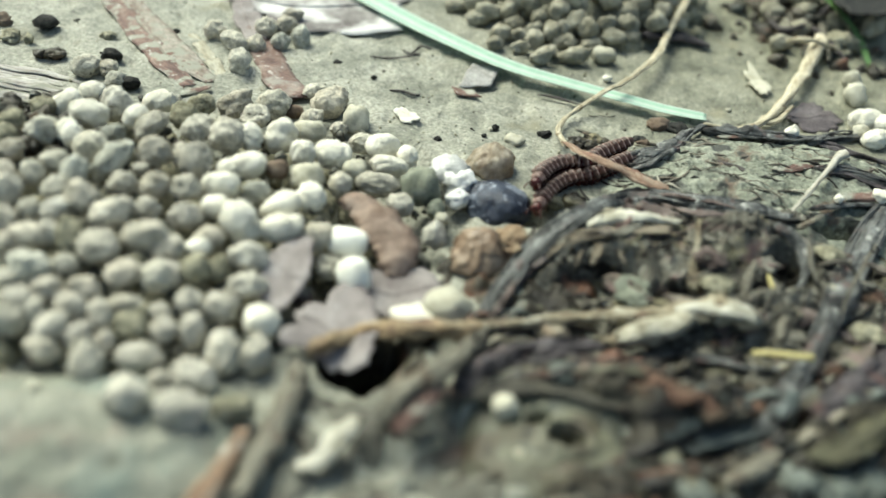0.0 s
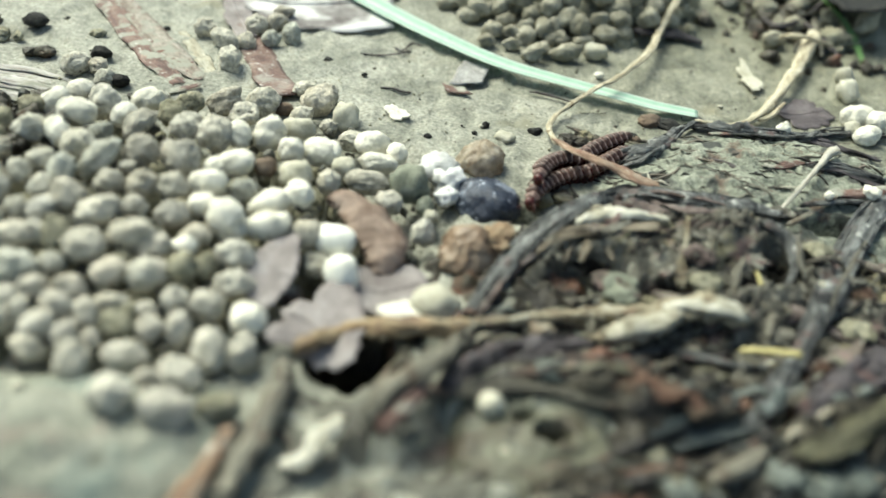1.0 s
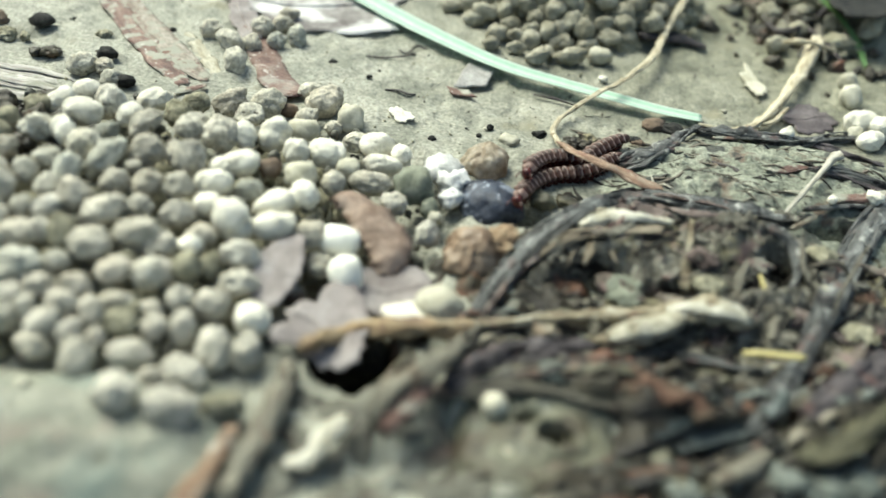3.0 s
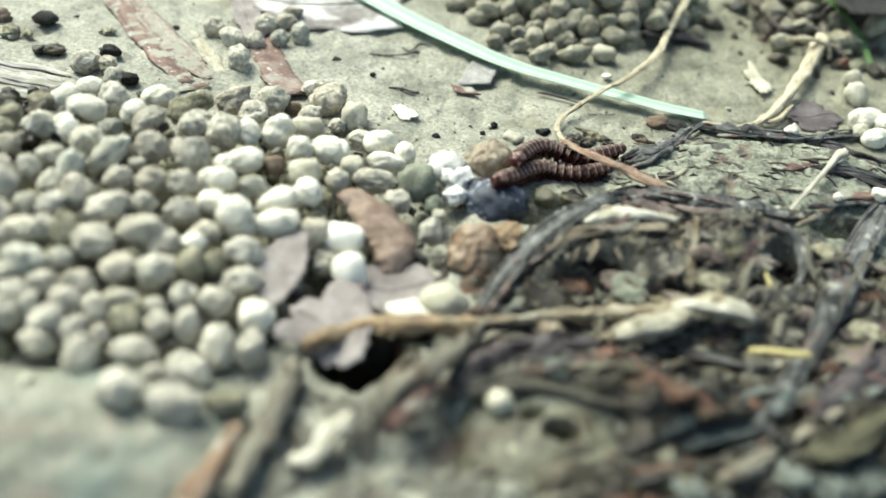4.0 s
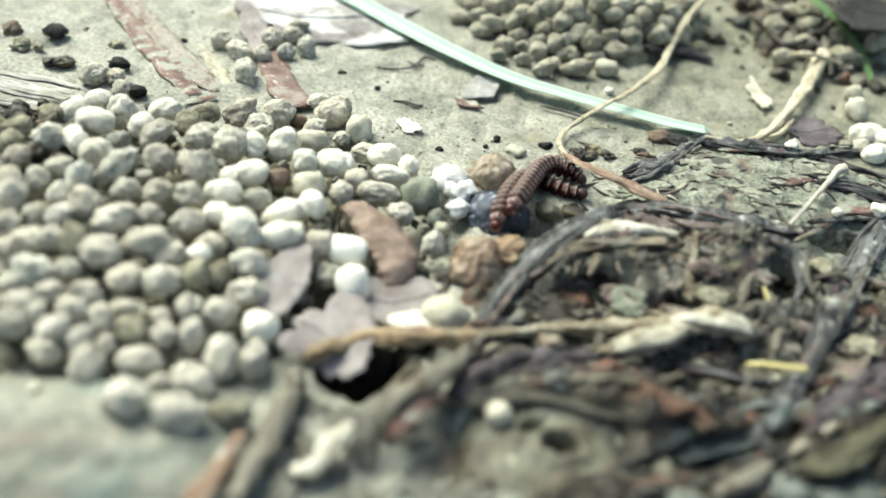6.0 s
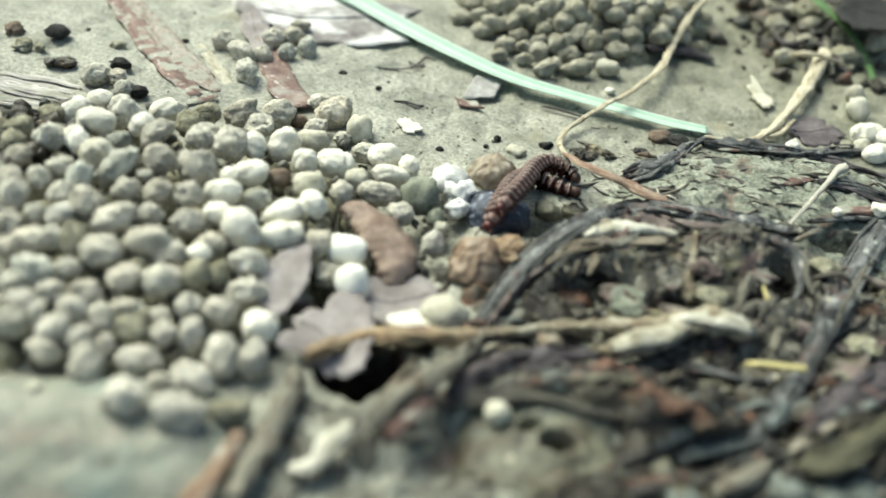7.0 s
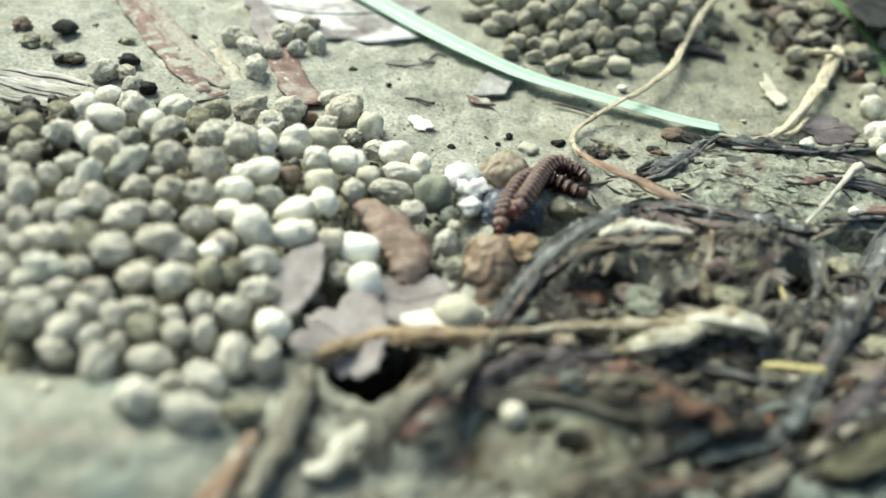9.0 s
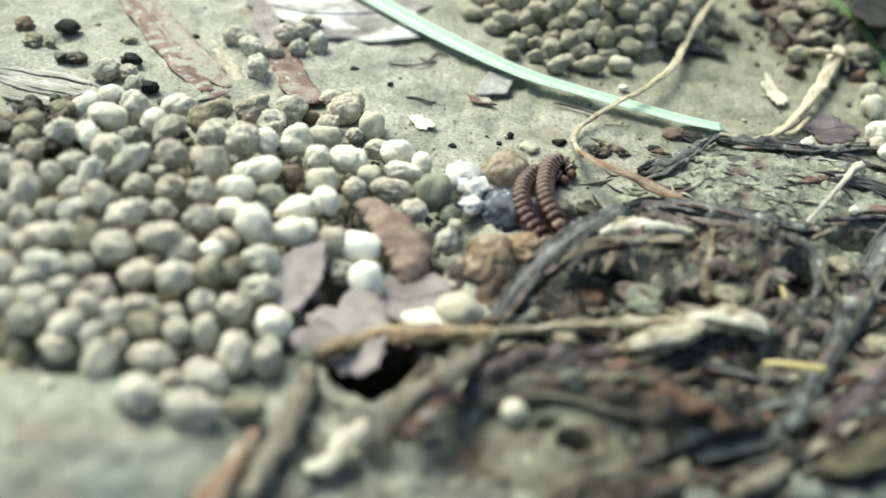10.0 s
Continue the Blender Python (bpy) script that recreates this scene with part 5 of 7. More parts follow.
def place_strips():
    strip('grass_blade', 'pale green grass blade with a cut tip lying over the mud', 'grass blade', GRASS, [(-21.3, 168.6, 0.93, 3.98), (-15.9, 164.5, 0.97, 4.08), (-7.4, 157.3, 1.06, 4.10), (0.4, 151.6, 1.10, 3.80), (9.4, 146.1, 1.06, 3.36), (17.9, 143.4, 0.97, 2.98), (26.3, 141.3, 0.84, 2.71), (32.8, 139.8, 0.70, 2.61), (38.6, 139.2, 0.61, 2.28)], thick=0.12, fold=0.25, rough=0.02, midrib=0.12)
    strip('grass_blade', 'thin dark green grass blade standing among dirt', 'grass blade', GRASS_DARK, [(58.9, 179.2, 7.7, 2.34), (62.0, 175.6, 6.5, 2.12), (65.9, 172.7, 4.3, 1.63), (68.5, 169.7, 2.0, 1.43), (69.1, 163.6, 0.5, 0.93)], thick=0.15, fold=0.25, rough=0.02)
    strip('root_strand', 'thin pale root strand widening into a brown bark strip', 'root', ROOT_PALE, [(41.6, 175.4, 6.2, 0.97), (37.5, 167.1, 5.2, 1.21), (35.3, 162.1, 2.7, 1.37), (32.3, 153.0, 2.4, 1.14), (27.8, 144.9, 2.6, 0.84), (24.5, 140.2, 2.8, 0.81), (20.2, 136.2, 1.6, 0.72), (17.4, 131.9, 1.0, 0.70), (17.0, 128.8, 1.0, 0.77), (17.8, 123.2, 2.6, 0.96)], thick=0.5, rough=0.45)
    strip('bark_strip', 'reddish brown peeled bark strip with a pale edge', 'bark strip', BARK_TAN, [(17.3, 124.8, 2.4, 0.97), (19.3, 119.8, 4.2, 1.36), (21.9, 117.4, 4.8, 1.75), (24.9, 117.1, 3.9, 2.11), (28.7, 116.8, 2.8, 2.40), (31.6, 117.5, 1.6, 2.14)], thick=0.25, rough=0.3)
    strip('root_strand', 'pale tan frayed root bending up from the grass tip', 'root', ROOT_PALE, [(37.9, 137.2, 0.8, 0.56), (41.5, 136.9, 0.8, 0.73), (44.9, 138.0, 0.9, 0.97), (48.2, 141.4, 1.2, 1.32), (52.4, 148.5, 1.6, 1.63), (55.8, 155.0, 2.0, 1.77), (59.1, 162.3, 2.2, 2.39), (61.7, 168.9, 2.4, 2.09)], thick=0.6, rough=0.3)
    strip('root_hair', 'frayed thin side root on the pale root', 'root', ROOT_PALE, [(46.6, 140.5, 0.8, 0.74), (47.8, 139.7, 0.9, 0.74), (49.3, 140.6, 1.2, 0.66), (52.1, 144.6, 1.4, 0.59)], thick=0.7, rough=0.3)
    strip('root_hair', 'thin pale root fibre arching over the dirt', 'root', ROOT_PALE, [(54.4, 163.4, 3.0, 0.92), (56.2, 162.3, 4.0, 1.28), (59.0, 163.8, 3.5, 0.74), (63.6, 164.1, 2.5, 0.65)], thick=0.8, rough=0.3)
    strip('white_sprig', 'short white plant sprig with a blunt end', 'sprig', WHITE_STEM, [(43.9, 112.4, 3.8, 0.48), (46.2, 115.4, 4.8, 0.55), (49.1, 119.6, 5.3, 0.64), (51.9, 124.1, 5.1, 0.95), (54.6, 128.3, 4.4, 1.35)], thick=0.8, rough=0.35)
    strip('dark_root', 'dark fibrous rotten root arching over the bark', 'root', ROOT_DARK, [(7.7, 87.8, 1.2, 1.66), (9.2, 92.3, 1.7, 2.1), (11.4, 97.0, 2.1, 2.56), (14.4, 101.0, 4.0, 2.91), (18.0, 104.4, 5.6, 2.75), (24.0, 114.9, 1.3, 3.37), (28.6, 114.6, 2.6, 3.48), (33.8, 113.3, 3.5, 3.29), (39.1, 112.5, 3.8, 2.86), (44.5, 112.1, 3.7, 2.04)], thick=0.55, rough=0.4, strands=11, tight=0.9)
    strip('dark_root', 'flattened grey-black fibrous root', 'root', ROOT_DARK, [(60.6, 120.4, 3.7, 3.15), (55.4, 113.7, 4.0, 3.29), (51.2, 106.8, 2.9, 3.42), (46.0, 97.1, 4.8, 3.03), (43.2, 91.9, 4.1, 2.22), (41.4, 88.4, 3.2, 1.94), (38.4, 83.8, 3.4, 2.30), (35.0, 78.9, 4.0, 2.51), (32.8, 77.7, 1.0, 1.80), (29.2, 74.1, 1.6, 0.92)], thick=0.4, rough=0.3, strands=12, tight=0.6)
    strip('bark_fibre', 'long charred bark fibre lying on grey mud', 'bark fibre', ROOT_DARK, [(25.7, 123.6, 0.6, 2.53), (28.2, 124.8, 1.5, 3.14), (31.4, 127.6, 1.9, 2.88), (35.5, 134.0, 0.8, 1.43), (39.1, 138.2, 0.6, 0.73)], thick=0.4, rough=0.8, strands=9)
    strip('bark_fibre', 'long charred bark fibre lying on grey mud', 'bark fibre', ROOT_DARK, [(37.4, 136.0, 0.5, 1.28), (42.2, 136.2, 0.8, 2.41), (47.8, 136.0, 0.9, 2.88), (53.8, 137.1, 0.6, 1.94), (59.2, 139.5, 0.6, 1.80), (66.0, 140.3, 0.6, 2.14)], thick=0.4, rough=0.8, strands=9)
    strip('tan_twig', 'tan broken twig end with a pale tip', 'twig', TWIG_TAN, [(-8.1, 81.5, 2.4, 1.41), (-6.2, 82.7, 2.7, 1.86), (-3.3, 85.5, 1.7, 2.14), (1.2, 85.1, 3.5, 2.11), (5.1, 86.2, 3.1, 2.02), (8.5, 87.5, 2.4, 1.71)], thick=0.7, rough=0.5)
    strip('pale_root', 'pale rotting root with white fluffy patches', 'root', ROOT_FLUFF, [(8.4, 87.7, 2.6, 1.14), (13.0, 89.2, 2.7, 1.15), (18.3, 91.0, 2.5, 1.41), (23.7, 92.3, 2.6, 1.77), (28.7, 92.2, 3.9, 2.46), (32.7, 92.6, 4.7, 3.16), (36.8, 92.1, 4.4, 2.10)], thick=0.6, rough=0.5)
    strip('pale_root', 'pale olive rotting root lying in the litter', 'root', ROOT_FLUFF, [(20.9, 87.9, 2.3, 1.60), (23.5, 89.1, 2.6, 2.54), (26.5, 90.4, 2.8, 2.44), (29.7, 91.4, 3.1, 1.52)], thick=0.6, rough=0.45)
    strip('white_root', 'white peeled root stub', 'root', MOULD, [(18.6, 102.6, 5.3, 1.0), (20.4, 103.2, 6.1, 1.71), (22.5, 103.7, 6.8, 1.99), (24.7, 103.9, 7.0, 1.56), (26.9, 103.7, 6.9, 1.06), (29.2, 104.1, 6.8, 0.71)], thick=0.6, rough=0.4)
    strip('bark_edge', 'brown curled bark edge with ragged fibres', 'bark', BARK_BROWN, [(12.9, 98.4, 2.0, 1.00), (15.1, 99.7, 3.6, 1.62), (17.4, 100.8, 4.9, 1.87), (19.8, 101.6, 5.7, 1.62), (23.4, 101.9, 6.3, 1.24), (27.8, 102.7, 6.9, 1.12)], thick=0.3, rough=0.5, strands=3)
    strip('root_hair', 'pale thin root hanging down the rotten bark', 'root', ROOT_FLUFF, [(31.4, 105.1, 6.9, 0.64), (30.8, 101.7, 6.6, 0.68), (30.4, 99.4, 6.0, 0.61), (30.2, 97.8, 5.2, 0.97), (30.4, 96.0, 4.1, 1.57)], thick=0.7, rough=0.55)
    strip('root_hair', 'pale yellow fibre hanging on the rotten bark', 'root', STRAW, [(38.2, 98.3, 5.6, 0.43), (38.7, 96.7, 5.0, 0.66), (39.1, 95.7, 4.3, 0.54)], thick=0.6, rough=0.3)
    strip('straw', 'short yellow straw with a cut end', 'straw', STRAW, [(35.2, 87.9, 3.6, 0.62), (36.4, 87.5, 4.2, 0.74), (38.2, 87.2, 4.6, 0.84), (40.9, 87.1, 4.8, 0.89)], thick=0.7, rough=0.1)
    strip('bent_root', 'greyish pale bent root in front of the hole', 'root', ROOT_GREY, [(9.1, 88.3, 2.5, 1.26), (7.4, 85.2, 2.8, 1.79), (5.4, 79.0, 6.0, 2.17), (3.1, 76.4, 5.8, 2.33), (1.3, 74.4, 5.3, 2.30), (0.2, 73.3, 3.6, 2.00)], thick=0.6, rough=0.35)
    strip('grey_twig', 'grey weathered twig leaning on the mud', 'twig', ROOT_GREY, [(-8.7, 80.1, 1.6, 1.62), (-8.5, 76.9, 1.6, 2.31), (-9.1, 72.6, 1.6, 2.32), (-10.0, 68.1, 1.9, 2.31), (-10.6, 63.9, 1.6, 2.32)], thick=0.7, rough=0.4)
    strip('orange_twig', 'orange-brown twig broken at its end', 'twig', TWIG_ORANGE, [(-11.6, 71.4, 2.1, 1.29), (-12.1, 68.7, 2.5, 1.64), (-12.9, 65.7, 2.4, 1.97), (-14.0, 62.8, 1.5, 2.20)], thick=0.7, rough=0.4)
    strip('white_scrap', 'white torn plant scrap on mud', 'scrap', MOULD, [(-6.8, 69.2, 1.0, 1.18), (-4.9, 69.5, 1.5, 1.67), (-3.6, 71.5, 2.3, 1.99), (-2.1, 73.3, 2.9, 1.41)], thick=0.5, rough=0.6)
    strip('bark_strip', 'reddish brown flat bark strip half sunk in mud', 'bark strip', BARK_RED, [(-55.6, 157.2, 0.20, 2.70), (-49.8, 149.3, 0.30, 3.39), (-43.7, 141.5, 0.30, 3.82), (-38.3, 135.0, 0.30, 3.68), (-33.3, 129.6, 0.20, 2.31)], thick=0.12, rough=0.22)
    strip('bark_strip', 'pale pinkish bark strip half sunk in mud', 'bark strip', BARK_PALE, [(-51.7, 156.0, 0.30, 2.69), (-42.7, 144.4, 0.40, 3.68), (-36.8, 137.4, 0.40, 3.92), (-31.0, 131.6, 0.30, 2.16)], thick=0.1, rough=0.15)
    strip('bark_strip', 'yellowish white flat bark strip', 'bark strip', BARK_YELLOW, [(-37.6, 144.9, 0.05, 1.18), (-33.7, 139.3, 0.15, 2.13), (-30.1, 133.4, 0.15, 2.06)], thick=0.15, rough=0.3)
    strip('bark_strip', 'dark red bark sliver', 'bark strip', BARK_RED, [(-34.0, 126.7, 0.5, 0.46), (-32.5, 128.0, 0.6, 1.00), (-30.5, 129.7, 0.6, 0.70)], thick=0.3, rough=0.3)
    strip('wood_fibre', 'grey weathered wood splinter flat in the mud', 'wood splinter', WOOD_GREY, [(-62.6, 127.7, -0.40, 3.40), (-54.5, 127.0, -0.40, 5.60), (-48.2, 126.0, -0.40, 4.60), (-42.0, 124.6, -0.30, 2.20)], thick=0.10, rough=0.35, strands=6, tight=0.22)
    strip('wood_fibre', 'grey weathered wood splinter flat in the mud', 'wood splinter', WOOD_GREY, [(-58.7, 122.4, -0.30, 1.20), (-52.9, 122.5, -0.30, 2.10), (-46.9, 121.5, -0.20, 1.10)], thick=0.2, rough=0.35, strands=3, tight=0.5)
    strip('crack_fibre', 'thin black rootlet on the mud', 'rootlet', WOOD_DARK, [(-11.4, 145.5, -0.05, 0.16), (-8.4, 145.3, 0.05, 0.33), (-6.0, 146.4, 0.05, 0.28), (-4.0, 148.1, 0.05, 0.28)], thick=0.8, rough=0.5)
    strip('crack_fibre', 'thin black rootlet on the mud', 'rootlet', WOOD_DARK, [(-6.5, 149.0, -0.05, 0.17), (-5.1, 147.8, 0.05, 0.28), (-3.8, 150.5, 0.05, 0.34), (-2.2, 150.3, -0.05, 0.23)], thick=0.8, rough=0.5)
    strip('crack_fibre', 'dark curved rootlet on the mud', 'rootlet', WOOD_DARK, [(-6.8, 136.1, 0.05, 0.26), (-5.1, 136.1, 0.15, 0.36), (-3.5, 135.6, 0.15, 0.36), (-2.5, 136.0, 0.05, 0.21)], thick=0.8, rough=0.4)
    strip('crack_fibre', 'thin dark rootlet on the mud', 'rootlet', WOOD_DARK, [(14.3, 140.7, -0.05, 0.21), (16.8, 140.4, 0.05, 0.43), (19.3, 139.5, 0.05, 0.32), (20.5, 139.3, -0.05, 0.21)], thick=0.8, rough=0.4)
    strip('dark_slab', 'smooth dark wood edge behind the heap', 'wood', WOOD_DARK, [(30.8, 161.2, 2.0, 2.74), (36.8, 163.7, 1.2, 3.16), (42.7, 163.7, 0.3, 1.12)], thick=0.4, rough=0.2)
    strip('black_bark', 'black bark strip on the litter', 'bark', ROOT_DARK, [(49.7, 123.8, 4.0, 1.03), (54.3, 124.3, 3.9, 1.62), (60.1, 123.2, 3.3, 1.76)], thick=0.4, rough=0.4, strands=3)
    strip('brown_bark', 'brown bark strip with white broken ends', 'bark', BARK_RED, [(50.9, 116.8, 4.4, 1.54), (54.8, 118.2, 4.3, 1.83), (60.0, 120.9, 3.7, 2.16)], thick=0.35, rough=0.3)
    strip('black_bark', 'black bark strip on the litter', 'bark', ROOT_DARK, [(47.0, 114.3, 4.0, 0.69), (52.3, 116.4, 4.1, 1.12), (58.6, 118.3, 3.5, 0.99)], thick=0.4, rough=0.4, strands=3)
    strip('brown_bark', 'thin red-brown bark sliver on grey mud', 'bark', BARK_RED, [(39.6, 134.5, 0.5, 0.64), (42.9, 135.4, 0.5, 0.80), (46.1, 137.0, 0.4, 0.48)], thick=0.3, rough=0.3)
    strip('brown_bark', 'red-brown bark chip on grey mud', 'bark', BARK_RED, [(43.9, 122.3, 3.9, 0.87), (46.6, 123.1, 4.0, 1.46), (50.1, 125.3, 3.6, 0.74)], thick=0.3, rough=0.4)
    strip('bark_root', 'purplish grey smooth root half buried', 'root', ROOT_MAUVE, [(52.0, 90.3, 3.4, 3.82), (47.4, 86.8, 3.4, 4.0), (42.4, 81.6, 5.0, 3.0), (39.4, 79.2, 4.6, 1.9)], thick=0.5, rough=0.5, strands=5, tight=0.6)
    strip('olive_root', 'olive-yellow fibrous root in the litter', 'root', OLIVE, [(47.7, 80.6, 5.7, 2.31), (44.4, 78.1, 5.6, 2.46), (41.0, 75.7, 4.9, 2.22), (37.8, 74.7, 4.1, 1.31)], thick=0.5, rough=0.4, strands=4)
    # mauve-brown root whose dark colour also stands for the pale root's shadow
    strip('dark_fibre', 'dark purple-brown root across the litter', 'root', ROOT_MAUVE, [(6.3, 77.4, 4.1, 1.55), (8.7, 81.4, 3.4, 2.69), (12.7, 85.2, 1.9, 3.14), (17.2, 87.0, 1.8, 2.51), (21.9, 88.1, 1.5, 1.73)], thick=0.6, rough=0.55, strands=4)
    # black strands laid in to paint the shade of a crevice
    strip('dark_fibre', 'black root lying across the litter', 'root', ROOT_DARK, [(22.0, 86.7, 1.1, 0.68), (26.7, 88.4, 1.3, 1.04), (31.1, 87.8, 1.8, 1.26), (35.6, 87.4, 2.0, 1.03), (39.6, 87.7, 2.2, 0.57)], thick=0.5, rough=0.4, strands=4, tight=1.5)
    strip('seed_hull', 'smooth brown curled seed hull among pellets', 'seed hull', SEED, [(-8.5, 103.6, 3.6, 1.92), (-6.8, 104.0, 3.6, 3.60), (-4.2, 102.1, 3.3, 4.83), (-2.2, 99.1, 2.3, 4.75), (-1.6, 96.4, 1.4, 3.45), (-1.8, 95.1, 0.8, 1.84)], thick=0.3, rough=0.4, fold=-0.3)
    strip('leaf_strip', 'reddish brown leaf strip pressed into mud', 'leaf', LEAF_RED, [(-34.6, 160.3, 0.05, 2.38), (-30.2, 150.9, 0.15, 3.14), (-25.3, 141.0, 0.15, 4.46), (-19.1, 130.0, 0.25, 4.65)], thick=0.12, rough=0.2)
    strip('root_hair', 'dark bent rootlet among the dirt', 'root', WOOD_DARK, [(60.5, 171.5, 2.5, 0.86), (62.6, 167.5, 2.2, 0.85), (64.6, 162.5, 1.4, 0.74)], thick=0.8, rough=0.3)
    strip('root_hair', 'dark bent rootlet among the dirt', 'root', WOOD_DARK, [(53.6, 172.6, 2.0, 0.87), (55.6, 168.7, 2.6, 0.95), (61.0, 173.7, 2.6, 0.87), (64.6, 177.5, 4.5, 0.78)], thick=0.8, rough=0.3)
    strip('root_hair', 'grey thin rootlet among the dirt', 'root', ROOT_GREY, [(62.5, 174.1, 2.6, 1.07), (62.1, 168.3, 2.2, 1.14), (61.7, 162.1, 1.2, 0.83)], thick=0.8, rough=0.3)
    strip('root_hair', 'fine pale fibre sticking out of the bark', 'root', ROOT_GREY, [(44.6, 110.0, 3.8, 0.60), (46.0, 110.8, 4.5, 0.67), (47.7, 112.3, 4.6, 0.54)], thick=0.8, rough=0.3)
    strip('root_hair', 'fine pale fibre sticking out of the bark', 'root', ROOT_GREY, [(44.1, 109.7, 3.5, 0.53), (43.3, 103.1, 6.6, 0.63), (43.2, 100.3, 6.0, 0.62), (43.8, 98.6, 5.1, 0.49)], thick=0.8, rough=0.3)
    strip('root_hair', 'dark fibre curving over the rotten bark', 'root', ROOT_DARK, [(37.7, 111.6, 3.3, 0.81), (40.3, 105.7, 6.8, 1.15), (42.6, 103.2, 6.3, 1.13), (42.5, 99.0, 5.3, 0.73), (40.3, 96.2, 4.1, 0.48)], thick=0.6, rough=0.6, strands=4, tight=2.0)
    strip('white_mould', 'white fluffy mould on the rotting root', 'mould', MOULD, [(27.9, 91.8, 4.4, 0.98), (30.4, 91.9, 5.1, 1.82), (33.5, 92.0, 5.5, 2.37), (36.2, 91.6, 5.1, 1.66)], thick=0.5, rough=0.35)
    strip('white_mould', 'white fluffy mould on the rotting root', 'mould', ROOT_MOULD, [(21.7, 88.0, 3.2, 1.40), (24.0, 88.9, 3.7, 2.30), (26.8, 89.9, 4.2, 2.20), (29.4, 91.0, 4.7, 1.50)], thick=0.5, rough=0.35)
    strip('root_hair', 'frayed grey fibre peeling off the dark root', 'root', ROOT_DARK, [(11.3, 93.4, 3.5, 0.42), (13.2, 97.8, 4.1, 0.49), (15.9, 100.7, 6.3, 0.49), (18.8, 102.8, 7.4, 0.37), (20.6, 104.1, 6.9, 0.25)], thick=0.7, rough=0.5)
    strip('root_hair', 'frayed mauve fibre peeling off the dark root', 'root', BARK_SCALE, [(8.5, 88.0, 2.3, 0.57), (10.2, 91.6, 2.9, 0.76), (12.4, 95.8, 3.3, 0.73), (14.5, 98.4, 3.9, 0.49)], thick=0.6, rough=0.5)
    strip('root_hair', 'frayed mauve fibre peeling off the dark root', 'root', BARK_SCALE, [(28.4, 114.3, 3.1, 0.42), (30.9, 113.4, 3.9, 0.62), (34.9, 112.7, 4.2, 0.61), (37.6, 112.3, 4.0, 0.34)], thick=0.6, rough=0.5)
    strip('root_hair', 'frayed grey fibre peeling off the dark root', 'root', ROOT_GREY, [(53.4, 108.7, 4.1, 0.33), (48.4, 100.1, 6.3, 0.43), (46.0, 95.9, 5.9, 0.36), (45.4, 94.0, 5.0, 0.24)], thick=0.6, rough=0.5)
    strip('root_hair', 'fine dark fibre across the rotten bark', 'root', COAL, [(25.3, 99.1, 5.3, 0.25), (26.8, 100.4, 6.1, 0.31), (28.7, 101.2, 6.5, 0.31), (30.4, 100.9, 6.3, 0.25)], thick=0.7, rough=0.4)
    strip('root_hair', 'fine olive fibre across the rotten bark', 'root', OLIVE, [(22.6, 99.2, 5.1, 0.37), (23.7, 100.3, 6.0, 0.49), (25.3, 102.1, 6.5, 0.37)], thick=0.7, rough=0.4)
    strip('root_hair', 'grey-brown fibre curling on the rotten bark', 'root', ROOT_GREY, [(36.9, 99.7, 6.1, 0.73), (36.0, 97.3, 5.5, 0.97), (35.7, 95.4, 4.4, 0.84), (37.2, 94.2, 3.3, 0.60)], thick=0.6, rough=0.5)
    strip('root_hair', 'pale grey peeling fibre over the litter', 'root', ROOT_GREY, [(41.1, 95.4, 4.2, 0.72), (39.3, 92.6, 4.0, 1.06), (38.7, 90.4, 3.5, 0.93)], thick=0.5, rough=0.5)
    strip('rotten_leaf', 'grey-olive rotten leaf folded in the mud', 'leaf', RIM_OLIVE, [(4.4, 76.6, 3.7, 1.12), (9.2, 78.0, 3.9, 1.47), (13.8, 78.8, 4.3, 1.59), (18.9, 78.3, 4.7, 1.58), (24.1, 77.4, 4.5, 1.46), (28.5, 76.9, 4.0, 1.01)], thick=0.35, rough=0.35, strands=3, tight=0.7)
    strip('wet_root', 'teal-grey wet root flattened into the mud', 'root', ROOT_TEAL, [(27.2, 74.9, 3.1, 1.21), (30.8, 77.0, 2.9, 1.86), (34.4, 78.6, 3.2, 1.99), (36.5, 79.5, 5.4, 1.35), (39.0, 84.3, 3.1, 0.88)], thick=0.4, rough=0.4, strands=6, tight=0.8)
    strip('wet_root', 'teal-grey wet root flattened into the mud', 'root', ROOT_TEAL, [(23.2, 74.3, 3.3, 1.01), (25.5, 75.8, 3.9, 1.42), (28.3, 77.1, 4.5, 1.12)], thick=0.4, rough=0.45, strands=4, tight=0.8)
    strip('bark_chip', 'reddish brown bark chip stuck on the root', 'bark', BARK_RED, [(4.9, 78.0, 5.9, 1.12), (3.5, 75.6, 5.3, 2.01), (2.1, 73.4, 4.7, 2.37), (1.2, 72.3, 3.4, 1.68)], thick=0.35, rough=0.45)
    strip('pale_root', 'pale grey stubby root on the dark mud', 'root', ROOT_GREY, [(30.2, 71.4, 3.2, 1.27), (32.2, 72.6, 3.4, 1.78), (34.3, 74.2, 3.6, 1.50), (35.4, 75.2, 4.0, 0.81)], thick=0.6, rough=0.35)
    strip('bark_shred', 'brown shred of bark hanging under the root', 'bark', BARK_BROWN, [(19.3, 102.3, 4.8, 0.94), (18.5, 99.9, 4.4, 0.80), (17.7, 98.3, 3.2, 0.49)], thick=0.25, rough=0.5)
    strip('bark_shred', 'brown shred of bark hanging under the root', 'bark', BARK_BROWN, [(20.6, 101.8, 5.1, 0.87), (20.1, 99.5, 4.8, 0.86), (19.7, 98.3, 3.8, 0.49)], thick=0.25, rough=0.5)
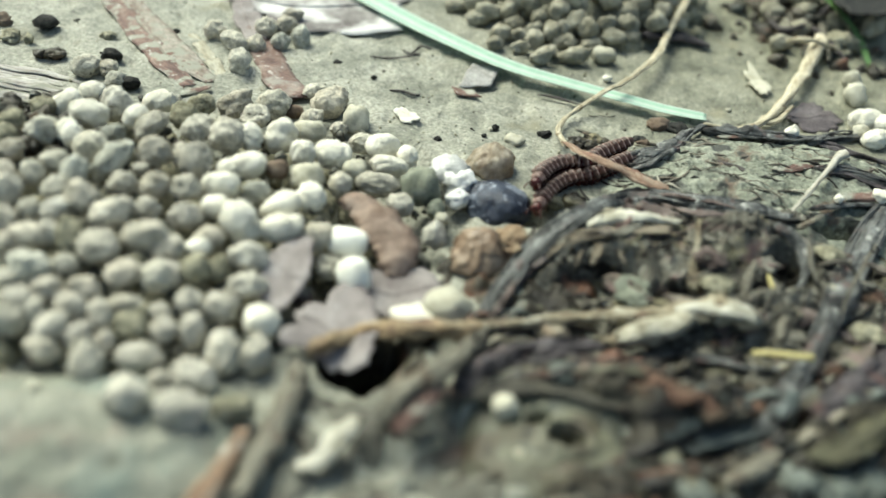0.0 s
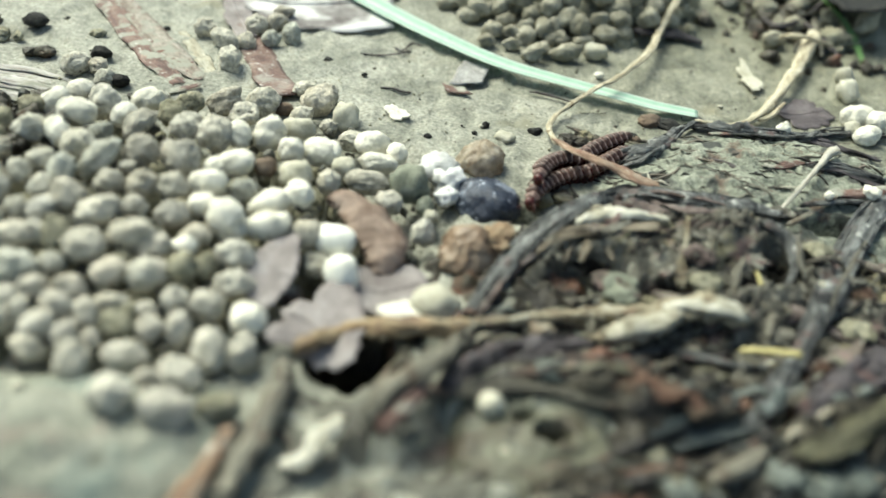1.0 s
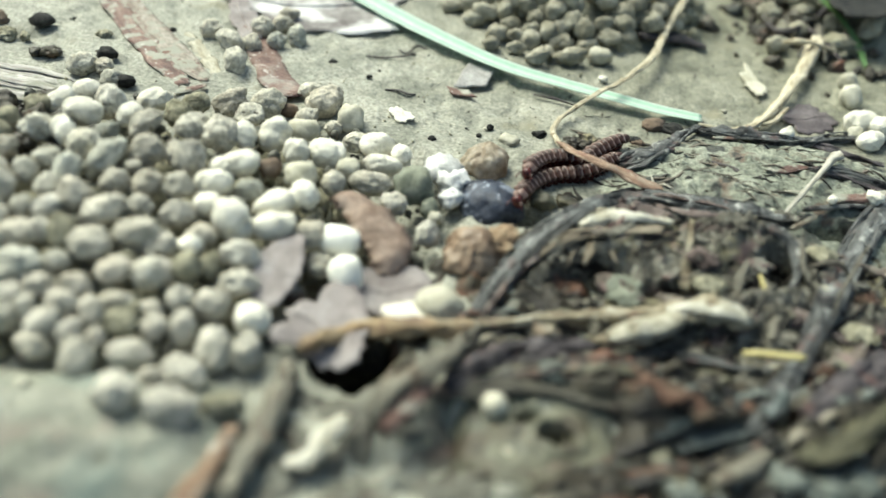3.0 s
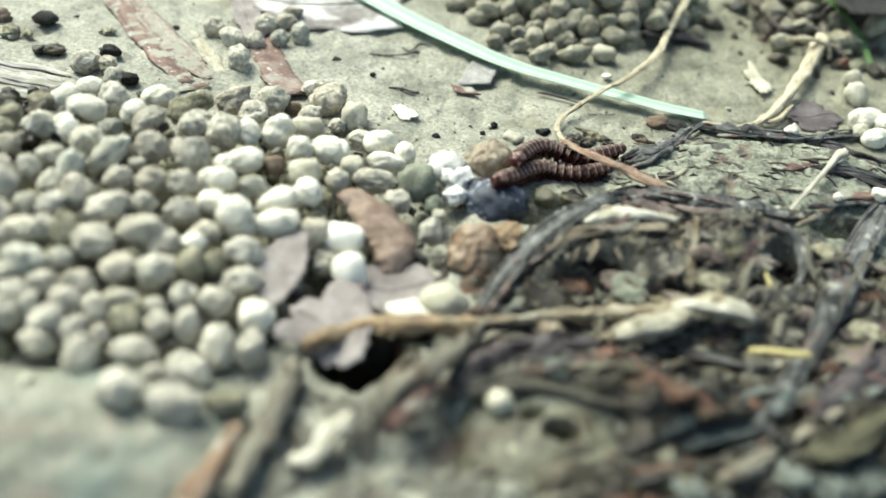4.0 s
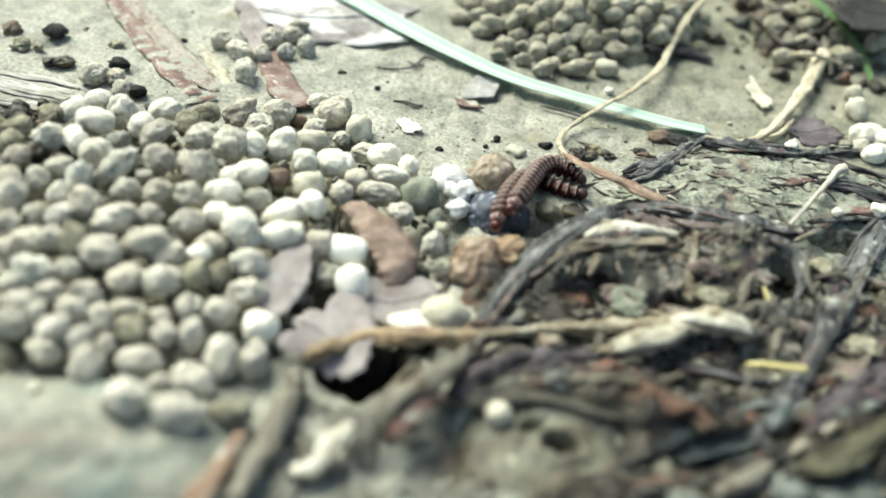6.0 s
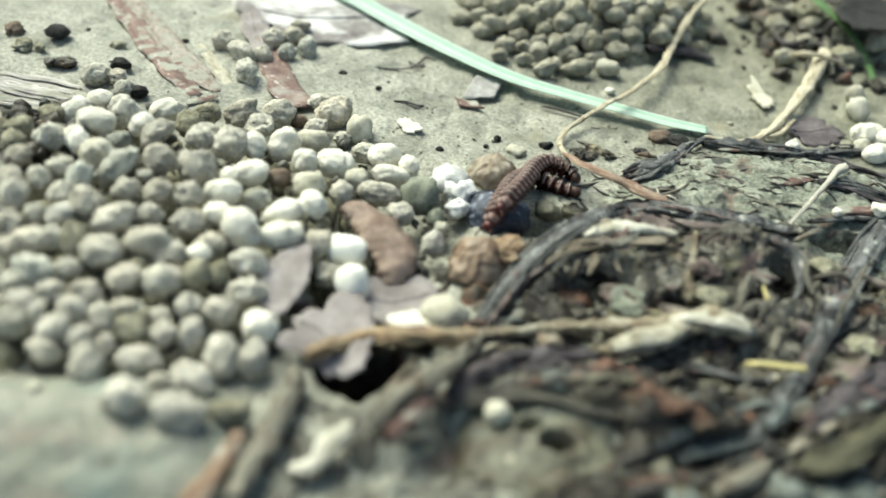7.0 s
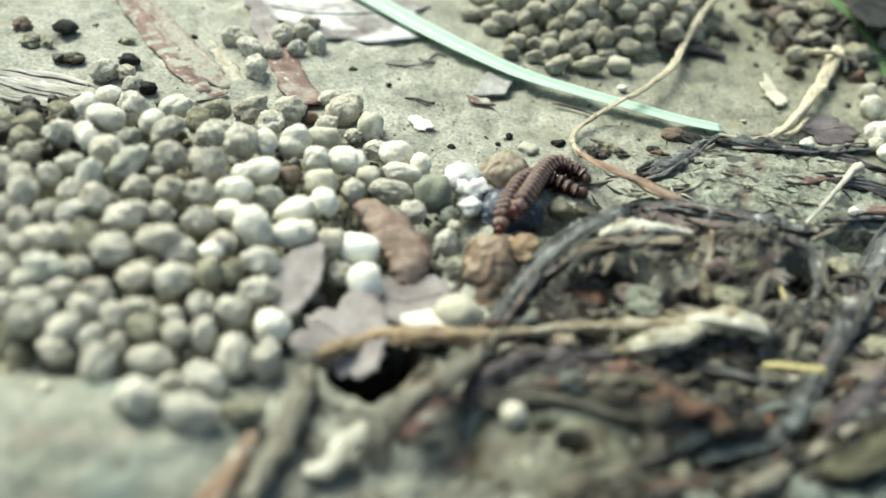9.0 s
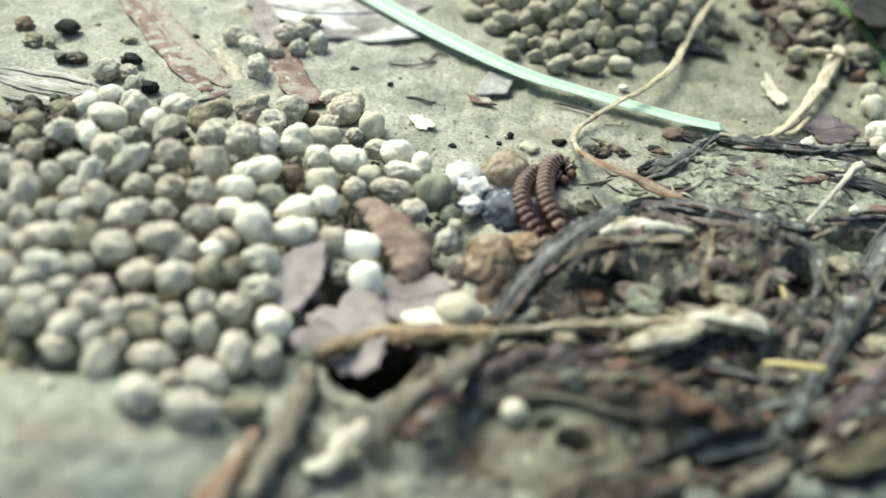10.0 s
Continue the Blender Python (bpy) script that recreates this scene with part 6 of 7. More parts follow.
    strip('bark_shred', 'brown shred of bark hanging under the root', 'bark', BARK_BROWN, [(21.9, 101.6, 5.4, 0.75), (22.4, 99.4, 5.1, 0.74), (23.2, 98.2, 4.5, 0.43)], thick=0.25, rough=0.5)
    strip('bark_shred', 'brown shred of bark hanging under the root', 'bark', BARK_BROWN, [(16.2, 100.8, 3.7, 0.75), (15.3, 99.1, 3.0, 0.81), (14.5, 97.7, 1.9, 0.49)], thick=0.25, rough=0.5)
    strip('bark_shred', 'brown shred of bark hanging under the root', 'bark', BARK_BROWN, [(17.7, 101.3, 4.2, 0.75), (16.8, 99.6, 3.8, 0.74), (16.0, 98.8, 2.9, 0.43)], thick=0.25, rough=0.5)
    strip('black_bark', 'black ragged crest of the rotten bark', 'bark', CREST, [(21.7, 113.5, 0.7, 0.83), (25.2, 115.8, 1.4, 1.12), (29.2, 115.9, 2.5, 1.26), (34.4, 114.0, 3.3, 0.96), (39.5, 112.2, 3.7, 0.95), (43.8, 111.7, 3.8, 1.08), (47.1, 113.0, 4.0, 0.54)], thick=0.45, rough=0.6, strands=5, tight=1.4)
    strip('bark_strip', 'mauve-brown bark sliver under the crest', 'bark strip', BARK_SCALE, [(28.8, 113.9, 2.2, 0.69), (30.2, 106.4, 6.8, 1.02), (33.7, 106.2, 7.0, 1.02), (37.6, 112.3, 3.4, 0.54)], thick=0.3, rough=0.4)
    # a crack in the bank, its shade put in as a dark strip
    strip('crack_fibre', 'dark rootlet in a crack of the mud bank', 'rootlet', WOOD_DARK, [(37.3, 124.3, 2.9, 0.29), (39.9, 122.5, 3.3, 0.73), (41.7, 120.9, 3.6, 0.72), (43.5, 120.7, 3.7, 0.29)], thick=0.6, rough=0.6)
    strip('bark_fibre', 'dark purple-brown bark fibre on the mud bank', 'bark fibre', ROOT_MAUVE, [(52.4, 137.3, 0.4, 0.81), (56.6, 136.1, 0.4, 1.28), (60.3, 134.8, 0.4, 1.27), (63.5, 133.5, 0.4, 0.94)], thick=0.35, rough=0.5, strands=4, tight=1.3)
    strip('bark_fibre', 'dark purple-brown bark fibre on the mud bank', 'bark fibre', ROOT_MAUVE, [(50.2, 123.6, 3.8, 0.73), (54.0, 123.8, 3.6, 1.32), (57.0, 122.6, 3.4, 1.16), (59.7, 122.4, 3.1, 0.87)], thick=0.35, rough=0.5, strands=4, tight=1.3)


def place_bits():
    flake('rust_bark', 'rust-red rotten bark slab in the litter', 'bark', RUST, 21.7, 79.8, 5.8, 4.5, 3.0, -8, thick=0.5, jag=0.45, curl=0.35, lean=6)
    flake('rust_bark', 'rust-red rotten bark slab in the litter', 'bark', RUST, 25.2, 79.1, 5.8, 5.0, 3.3, -22, thick=0.5, jag=0.45, curl=0.35, lean=6)
    flake('rust_bark', 'rust-red rotten bark slab in the litter', 'bark', RUST, 28.6, 78.1, 5.3, 3.7, 2.4, -25, thick=0.5, jag=0.45, curl=0.35, lean=6)
    lump('mud_lump', 'pale teal-grey mud lump in the wet litter', 'mud lump', TEAL_MUD, 37.0, 73.1, 3.1, 3.28, 2.68, 10, rough=0.4, flat=0.6, fine=4)
    lump('mud_lump', 'pale teal-grey mud lump in the wet litter', 'mud lump', TEAL_MUD, 40.2, 72.8, 2.8, 4.17, 2.78, -8, rough=0.45, flat=0.5, fine=4)
    lump('mud_lump', 'pale teal-grey mud lump in the wet litter', 'mud lump', TEAL_MUD, 43.5, 73.8, 2.8, 3.71, 3.01, 20, rough=0.45, flat=0.5, fine=4)
    lump('mud_lump', 'pale grey mud lump in the wet litter', 'mud lump', TEAL_MUD, 27.5, 70.1, 3.1, 3.00, 2.13, 15, rough=0.4, flat=0.5, fine=4)
    lump('mud_lump', 'olive mud lump in the wet litter', 'mud lump', RAGGED, 25.7, 73.8, 2.6, 2.51, 2.41, 5, rough=0.4, flat=0.6, fine=4)
    lump('mud_lump', 'pale green-grey mud lump beside the burrow', 'mud lump', TEAL_MUD, 16.1, 80.2, 5.1, 3.24, 1.78, 5, rough=0.4, flat=0.6, fine=4)
    flake('bark_flake', 'pale blue-grey flake leaning in the hollow', 'bark flake', MOSS, 23.6, 95.7, 3.5, 3.8, 2.6, 12, thick=0.3, jag=0.2, curl=0.3, lean=22, sides=0)
    lump('pebble', 'blue-black wet pebble with pale specks', 'pebble', PEBBLE, 9.4, 112.0, -0.0, 8.18, 6.79, -10, rough=0.16, flat=0.78, fine=4)
    lump('husk', 'brown papery seed husk on the mud', 'seed husk', HUSK, 8.1, 119.2, 1.3, 6.0, 5.6, 5, rough=0.22, flat=0.95, fine=5, folds=9)
    lump('husk', 'brown seed husk with an orange ragged rim', 'seed husk', HUSK_BROWN, 7.6, 100.0, 2.2, 6.9, 5.7, 5, rough=0.22, flat=0.9, fine=5, folds=13)
    lump('husk_shard', 'orange-brown ragged shard of a husk', 'seed husk', HUSK_RIM, 10.4, 101.4, 2.9, 4.4, 3.9, -7, rough=0.55, flat=0.55, fine=4)
    lump('husk', 'small pale round husk on the mud', 'seed husk', CREAM, 11.0, 126.7, 0.4, 2.59, 1.98, -1, rough=0.3, flat=0.7)
    lump('shell', 'white broken snail shell on the mud', 'shell', SHELL, 2.9, 116.0, 1.5, 4.7, 4.3, -14, rough=0.5, flat=0.7)
    lump('shell', 'white broken snail shell on the mud', 'shell', SHELL, 4.5, 113.9, 1.2, 3.7, 4.3, -38, rough=0.5, flat=0.7)
    lump('shell', 'white broken snail shell on the mud', 'shell', SHELL, 4.5, 111.1, 0.9, 2.6, 3.1, -38, rough=0.45, flat=0.7)
    lump('stone', 'cream rounded stone crumb on the leaf', 'stone crumb', CREAM, 4.8, 90.3, 2.3, 4.90, 3.85, 12, rough=0.28, flat=0.8)
    lump('stone', 'white flat stone crumb on the leaf', 'stone crumb', CHALK, 1.4, 88.7, 1.9, 4.62, 2.08, 8, rough=0.3, flat=0.6)
    lump('stone', 'pale round mud ball on the ridge', 'mud ball', CREAM, 10.7, 76.5, 3.6, 2.4, 2.3, 40, rough=0.2, flat=0.95, fine=4)
    lump('grain', 'tiny white grain on the mud', 'grain', CHALK, 17.6, 73.6, 2.6, 0.9, 0.8, 5, rough=0.2)
    lump('stone', 'olive mud lump under the bodies', 'mud lump', MOUND, 15.6, 113.7, 0.5, 3.21, 2.73, -14, rough=0.35, flat=0.8)
    lump('stone', 'olive mud lump under the bodies', 'mud lump', MUD_DARK, 18.6, 114.3, 0.3, 3.23, 1.83, -14, rough=0.7, flat=0.8)
    lump('coal', 'black charcoal crumb on the mud', 'charcoal', COAL, -57.8, 141.7, 0.6, 3.33, 2.16, -4, rough=0.5, flat=0.9, fine=2)
    lump('coal', 'dark soil crumb on the mud', 'soil crumb', MUD_DARK, -53.4, 133.5, 0.3, 2.86, 1.75, -4, rough=0.6)
    lump('coal', 'dark soil crumb on the mud', 'soil crumb', MUD_DARK, -55.3, 133.1, 0.2, 1.90, 1.43, 5, rough=0.6)
    lump('crumb', 'reddish soil crumb on the mud', 'soil crumb', BROWN, -63.8, 140.2, 0.4, 2.48, 2.31, 5, rough=0.6)
    lump('crumb', 'grey soil crumb on the mud', 'soil crumb', RAGGED, -60.8, 136.5, 0.3, 2.75, 1.78, 5, rough=0.6)
    lump('crumb', 'grey soil crumb on the mud', 'soil crumb', RAGGED, -58.4, 136.8, 0.2, 1.13, 1.46, 5, rough=0.6)
    lump('crumb', 'grey soil crumb on the mud', 'soil crumb', RAGGED, -48.4, 140.6, 0.2, 1.82, 1.49, 5, rough=0.6)
    lump('crumb', 'dark soil crumb on the mud', 'soil crumb', COAL, -40.0, 144.6, 0.1, 1.52, 1.02, -7, rough=0.6)
    lump('crumb', 'dark soil crumb on the mud', 'soil crumb', COAL, -54.3, 144.3, 0.1, 0.68, 0.51, 5, rough=0.4)
    lump('grain', 'black soil grain on the mud', 'soil grain', COAL, -15.3, 142.1, 0.1, 1.17, 0.67, 5, rough=0.5)
    lump('grain', 'black soil grain on the mud', 'soil grain', COAL, -9.5, 139.1, 0.1, 0.82, 0.57, 5, rough=0.5)
    lump('grain', 'black soil grain on the mud', 'soil grain', COAL, 0.9, 124.7, 0.2, 1.05, 0.98, 5, rough=0.5)
    lump('grain', 'black soil grain on the mud', 'soil grain', COAL, 8.4, 129.6, 0.2, 0.93, 1.08, 5, rough=0.5)
    lump('grain', 'black soil grain on the mud', 'soil grain', COAL, 7.0, 127.3, 0.1, 0.69, 0.69, 5, rough=0.5)
    lump('grain', 'black soil grain on the mud', 'soil grain', COAL, 15.3, 129.8, 0.1, 1.55, 0.93, -4, rough=0.8)
    lump('grain', 'black soil grain on the mud', 'soil grain', COAL, -11.9, 130.1, 0.1, 0.78, 0.62, 5, rough=0.5)
    lump('crumb', 'dark crumbs beside the root', 'soil crumb', MUD_DARK, 20.1, 128.7, -0.0, 3.08, 1.08, -1, rough=0.9, fine=4)
    lump('crumb', 'dark crumbs beside the root', 'soil crumb', ROTTEN, 22.1, 130.1, -0.0, 2.33, 1.24, 12, rough=0.9, fine=4)
    lump('crumb', 'dark crumb on the mud', 'soil crumb', COAL, 28.2, 131.5, 0.2, 1.88, 0.94, 35, rough=0.5)
    lump('crumb', 'brown soil crumb on the mud', 'soil crumb', BROWN, 28.8, 130.7, 0.2, 1.71, 0.93, 5, rough=0.5)
    lump('crumb', 'brown soil crumb on the mud', 'soil crumb', BROWN, 31.4, 136.2, 0.2, 3.22, 1.77, 12, rough=0.5)
    lump('crumb', 'dark soil crumb under the grass', 'soil crumb', COAL, 34.2, 136.1, 0.2, 3.22, 1.29, -1, rough=0.5)
    lump('crumb', 'small white crumb on the mud', 'crumb', CHALK, 50.5, 137.5, 0.8, 1.94, 2.75, -56, rough=0.4)
    lump('crumb', 'small white crumb on the mud', 'crumb', CHALK, 24.8, 147.6, 0.4, 1.54, 1.03, 5, rough=0.3)
    lump('crumb', 'small white crumb on the mud', 'crumb', CREAM, 42.6, 143.2, 0.2, 0.84, 0.67, 5, rough=0.3)
    lump('crumb', 'orange-brown crumb in the litter', 'bark crumb', RUST, 44.8, 88.1, 2.6, 2.86, 1.71, 12, rough=0.5, flat=0.5, fine=4)
    lump('crumb', 'pale brown bark crumb in the litter', 'bark crumb', ROOT_FLUFF, 15.5, 88.7, 1.8, 2.89, 2.31, 5, rough=0.6)
    lump('crumb', 'cream crumb on the grey mud', 'crumb', CREAM, 12.2, 72.3, 2.2, 1.80, 1.30, 5, rough=0.4)
    lump('crumb', 'cream crumb on the grey mud', 'crumb', CREAM, -30.6, 72.4, 2.7, 1.20, 1.20, 5, rough=0.4)
    lump('crumb', 'cream crumb on the grey mud', 'crumb', CREAM, 7.8, 129.3, 0.1, 0.62, 0.46, 5, rough=0.3)
    lump('crumb', 'white broken end of a bark strip', 'crumb', CHALK, 50.5, 116.0, 4.9, 1.11, 1.25, 5, rough=0.3)
    lump('crumb', 'white broken end of a bark strip', 'crumb', CHALK, 56.4, 118.0, 4.8, 2.11, 1.83, 5, rough=0.4)
    lump('crumb', 'cream crumb in the litter', 'crumb', CREAM, 45.4, 98.5, 4.6, 1.10, 1.22, 5, rough=0.4)
    flake('leaf', 'mauve-grey dead leaf scrap under pellets', 'leaf', LEAF, -12.4, 91.1, 3.3, 4.99, 10.61, -6, thick=0.3, jag=0.22, curl=0.2, lean=10, vein=True)
    flake('leaf', 'mauve-grey dead leaf with a torn edge', 'leaf', LEAF, -6.3, 85.2, 1.7, 8.63, 10.31, -10, thick=0.3, jag=0.42, curl=0.3, lean=8, vein=True)
    flake('leaf', 'mauve-grey dead leaf scrap under pellets', 'leaf', LEAF, -1.1, 93.1, 0.8, 10.29, 8.14, 12, thick=0.25, jag=0.15, curl=0.2, vein=True)
    flake('leaf', 'greyish leaf skeleton with white mould', 'leaf', LEAF_MOULD, -19.7, 160.0, 0.2, 29.10, 18.91, 9, thick=0.2, jag=0.3, curl=0.05, vein=True)
    flake('leaf', 'grey leaf scrap pressed into mud', 'leaf', LEAF, -30.3, 150.4, 0.3, 16.30, 4.71, -67, thick=0.2, jag=0.25, curl=0.1, vein=True)
    flake('bark_flake', 'pale grey bark flake with a brown edge', 'bark flake', FLAKE, 5.8, 143.7, 0.15, 4.84, 9.6, -24, thick=0.3, jag=0.12, curl=0.1, sides=4)
    flake('bark_flake', 'brown bark splinter beside a flake', 'bark flake', BARK_RED, 3.8, 137.9, 0.15, 4.30, 2.0, -12, thick=0.35, jag=0.15, sides=4)
    flake('bark_flake', 'white flake with a toothed edge', 'flake', CHALK, -3.5, 129.0, 0.4, 3.96, 2.59, -48, thick=0.3, jag=0.35, curl=0.2)
    flake('star_scrap', 'cream star-shaped plant scrap', 'plant scrap', CREAM, 48.5, 152.7, 0.5, 8.76, 2.98, -84, thick=0.3, jag=0.45, curl=0.1)
    flake('leaf', 'dark mauve leaf behind the root', 'leaf', LEAF_DARK, 55.0, 144.6, 0.0, 9.0, 7.5, 15, thick=0.2, jag=0.4, curl=0.1, vein=True)
    flake('leaf', 'dark blue-grey leaf edge at the heap', 'leaf', COAL, 70.2, 177.4, 6.5, 11.36, 16.27, -35, thick=0.3, jag=0.2, curl=0.2, vein=True)
    lump('soil_clump', 'dark crumbly soil clump among rootlets', 'soil clump', MUD_DARK, 56.6, 180.7, 1.3, 6.04, 4.63, 5, rough=0.9, fine=4)
    lump('soil_clump', 'dark crumbly soil clump among rootlets', 'soil clump', MUD_DARK, 60.8, 175.6, 1.4, 6.88, 3.93, 5, rough=0.9, fine=4)
    lump('soil_clump', 'dark crumbly soil clump among rootlets', 'soil clump', RAGGED, 65.4, 169.0, 0.8, 5.73, 3.82, 5, rough=0.9, fine=4)
    lump('soil_clump', 'olive crumbly soil clump among rootlets', 'soil clump', RAGGED, 62.2, 180.9, 3.7, 6.00, 3.60, 5, rough=0.9, fine=4)
    lump('crumb', 'pale grey mud crumb in the litter', 'mud lump', MOSS, 24.0, 94.5, 3.3, 3.59, 2.04, 19, rough=0.45, flat=0.5, fine=4)
    lump('crumb', 'pale olive mud crumb in the litter', 'mud lump', RAGGED, 32.5, 96.2, 5.0, 3.60, 2.40, -1, rough=0.45, flat=0.5, fine=4)
    lump('crumb', 'pinkish bark crumb in the litter', 'bark crumb', BARK_SCALE, 31.9, 99.0, 6.2, 3.29, 2.19, 5, rough=0.45, flat=0.5, fine=4)
    lump('crumb', 'pinkish bark crumb in the litter', 'bark crumb', BARK_SCALE, 42.2, 94.2, 3.8, 2.62, 2.38, 5, rough=0.45, flat=0.5, fine=4)
    lump('crumb', 'pale olive mud crumb in the litter', 'mud lump', RAGGED, 46.1, 103.7, 5.4, 3.17, 2.15, -1, rough=0.45, flat=0.5, fine=4)
    lump('crumb', 'rust-brown bark crumb in the litter', 'bark crumb', RUST, 50.6, 99.1, 3.0, 2.73, 3.73, -1, rough=0.5, flat=0.5, fine=4)
    lump('crumb', 'pale olive mud crumb in the litter', 'mud lump', RAGGED, 48.6, 93.3, 3.5, 3.55, 2.01, -1, rough=0.45, flat=0.5, fine=4)
    lump('crumb', 'olive soil crumb beside the root', 'soil crumb', MUD_DARK, 23.6, 129.6, -0.0, 2.02, 0.93, -1, rough=0.9, fine=4)
    lump('crumb', 'dark soil crumb beside the root', 'soil crumb', ROTTEN, 18.9, 128.7, -0.0, 1.08, 0.62, -1, rough=0.9)
    lump('crumb', 'dark soil crumb on the mud', 'soil crumb', ROTTEN, 21.2, 131.6, -0.0, 0.94, 0.55, -1, rough=0.9)


# ---- the animals ----
RINGS = 20
WAYS = {"upper": {}, "lower": {}}
BODIES = {}


def ring_size(i):
    return 0.93 * (0.80 if i == 0 else 0.88 if i == 1 else 1.0 if i < 14 else 1 - 0.26 * ((i - 13) / 6) ** 3)


def hoop(profile, stations):
    """A tube of cross-sections: stations of x, width factor, height factor."""
    verts, faces, n = [], [], len(profile)
    for x, w, h in stations:
        verts += [(x * MM, y * w * MM, z * h * MM) for y, z in profile]
    for s in range(len(stations) - 1):
        for k in range(n):
            a, b = s * n + k, s * n + (k + 1) % n
            faces.append((a, b, b + n, a + n))
    faces.append(tuple(range(n))[::-1])
    faces.append(tuple(range((len(stations) - 1) * n, len(stations) * n)))
    return verts, faces


def body_profile(keel):
    """A rounded body with a low-domed back and side keels."""
    pts = []
    for k in range(28):
        a = 2 * math.pi * k / 28
        y, z = math.cos(a), math.sin(a)
        wide = 0.86 + keel * math.exp(-((z - 0.28) / 0.22) ** 2)
        pts.append((wide * y, (0.88 if z > 0 else 1.70) * math.copysign(abs(z) ** 0.85, z)))
    return pts


def millipede(name, label):
    thing = tagged(new(name), label, "millipede", "pair of millipedes")
    thing.empty_display_size = 0.002
    profile = body_profile(0.34)
    ring_me = mesh_of("ring", *hoop(profile, [(-0.66, 0.64, 0.70), (-0.42, 0.66, 0.72), (-0.25, 0.90, 0.91), (0.2, 0.98, 0.98), (0.34, 0.94, 0.94), (0.44, 0.66, 0.72), (0.6, 0.64, 0.70)]), CHITIN)
    back = [(y * 1.02, z * 1.03 + 0.02) for y, z in profile if z > 0.2]
    inner = [(y * 0.9, z * 0.86) for y, z in reversed(back)]
    plate_me = mesh_of("back_plate", *hoop(back + inner, [(-0.34, 0.76, 0.78), (-0.24, 0.93, 0.94), (-0.08, 1.05, 1.06), (0.12, 1.10, 1.11), (0.26, 1.09, 1.10), (0.34, 0.98, 1.0)]), PLATE)
    edges = [(0.06, 1.05, 1.05), (0.16, 1.10, 1.09), (0.28, 1.12, 1.11), (0.37, 1.09, 1.07), (0.41, 1.0, 1.0)]
    rims = []
    for sign in (1, -1):
        outer = [(y, z) for y, z in back if y * sign > 0.66]
        rims.append(mesh_of("pale_rim", *hoop(outer + [(y * 0.9, z * 0.9) for y, z in reversed(outer)], edges), RIM))
    low = [(y * 1.02, z * 1.03 + 0.02) for y, z in profile if z > -0.15]
    low += [(y * 0.9, z * 0.86) for y, z in reversed(low)]
    band_me = mesh_of("band", *hoop(low, [(0.15, 1.08, 1.09), (0.20, 1.14, 1.15), (0.31, 1.14, 1.15), (0.37, 1.07, 1.07), (0.39, 0.94, 0.94)]), BAND)
    collar_me = mesh_of("collar", *hoop([(y, z * 1.04) for y, z in back + inner], [(-0.55, 0.6, 0.66), (-0.42, 0.8, 0.84), (-0.15, 0.96, 0.98), (0.2, 1.02, 1.04), (0.40, 0.96, 0.98)]), RIM)
    tail_me = ball_mesh("tail", PLATE, 3, lambda c: Vector((c.x * 0.85, c.y * 0.92, c.z * 0.85)) * MM)
    leg_v, leg_f, _ = sweep([(0, 0.4, -0.8, 0.17), (0, 0.70, -0.90, 0.17), (0.08, 0.86, -1.08, 0.13), (0.12, 0.90, -1.36, 0.09)], 1.0, 0.05, 3.0, around=6, steps=3)
    left_me = mesh_of("leg", [v * MM for v in leg_v], leg_f, LIMB)
    right_me = mesh_of("leg", [Vector((v.x, -v.y, v.z)) * MM for v in leg_v], [f[::-1] for f in leg_f], LIMB)
    head_me = ball_mesh("head", CHITIN, 3, lambda c: Vector((c.x * 0.62, c.y * 0.95, c.z * 0.8)) * MM)
    horn_v, horn_f, _ = sweep([(-0.3, 0.3, 0.1, 0.22), (-0.9, 0.7, 0.4, 0.2), (-1.4, 1.1, 0.2, 0.22), (-1.8, 1.3, -0.3, 0.26)], 1.0, 0.05, 5.0, around=7, steps=4)
    horn_me = mesh_of("antenna", [v * MM for v in horn_v], horn_f, CHITIN)
    mirror_me = mesh_of("antenna", [Vector((v.x, -v.y, v.z)) * MM for v in horn_v], [f[::-1] for f in horn_f], CHITIN)
    rings = []
    for i in range(RINGS):
        last = i == RINGS - 1
        ring = part("head" if i == 0 else "tail" if last else "ring", head_me if i == 0 else tail_me if last else ring_me, thing)
        ring.scale = (0.98, ring_size(i), 1.22 * ring_size(i))
        if i == 0:
            part("antenna", horn_me, ring)
            part("antenna", mirror_me, ring)
        elif not last:
            if i == 1:
                part("collar", collar_me, ring, "pale pinkish collar behind the head")
                rings.append(ring)
                continue
            part("back_plate", plate_me, ring)
            part("band", band_me, ring, "pale hind edge of the back plate")
            for me in rims:
                part("rim", me, ring, "pale corner of the back plate")
            for me in (left_me, right_me):
                for dx in (-0.22, 0.26):
                    part("leg", me, ring).location = (dx * MM, 0, 0)
        rings.append(ring)
    BODIES[name] = thing, rings
    return thing


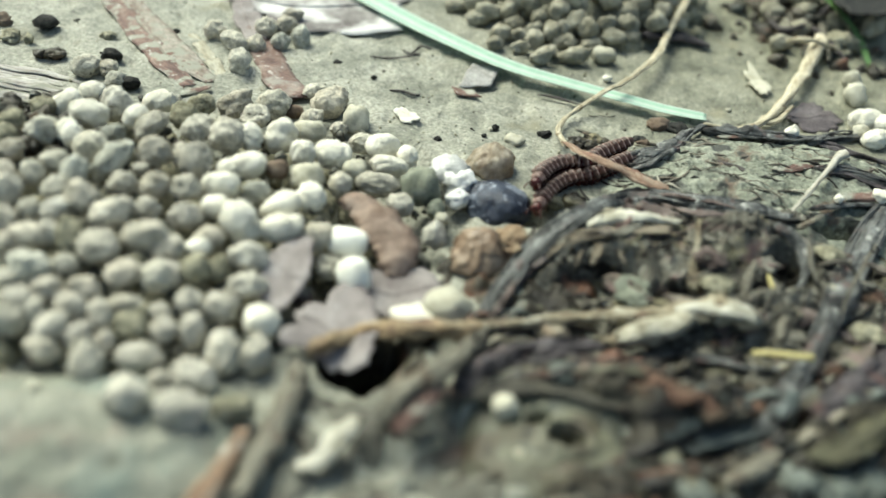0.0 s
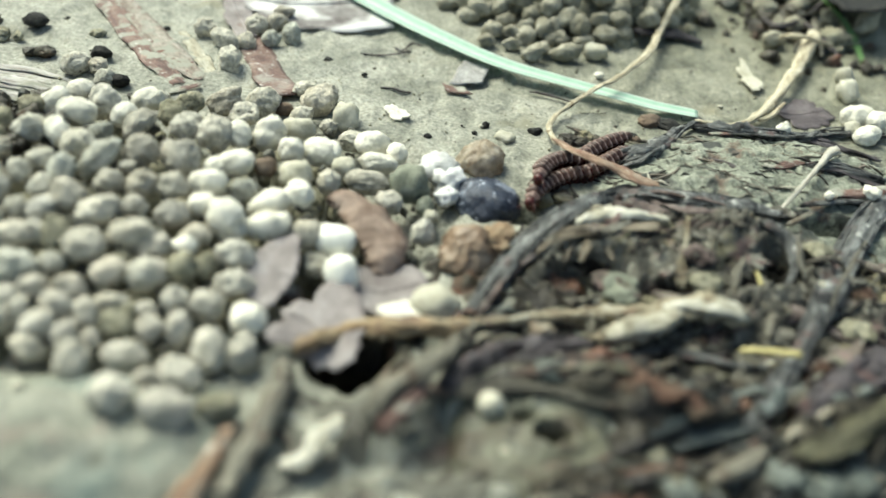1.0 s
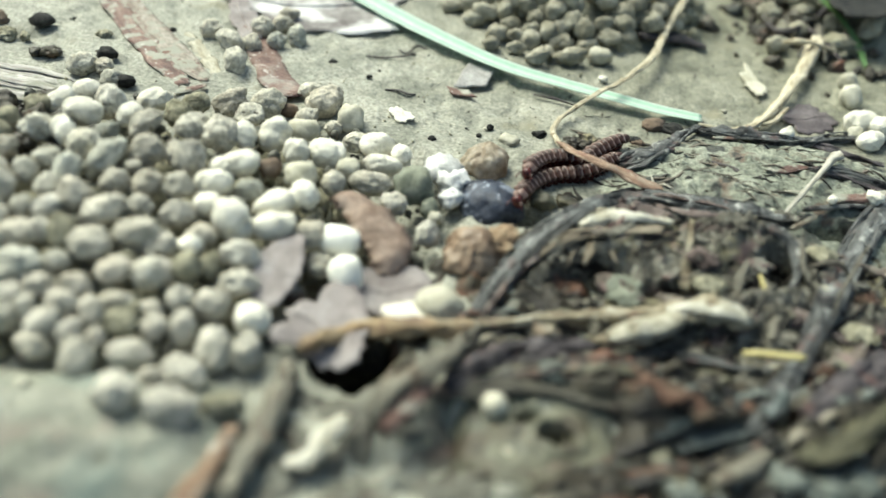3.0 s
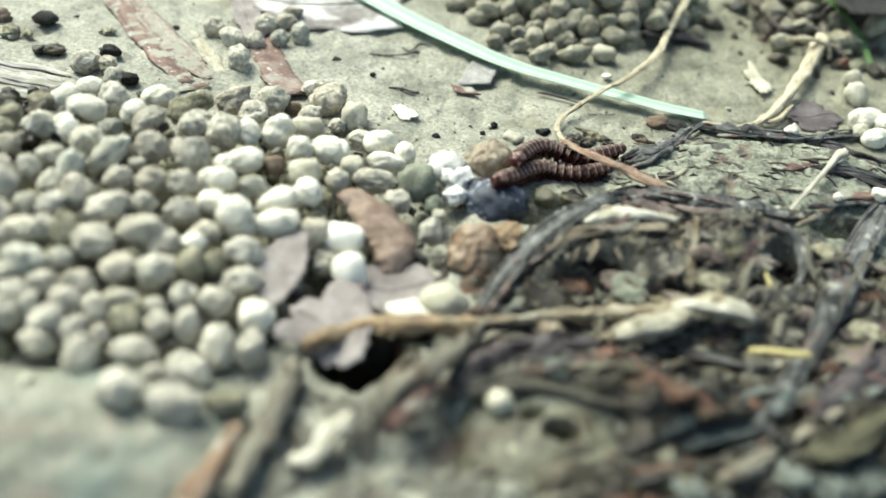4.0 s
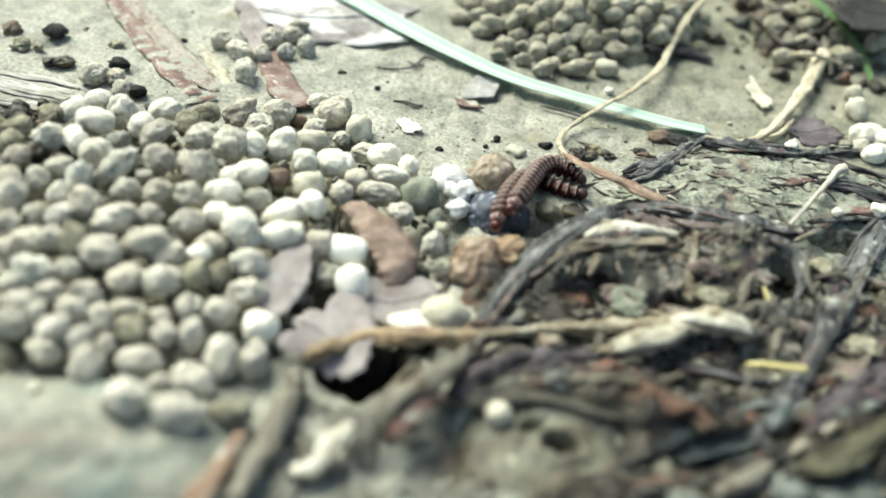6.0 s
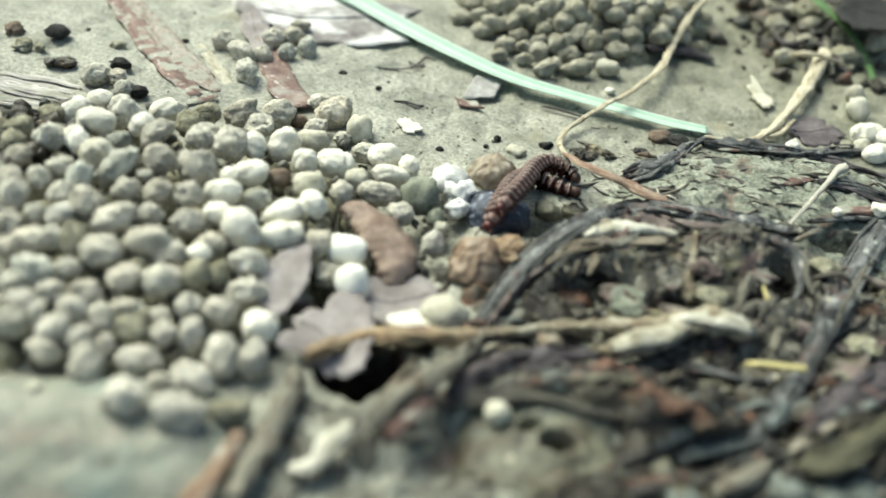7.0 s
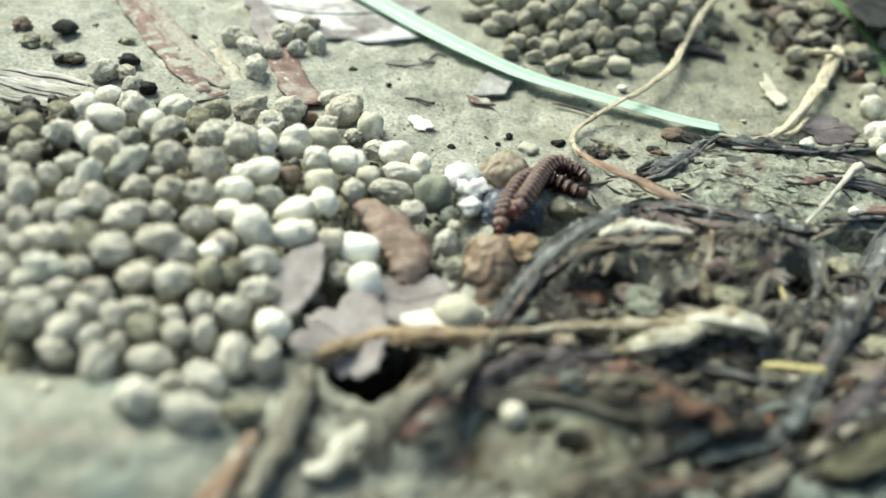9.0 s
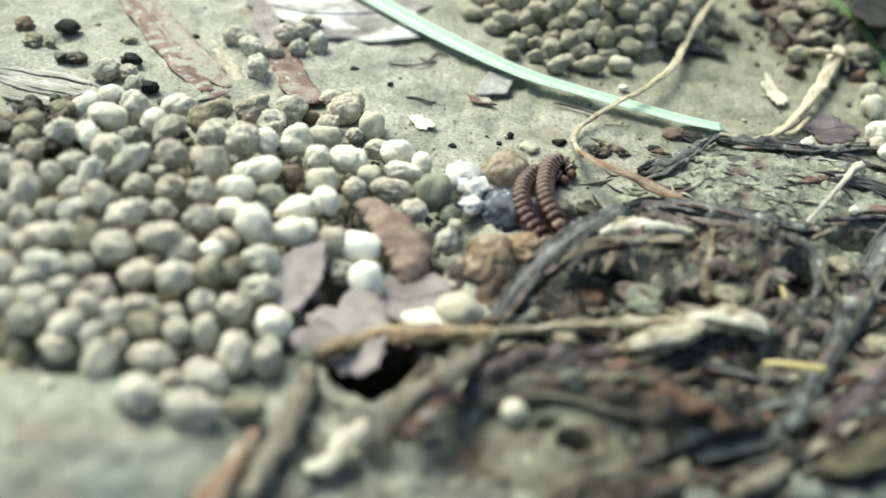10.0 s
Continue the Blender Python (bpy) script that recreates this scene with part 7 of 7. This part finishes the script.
def poses_along(points):
    """The poses of the rings along a way from head to tail."""
    way = [Vector(p) for p in glide(points, 10)]
    run = [0.0]
    for a, b in zip(way, way[1:]):
        run.append(run[-1] + (b - a).length)

    def at(s):
        if s >= run[-1]:
            return way[-1] + (way[-1] - way[-3]).normalized() * (s - run[-1])
        if s < 0:
            return way[0] + (way[0] - way[2]).normalized() * -s
        k = max(i for i in range(len(run)) if run[i] <= s)
        k = min(k, len(run) - 2)
        return way[k].lerp(way[k + 1], (s - run[k]) / max(1e-6, run[k + 1] - run[k]))
    made, step = [], min(1.12, max(0.86, run[-1] / (RINGS - 1)))
    for i in range(RINGS):
        here = at(i * step)
        back_way = (at(i * step + 0.9) - at(i * step - 0.9)).normalized()
        side = Vector((0, 0, 1)).cross(back_way).normalized()
        up = back_way.cross(side)
        made.append(Matrix.Translation(here * MM) @ Matrix((back_way, side, up)).transposed().to_4x4())
    return made


def way_upper(t, *points):
    WAYS["upper"][t] = points


def way_lower(t, *points):
    WAYS["lower"][t] = points


def motions():
    # UPPER: the way of the back, head to tail
    way_upper(0, (13.4, 112.6, 3.6), (14.5, 116.1, 3.0), (16.3, 119.1, 2.4), (18.3, 120.5, 2.1), (20.2, 121.0, 1.9), (22.4, 124.2, 1.7), (25.5, 127.3, 1.6), (28.8, 130.6, 1.5))
    way_upper(1.2, (15.1, 113.2, 3.6), (15.7, 116.5, 3.0), (17.1, 119.2, 2.4), (19.0, 120.9, 2.1), (20.6, 121.3, 1.9), (22.7, 124.5, 1.7), (25.7, 127.7, 1.6), (29.0, 130.3, 1.5))
    way_upper(2.5, (14.1, 113.7, 3.6), (14.9, 116.7, 3.0), (16.8, 119.5, 2.4), (19.1, 121.0, 2.1), (21.1, 121.5, 1.9), (22.8, 124.8, 1.7), (25.8, 128.3, 1.6), (28.9, 130.5, 1.5))
    way_upper(3.8, (11.1, 115.0, 4.5), (12.2, 118.5, 3.7), (13.8, 121.4, 2.9), (15.7, 122.8, 2.3), (17.8, 122.8, 2.0), (20.0, 122.5, 1.8), (23.1, 124.9, 1.6), (26.4, 127.9, 1.5))
    way_upper(4.2, (11.1, 113.6, 4.5), (12.4, 117.1, 3.7), (13.9, 120.2, 2.9), (15.8, 121.5, 2.3), (17.7, 121.1, 2.0), (19.9, 120.6, 1.8), (22.3, 122.2, 1.6), (24.8, 123.9, 1.5))
    way_upper(4.5, (10.7, 111.6, 4.9), (11.9, 114.4, 4.7), (13.8, 117.9, 3.9), (15.7, 120.0, 3.0), (17.7, 120.5, 2.2), (19.6, 121.0, 1.6), (21.6, 121.5, 1.2))
    way_upper(5, (10.6, 108.2, 4.9), (11.2, 110.4, 4.8), (12.1, 114.3, 4.2), (13.2, 118.1, 3.3), (14.9, 120.9, 2.6), (17.0, 121.6, 2.0), (18.9, 121.5, 1.5), (20.5, 121.3, 1.2))
    way_upper(5.5, (11.0, 107.2, 4.9), (11.8, 110.1, 4.8), (12.9, 114.7, 4.2), (14.1, 118.9, 3.3), (15.9, 121.5, 2.6), (17.9, 121.9, 2.0), (19.5, 121.7, 1.5), (20.3, 121.2, 1.2))
    way_upper(7, (9.3, 106.6, 4.9), (10.5, 109.8, 4.8), (12.1, 114.2, 4.2), (13.3, 118.7, 3.3), (14.9, 121.6, 2.6), (16.9, 122.2, 2.0), (18.3, 122.0, 1.5), (19.1, 120.8, 1.2))
    way_upper(7.8, (9.4, 106.4, 4.9), (10.3, 108.8, 4.8), (11.6, 112.3, 4.2), (12.8, 116.8, 3.3), (14.1, 120.6, 2.6), (16.0, 122.4, 2.0), (17.8, 122.2, 1.5), (19.2, 120.7, 1.2))
    way_upper(8.5, (9.6, 106.4, 4.9), (10.8, 109.6, 4.8), (11.9, 113.5, 4.2), (13.0, 118.0, 3.3), (14.5, 121.1, 2.6), (16.4, 122.0, 2.0), (17.9, 121.8, 1.5), (18.8, 120.8, 1.2))
    way_upper(9, (9.4, 105.8, 4.9), (10.6, 109.0, 4.8), (11.6, 112.8, 4.2), (12.7, 117.2, 3.3), (14.2, 120.7, 2.6), (16.1, 121.5, 2.0), (17.7, 121.3, 1.5), (18.6, 120.4, 1.2))
    way_upper(9.5, (11.2, 105.5, 4.9), (11.7, 107.8, 4.8), (12.4, 111.7, 4.2), (13.0, 116.2, 3.3), (14.0, 120.0, 2.6), (15.8, 121.9, 2.0), (17.3, 121.5, 1.5), (18.0, 120.3, 1.2))
    way_upper(9.8, (13.7, 106.9, 3.4), (13.1, 109.0, 3.8), (12.8, 112.0, 3.9), (13.0, 116.2, 3.4), (13.8, 119.9, 2.7), (15.5, 122.0, 2.1), (16.9, 121.9, 1.5), (17.5, 120.4, 1.2))
    way_upper(10, (15.1, 104.7, 3.4), (14.1, 107.1, 3.8), (13.1, 109.8, 3.9), (12.9, 113.8, 3.4), (13.3, 118.4, 2.7), (14.5, 121.7, 2.1), (16.1, 122.0, 1.5), (16.7, 120.2, 1.2))
    # LOWER: the way of the back, head to tail
    way_lower(0, (13.8, 109.4, 2.2), (14.9, 113.2, 1.7), (16.4, 116.3, 1.3), (18.3, 118.4, 1.1), (20.5, 119.5, 1.1), (22.8, 121.5, 1.1), (26.0, 124.9, 1.1), (30.2, 129.8, 1.1))
    way_lower(1.2, (14.3, 110.1, 2.2), (15.2, 113.3, 1.7), (17.3, 116.6, 1.3), (19.5, 118.6, 1.1), (21.8, 119.8, 1.1), (23.6, 121.8, 1.1), (26.4, 125.4, 1.1), (29.6, 128.8, 1.1))
    way_lower(2.5, (13.9, 109.5, 2.2), (14.8, 113.2, 1.7), (16.6, 116.5, 1.3), (19.2, 118.6, 1.1), (22.0, 120.5, 1.1), (24.6, 123.9, 1.1), (26.8, 126.2, 1.1), (29.2, 128.6, 1.1))
    way_lower(3.8, (9.2, 111.3, 3.8), (10.7, 113.7, 3.1), (12.7, 116.9, 2.1), (15.0, 119.1, 1.5), (17.2, 119.4, 1.2), (19.4, 119.6, 1.1), (21.4, 120.5, 1.1), (23.9, 122.6, 1.1))
    way_lower(4.2, (8.7, 110.2, 3.8), (10.8, 112.4, 3.1), (13.0, 115.9, 2.1), (15.2, 117.7, 1.5), (17.4, 117.8, 1.2), (19.6, 118.2, 1.1), (21.7, 119.3, 1.1), (23.2, 120.1, 1.1))
    way_lower(4.5, (8.8, 109.2, 2.9), (10.5, 111.3, 3.2), (12.6, 114.2, 3.0), (14.8, 116.5, 2.2), (17.0, 117.7, 1.5), (19.3, 118.2, 1.2), (21.2, 119.3, 1.0), (22.8, 120.7, 0.9))
    way_lower(5, (9.0, 106.6, 2.9), (9.4, 109.5, 3.2), (10.1, 112.7, 3.0), (11.4, 116.3, 2.5), (13.6, 118.1, 1.9), (15.8, 118.0, 1.4), (18.0, 117.8, 1.1), (20.1, 118.5, 1.0), (22.2, 119.5, 0.9))
    way_lower(5.5, (9.3, 106.2, 2.9), (9.7, 109.5, 3.2), (10.6, 113.7, 3.0), (12.2, 117.9, 2.2), (14.2, 119.2, 1.5), (16.6, 118.1, 1.2), (19.1, 118.1, 1.0), (21.9, 118.2, 0.9))
    way_lower(7, (8.2, 105.5, 2.9), (8.8, 108.0, 3.2), (9.6, 111.6, 3.0), (10.7, 115.8, 2.5), (12.5, 119.0, 1.9), (14.4, 119.5, 1.4), (16.6, 118.5, 1.1), (18.8, 118.1, 1.0), (21.0, 117.6, 0.9))
    way_lower(7.8, (8.2, 104.9, 2.9), (8.7, 106.8, 3.2), (9.5, 110.3, 3.0), (10.6, 114.9, 2.5), (12.3, 118.6, 1.9), (14.2, 119.4, 1.4), (16.6, 118.3, 1.1), (18.8, 117.8, 1.0), (20.8, 117.2, 0.9))
    way_lower(8.5, (8.2, 104.4, 2.9), (8.2, 106.5, 3.2), (8.8, 110.0, 3.0), (10.0, 114.4, 2.5), (11.8, 118.2, 1.9), (13.9, 119.3, 1.4), (16.1, 118.4, 1.1), (18.3, 117.7, 1.0), (20.3, 117.0, 0.9))
    way_lower(9, (8.0, 104.4, 2.9), (8.3, 107.1, 3.2), (9.1, 111.5, 3.0), (10.4, 115.9, 2.5), (12.3, 118.5, 1.9), (14.6, 118.5, 1.4), (16.6, 117.6, 1.1), (18.5, 117.3, 1.0), (20.3, 117.0, 0.9))
    way_lower(9.5, (10.8, 103.8, 2.9), (10.0, 105.2, 3.2), (9.3, 108.0, 3.0), (9.6, 111.9, 2.5), (10.7, 116.0, 1.9), (12.4, 118.8, 1.4), (15.0, 118.6, 1.1), (17.4, 117.3, 1.0), (19.3, 116.1, 0.9))
    way_lower(9.8, (13.1, 104.1, 1.8), (11.9, 106.2, 2.4), (10.7, 108.8, 2.8), (10.4, 112.6, 2.7), (11.1, 116.6, 2.2), (12.6, 119.2, 1.7), (15.1, 119.3, 1.2), (17.2, 118.3, 1.0), (18.4, 115.7, 0.9))
    way_lower(10, (14.1, 103.6, 1.8), (12.6, 105.3, 2.4), (10.9, 108.1, 2.8), (10.2, 111.7, 2.7), (10.6, 115.5, 2.2), (11.9, 119.1, 1.7), (14.1, 119.8, 1.2), (16.2, 118.7, 1.0), (17.7, 115.6, 0.9))
    for name, ways in (("millipede_above", WAYS["upper"]), ("millipede_below", WAYS["lower"])):
        thing, rings = BODIES[name]
        steps = [(t, poses_along(points)) for t, points in ways.items()]
        walk(thing, [(t, Matrix.Translation(made[8].translation)) for t, made in steps])
        for i, ring in enumerate(rings):
            walk(ring, [(t, Matrix.Translation(-made[8].translation) @ made[i]) for t, made in steps])


place_ground()
place_heap()
place_strips()
place_bits()
place_bark_flakes()
place_litter()
millipede("millipede_above", "red-brown flat-backed millipede with pale rings, riding above")
millipede("millipede_below", "red-brown flat-backed millipede with pale rings, crawling beneath")
motions()
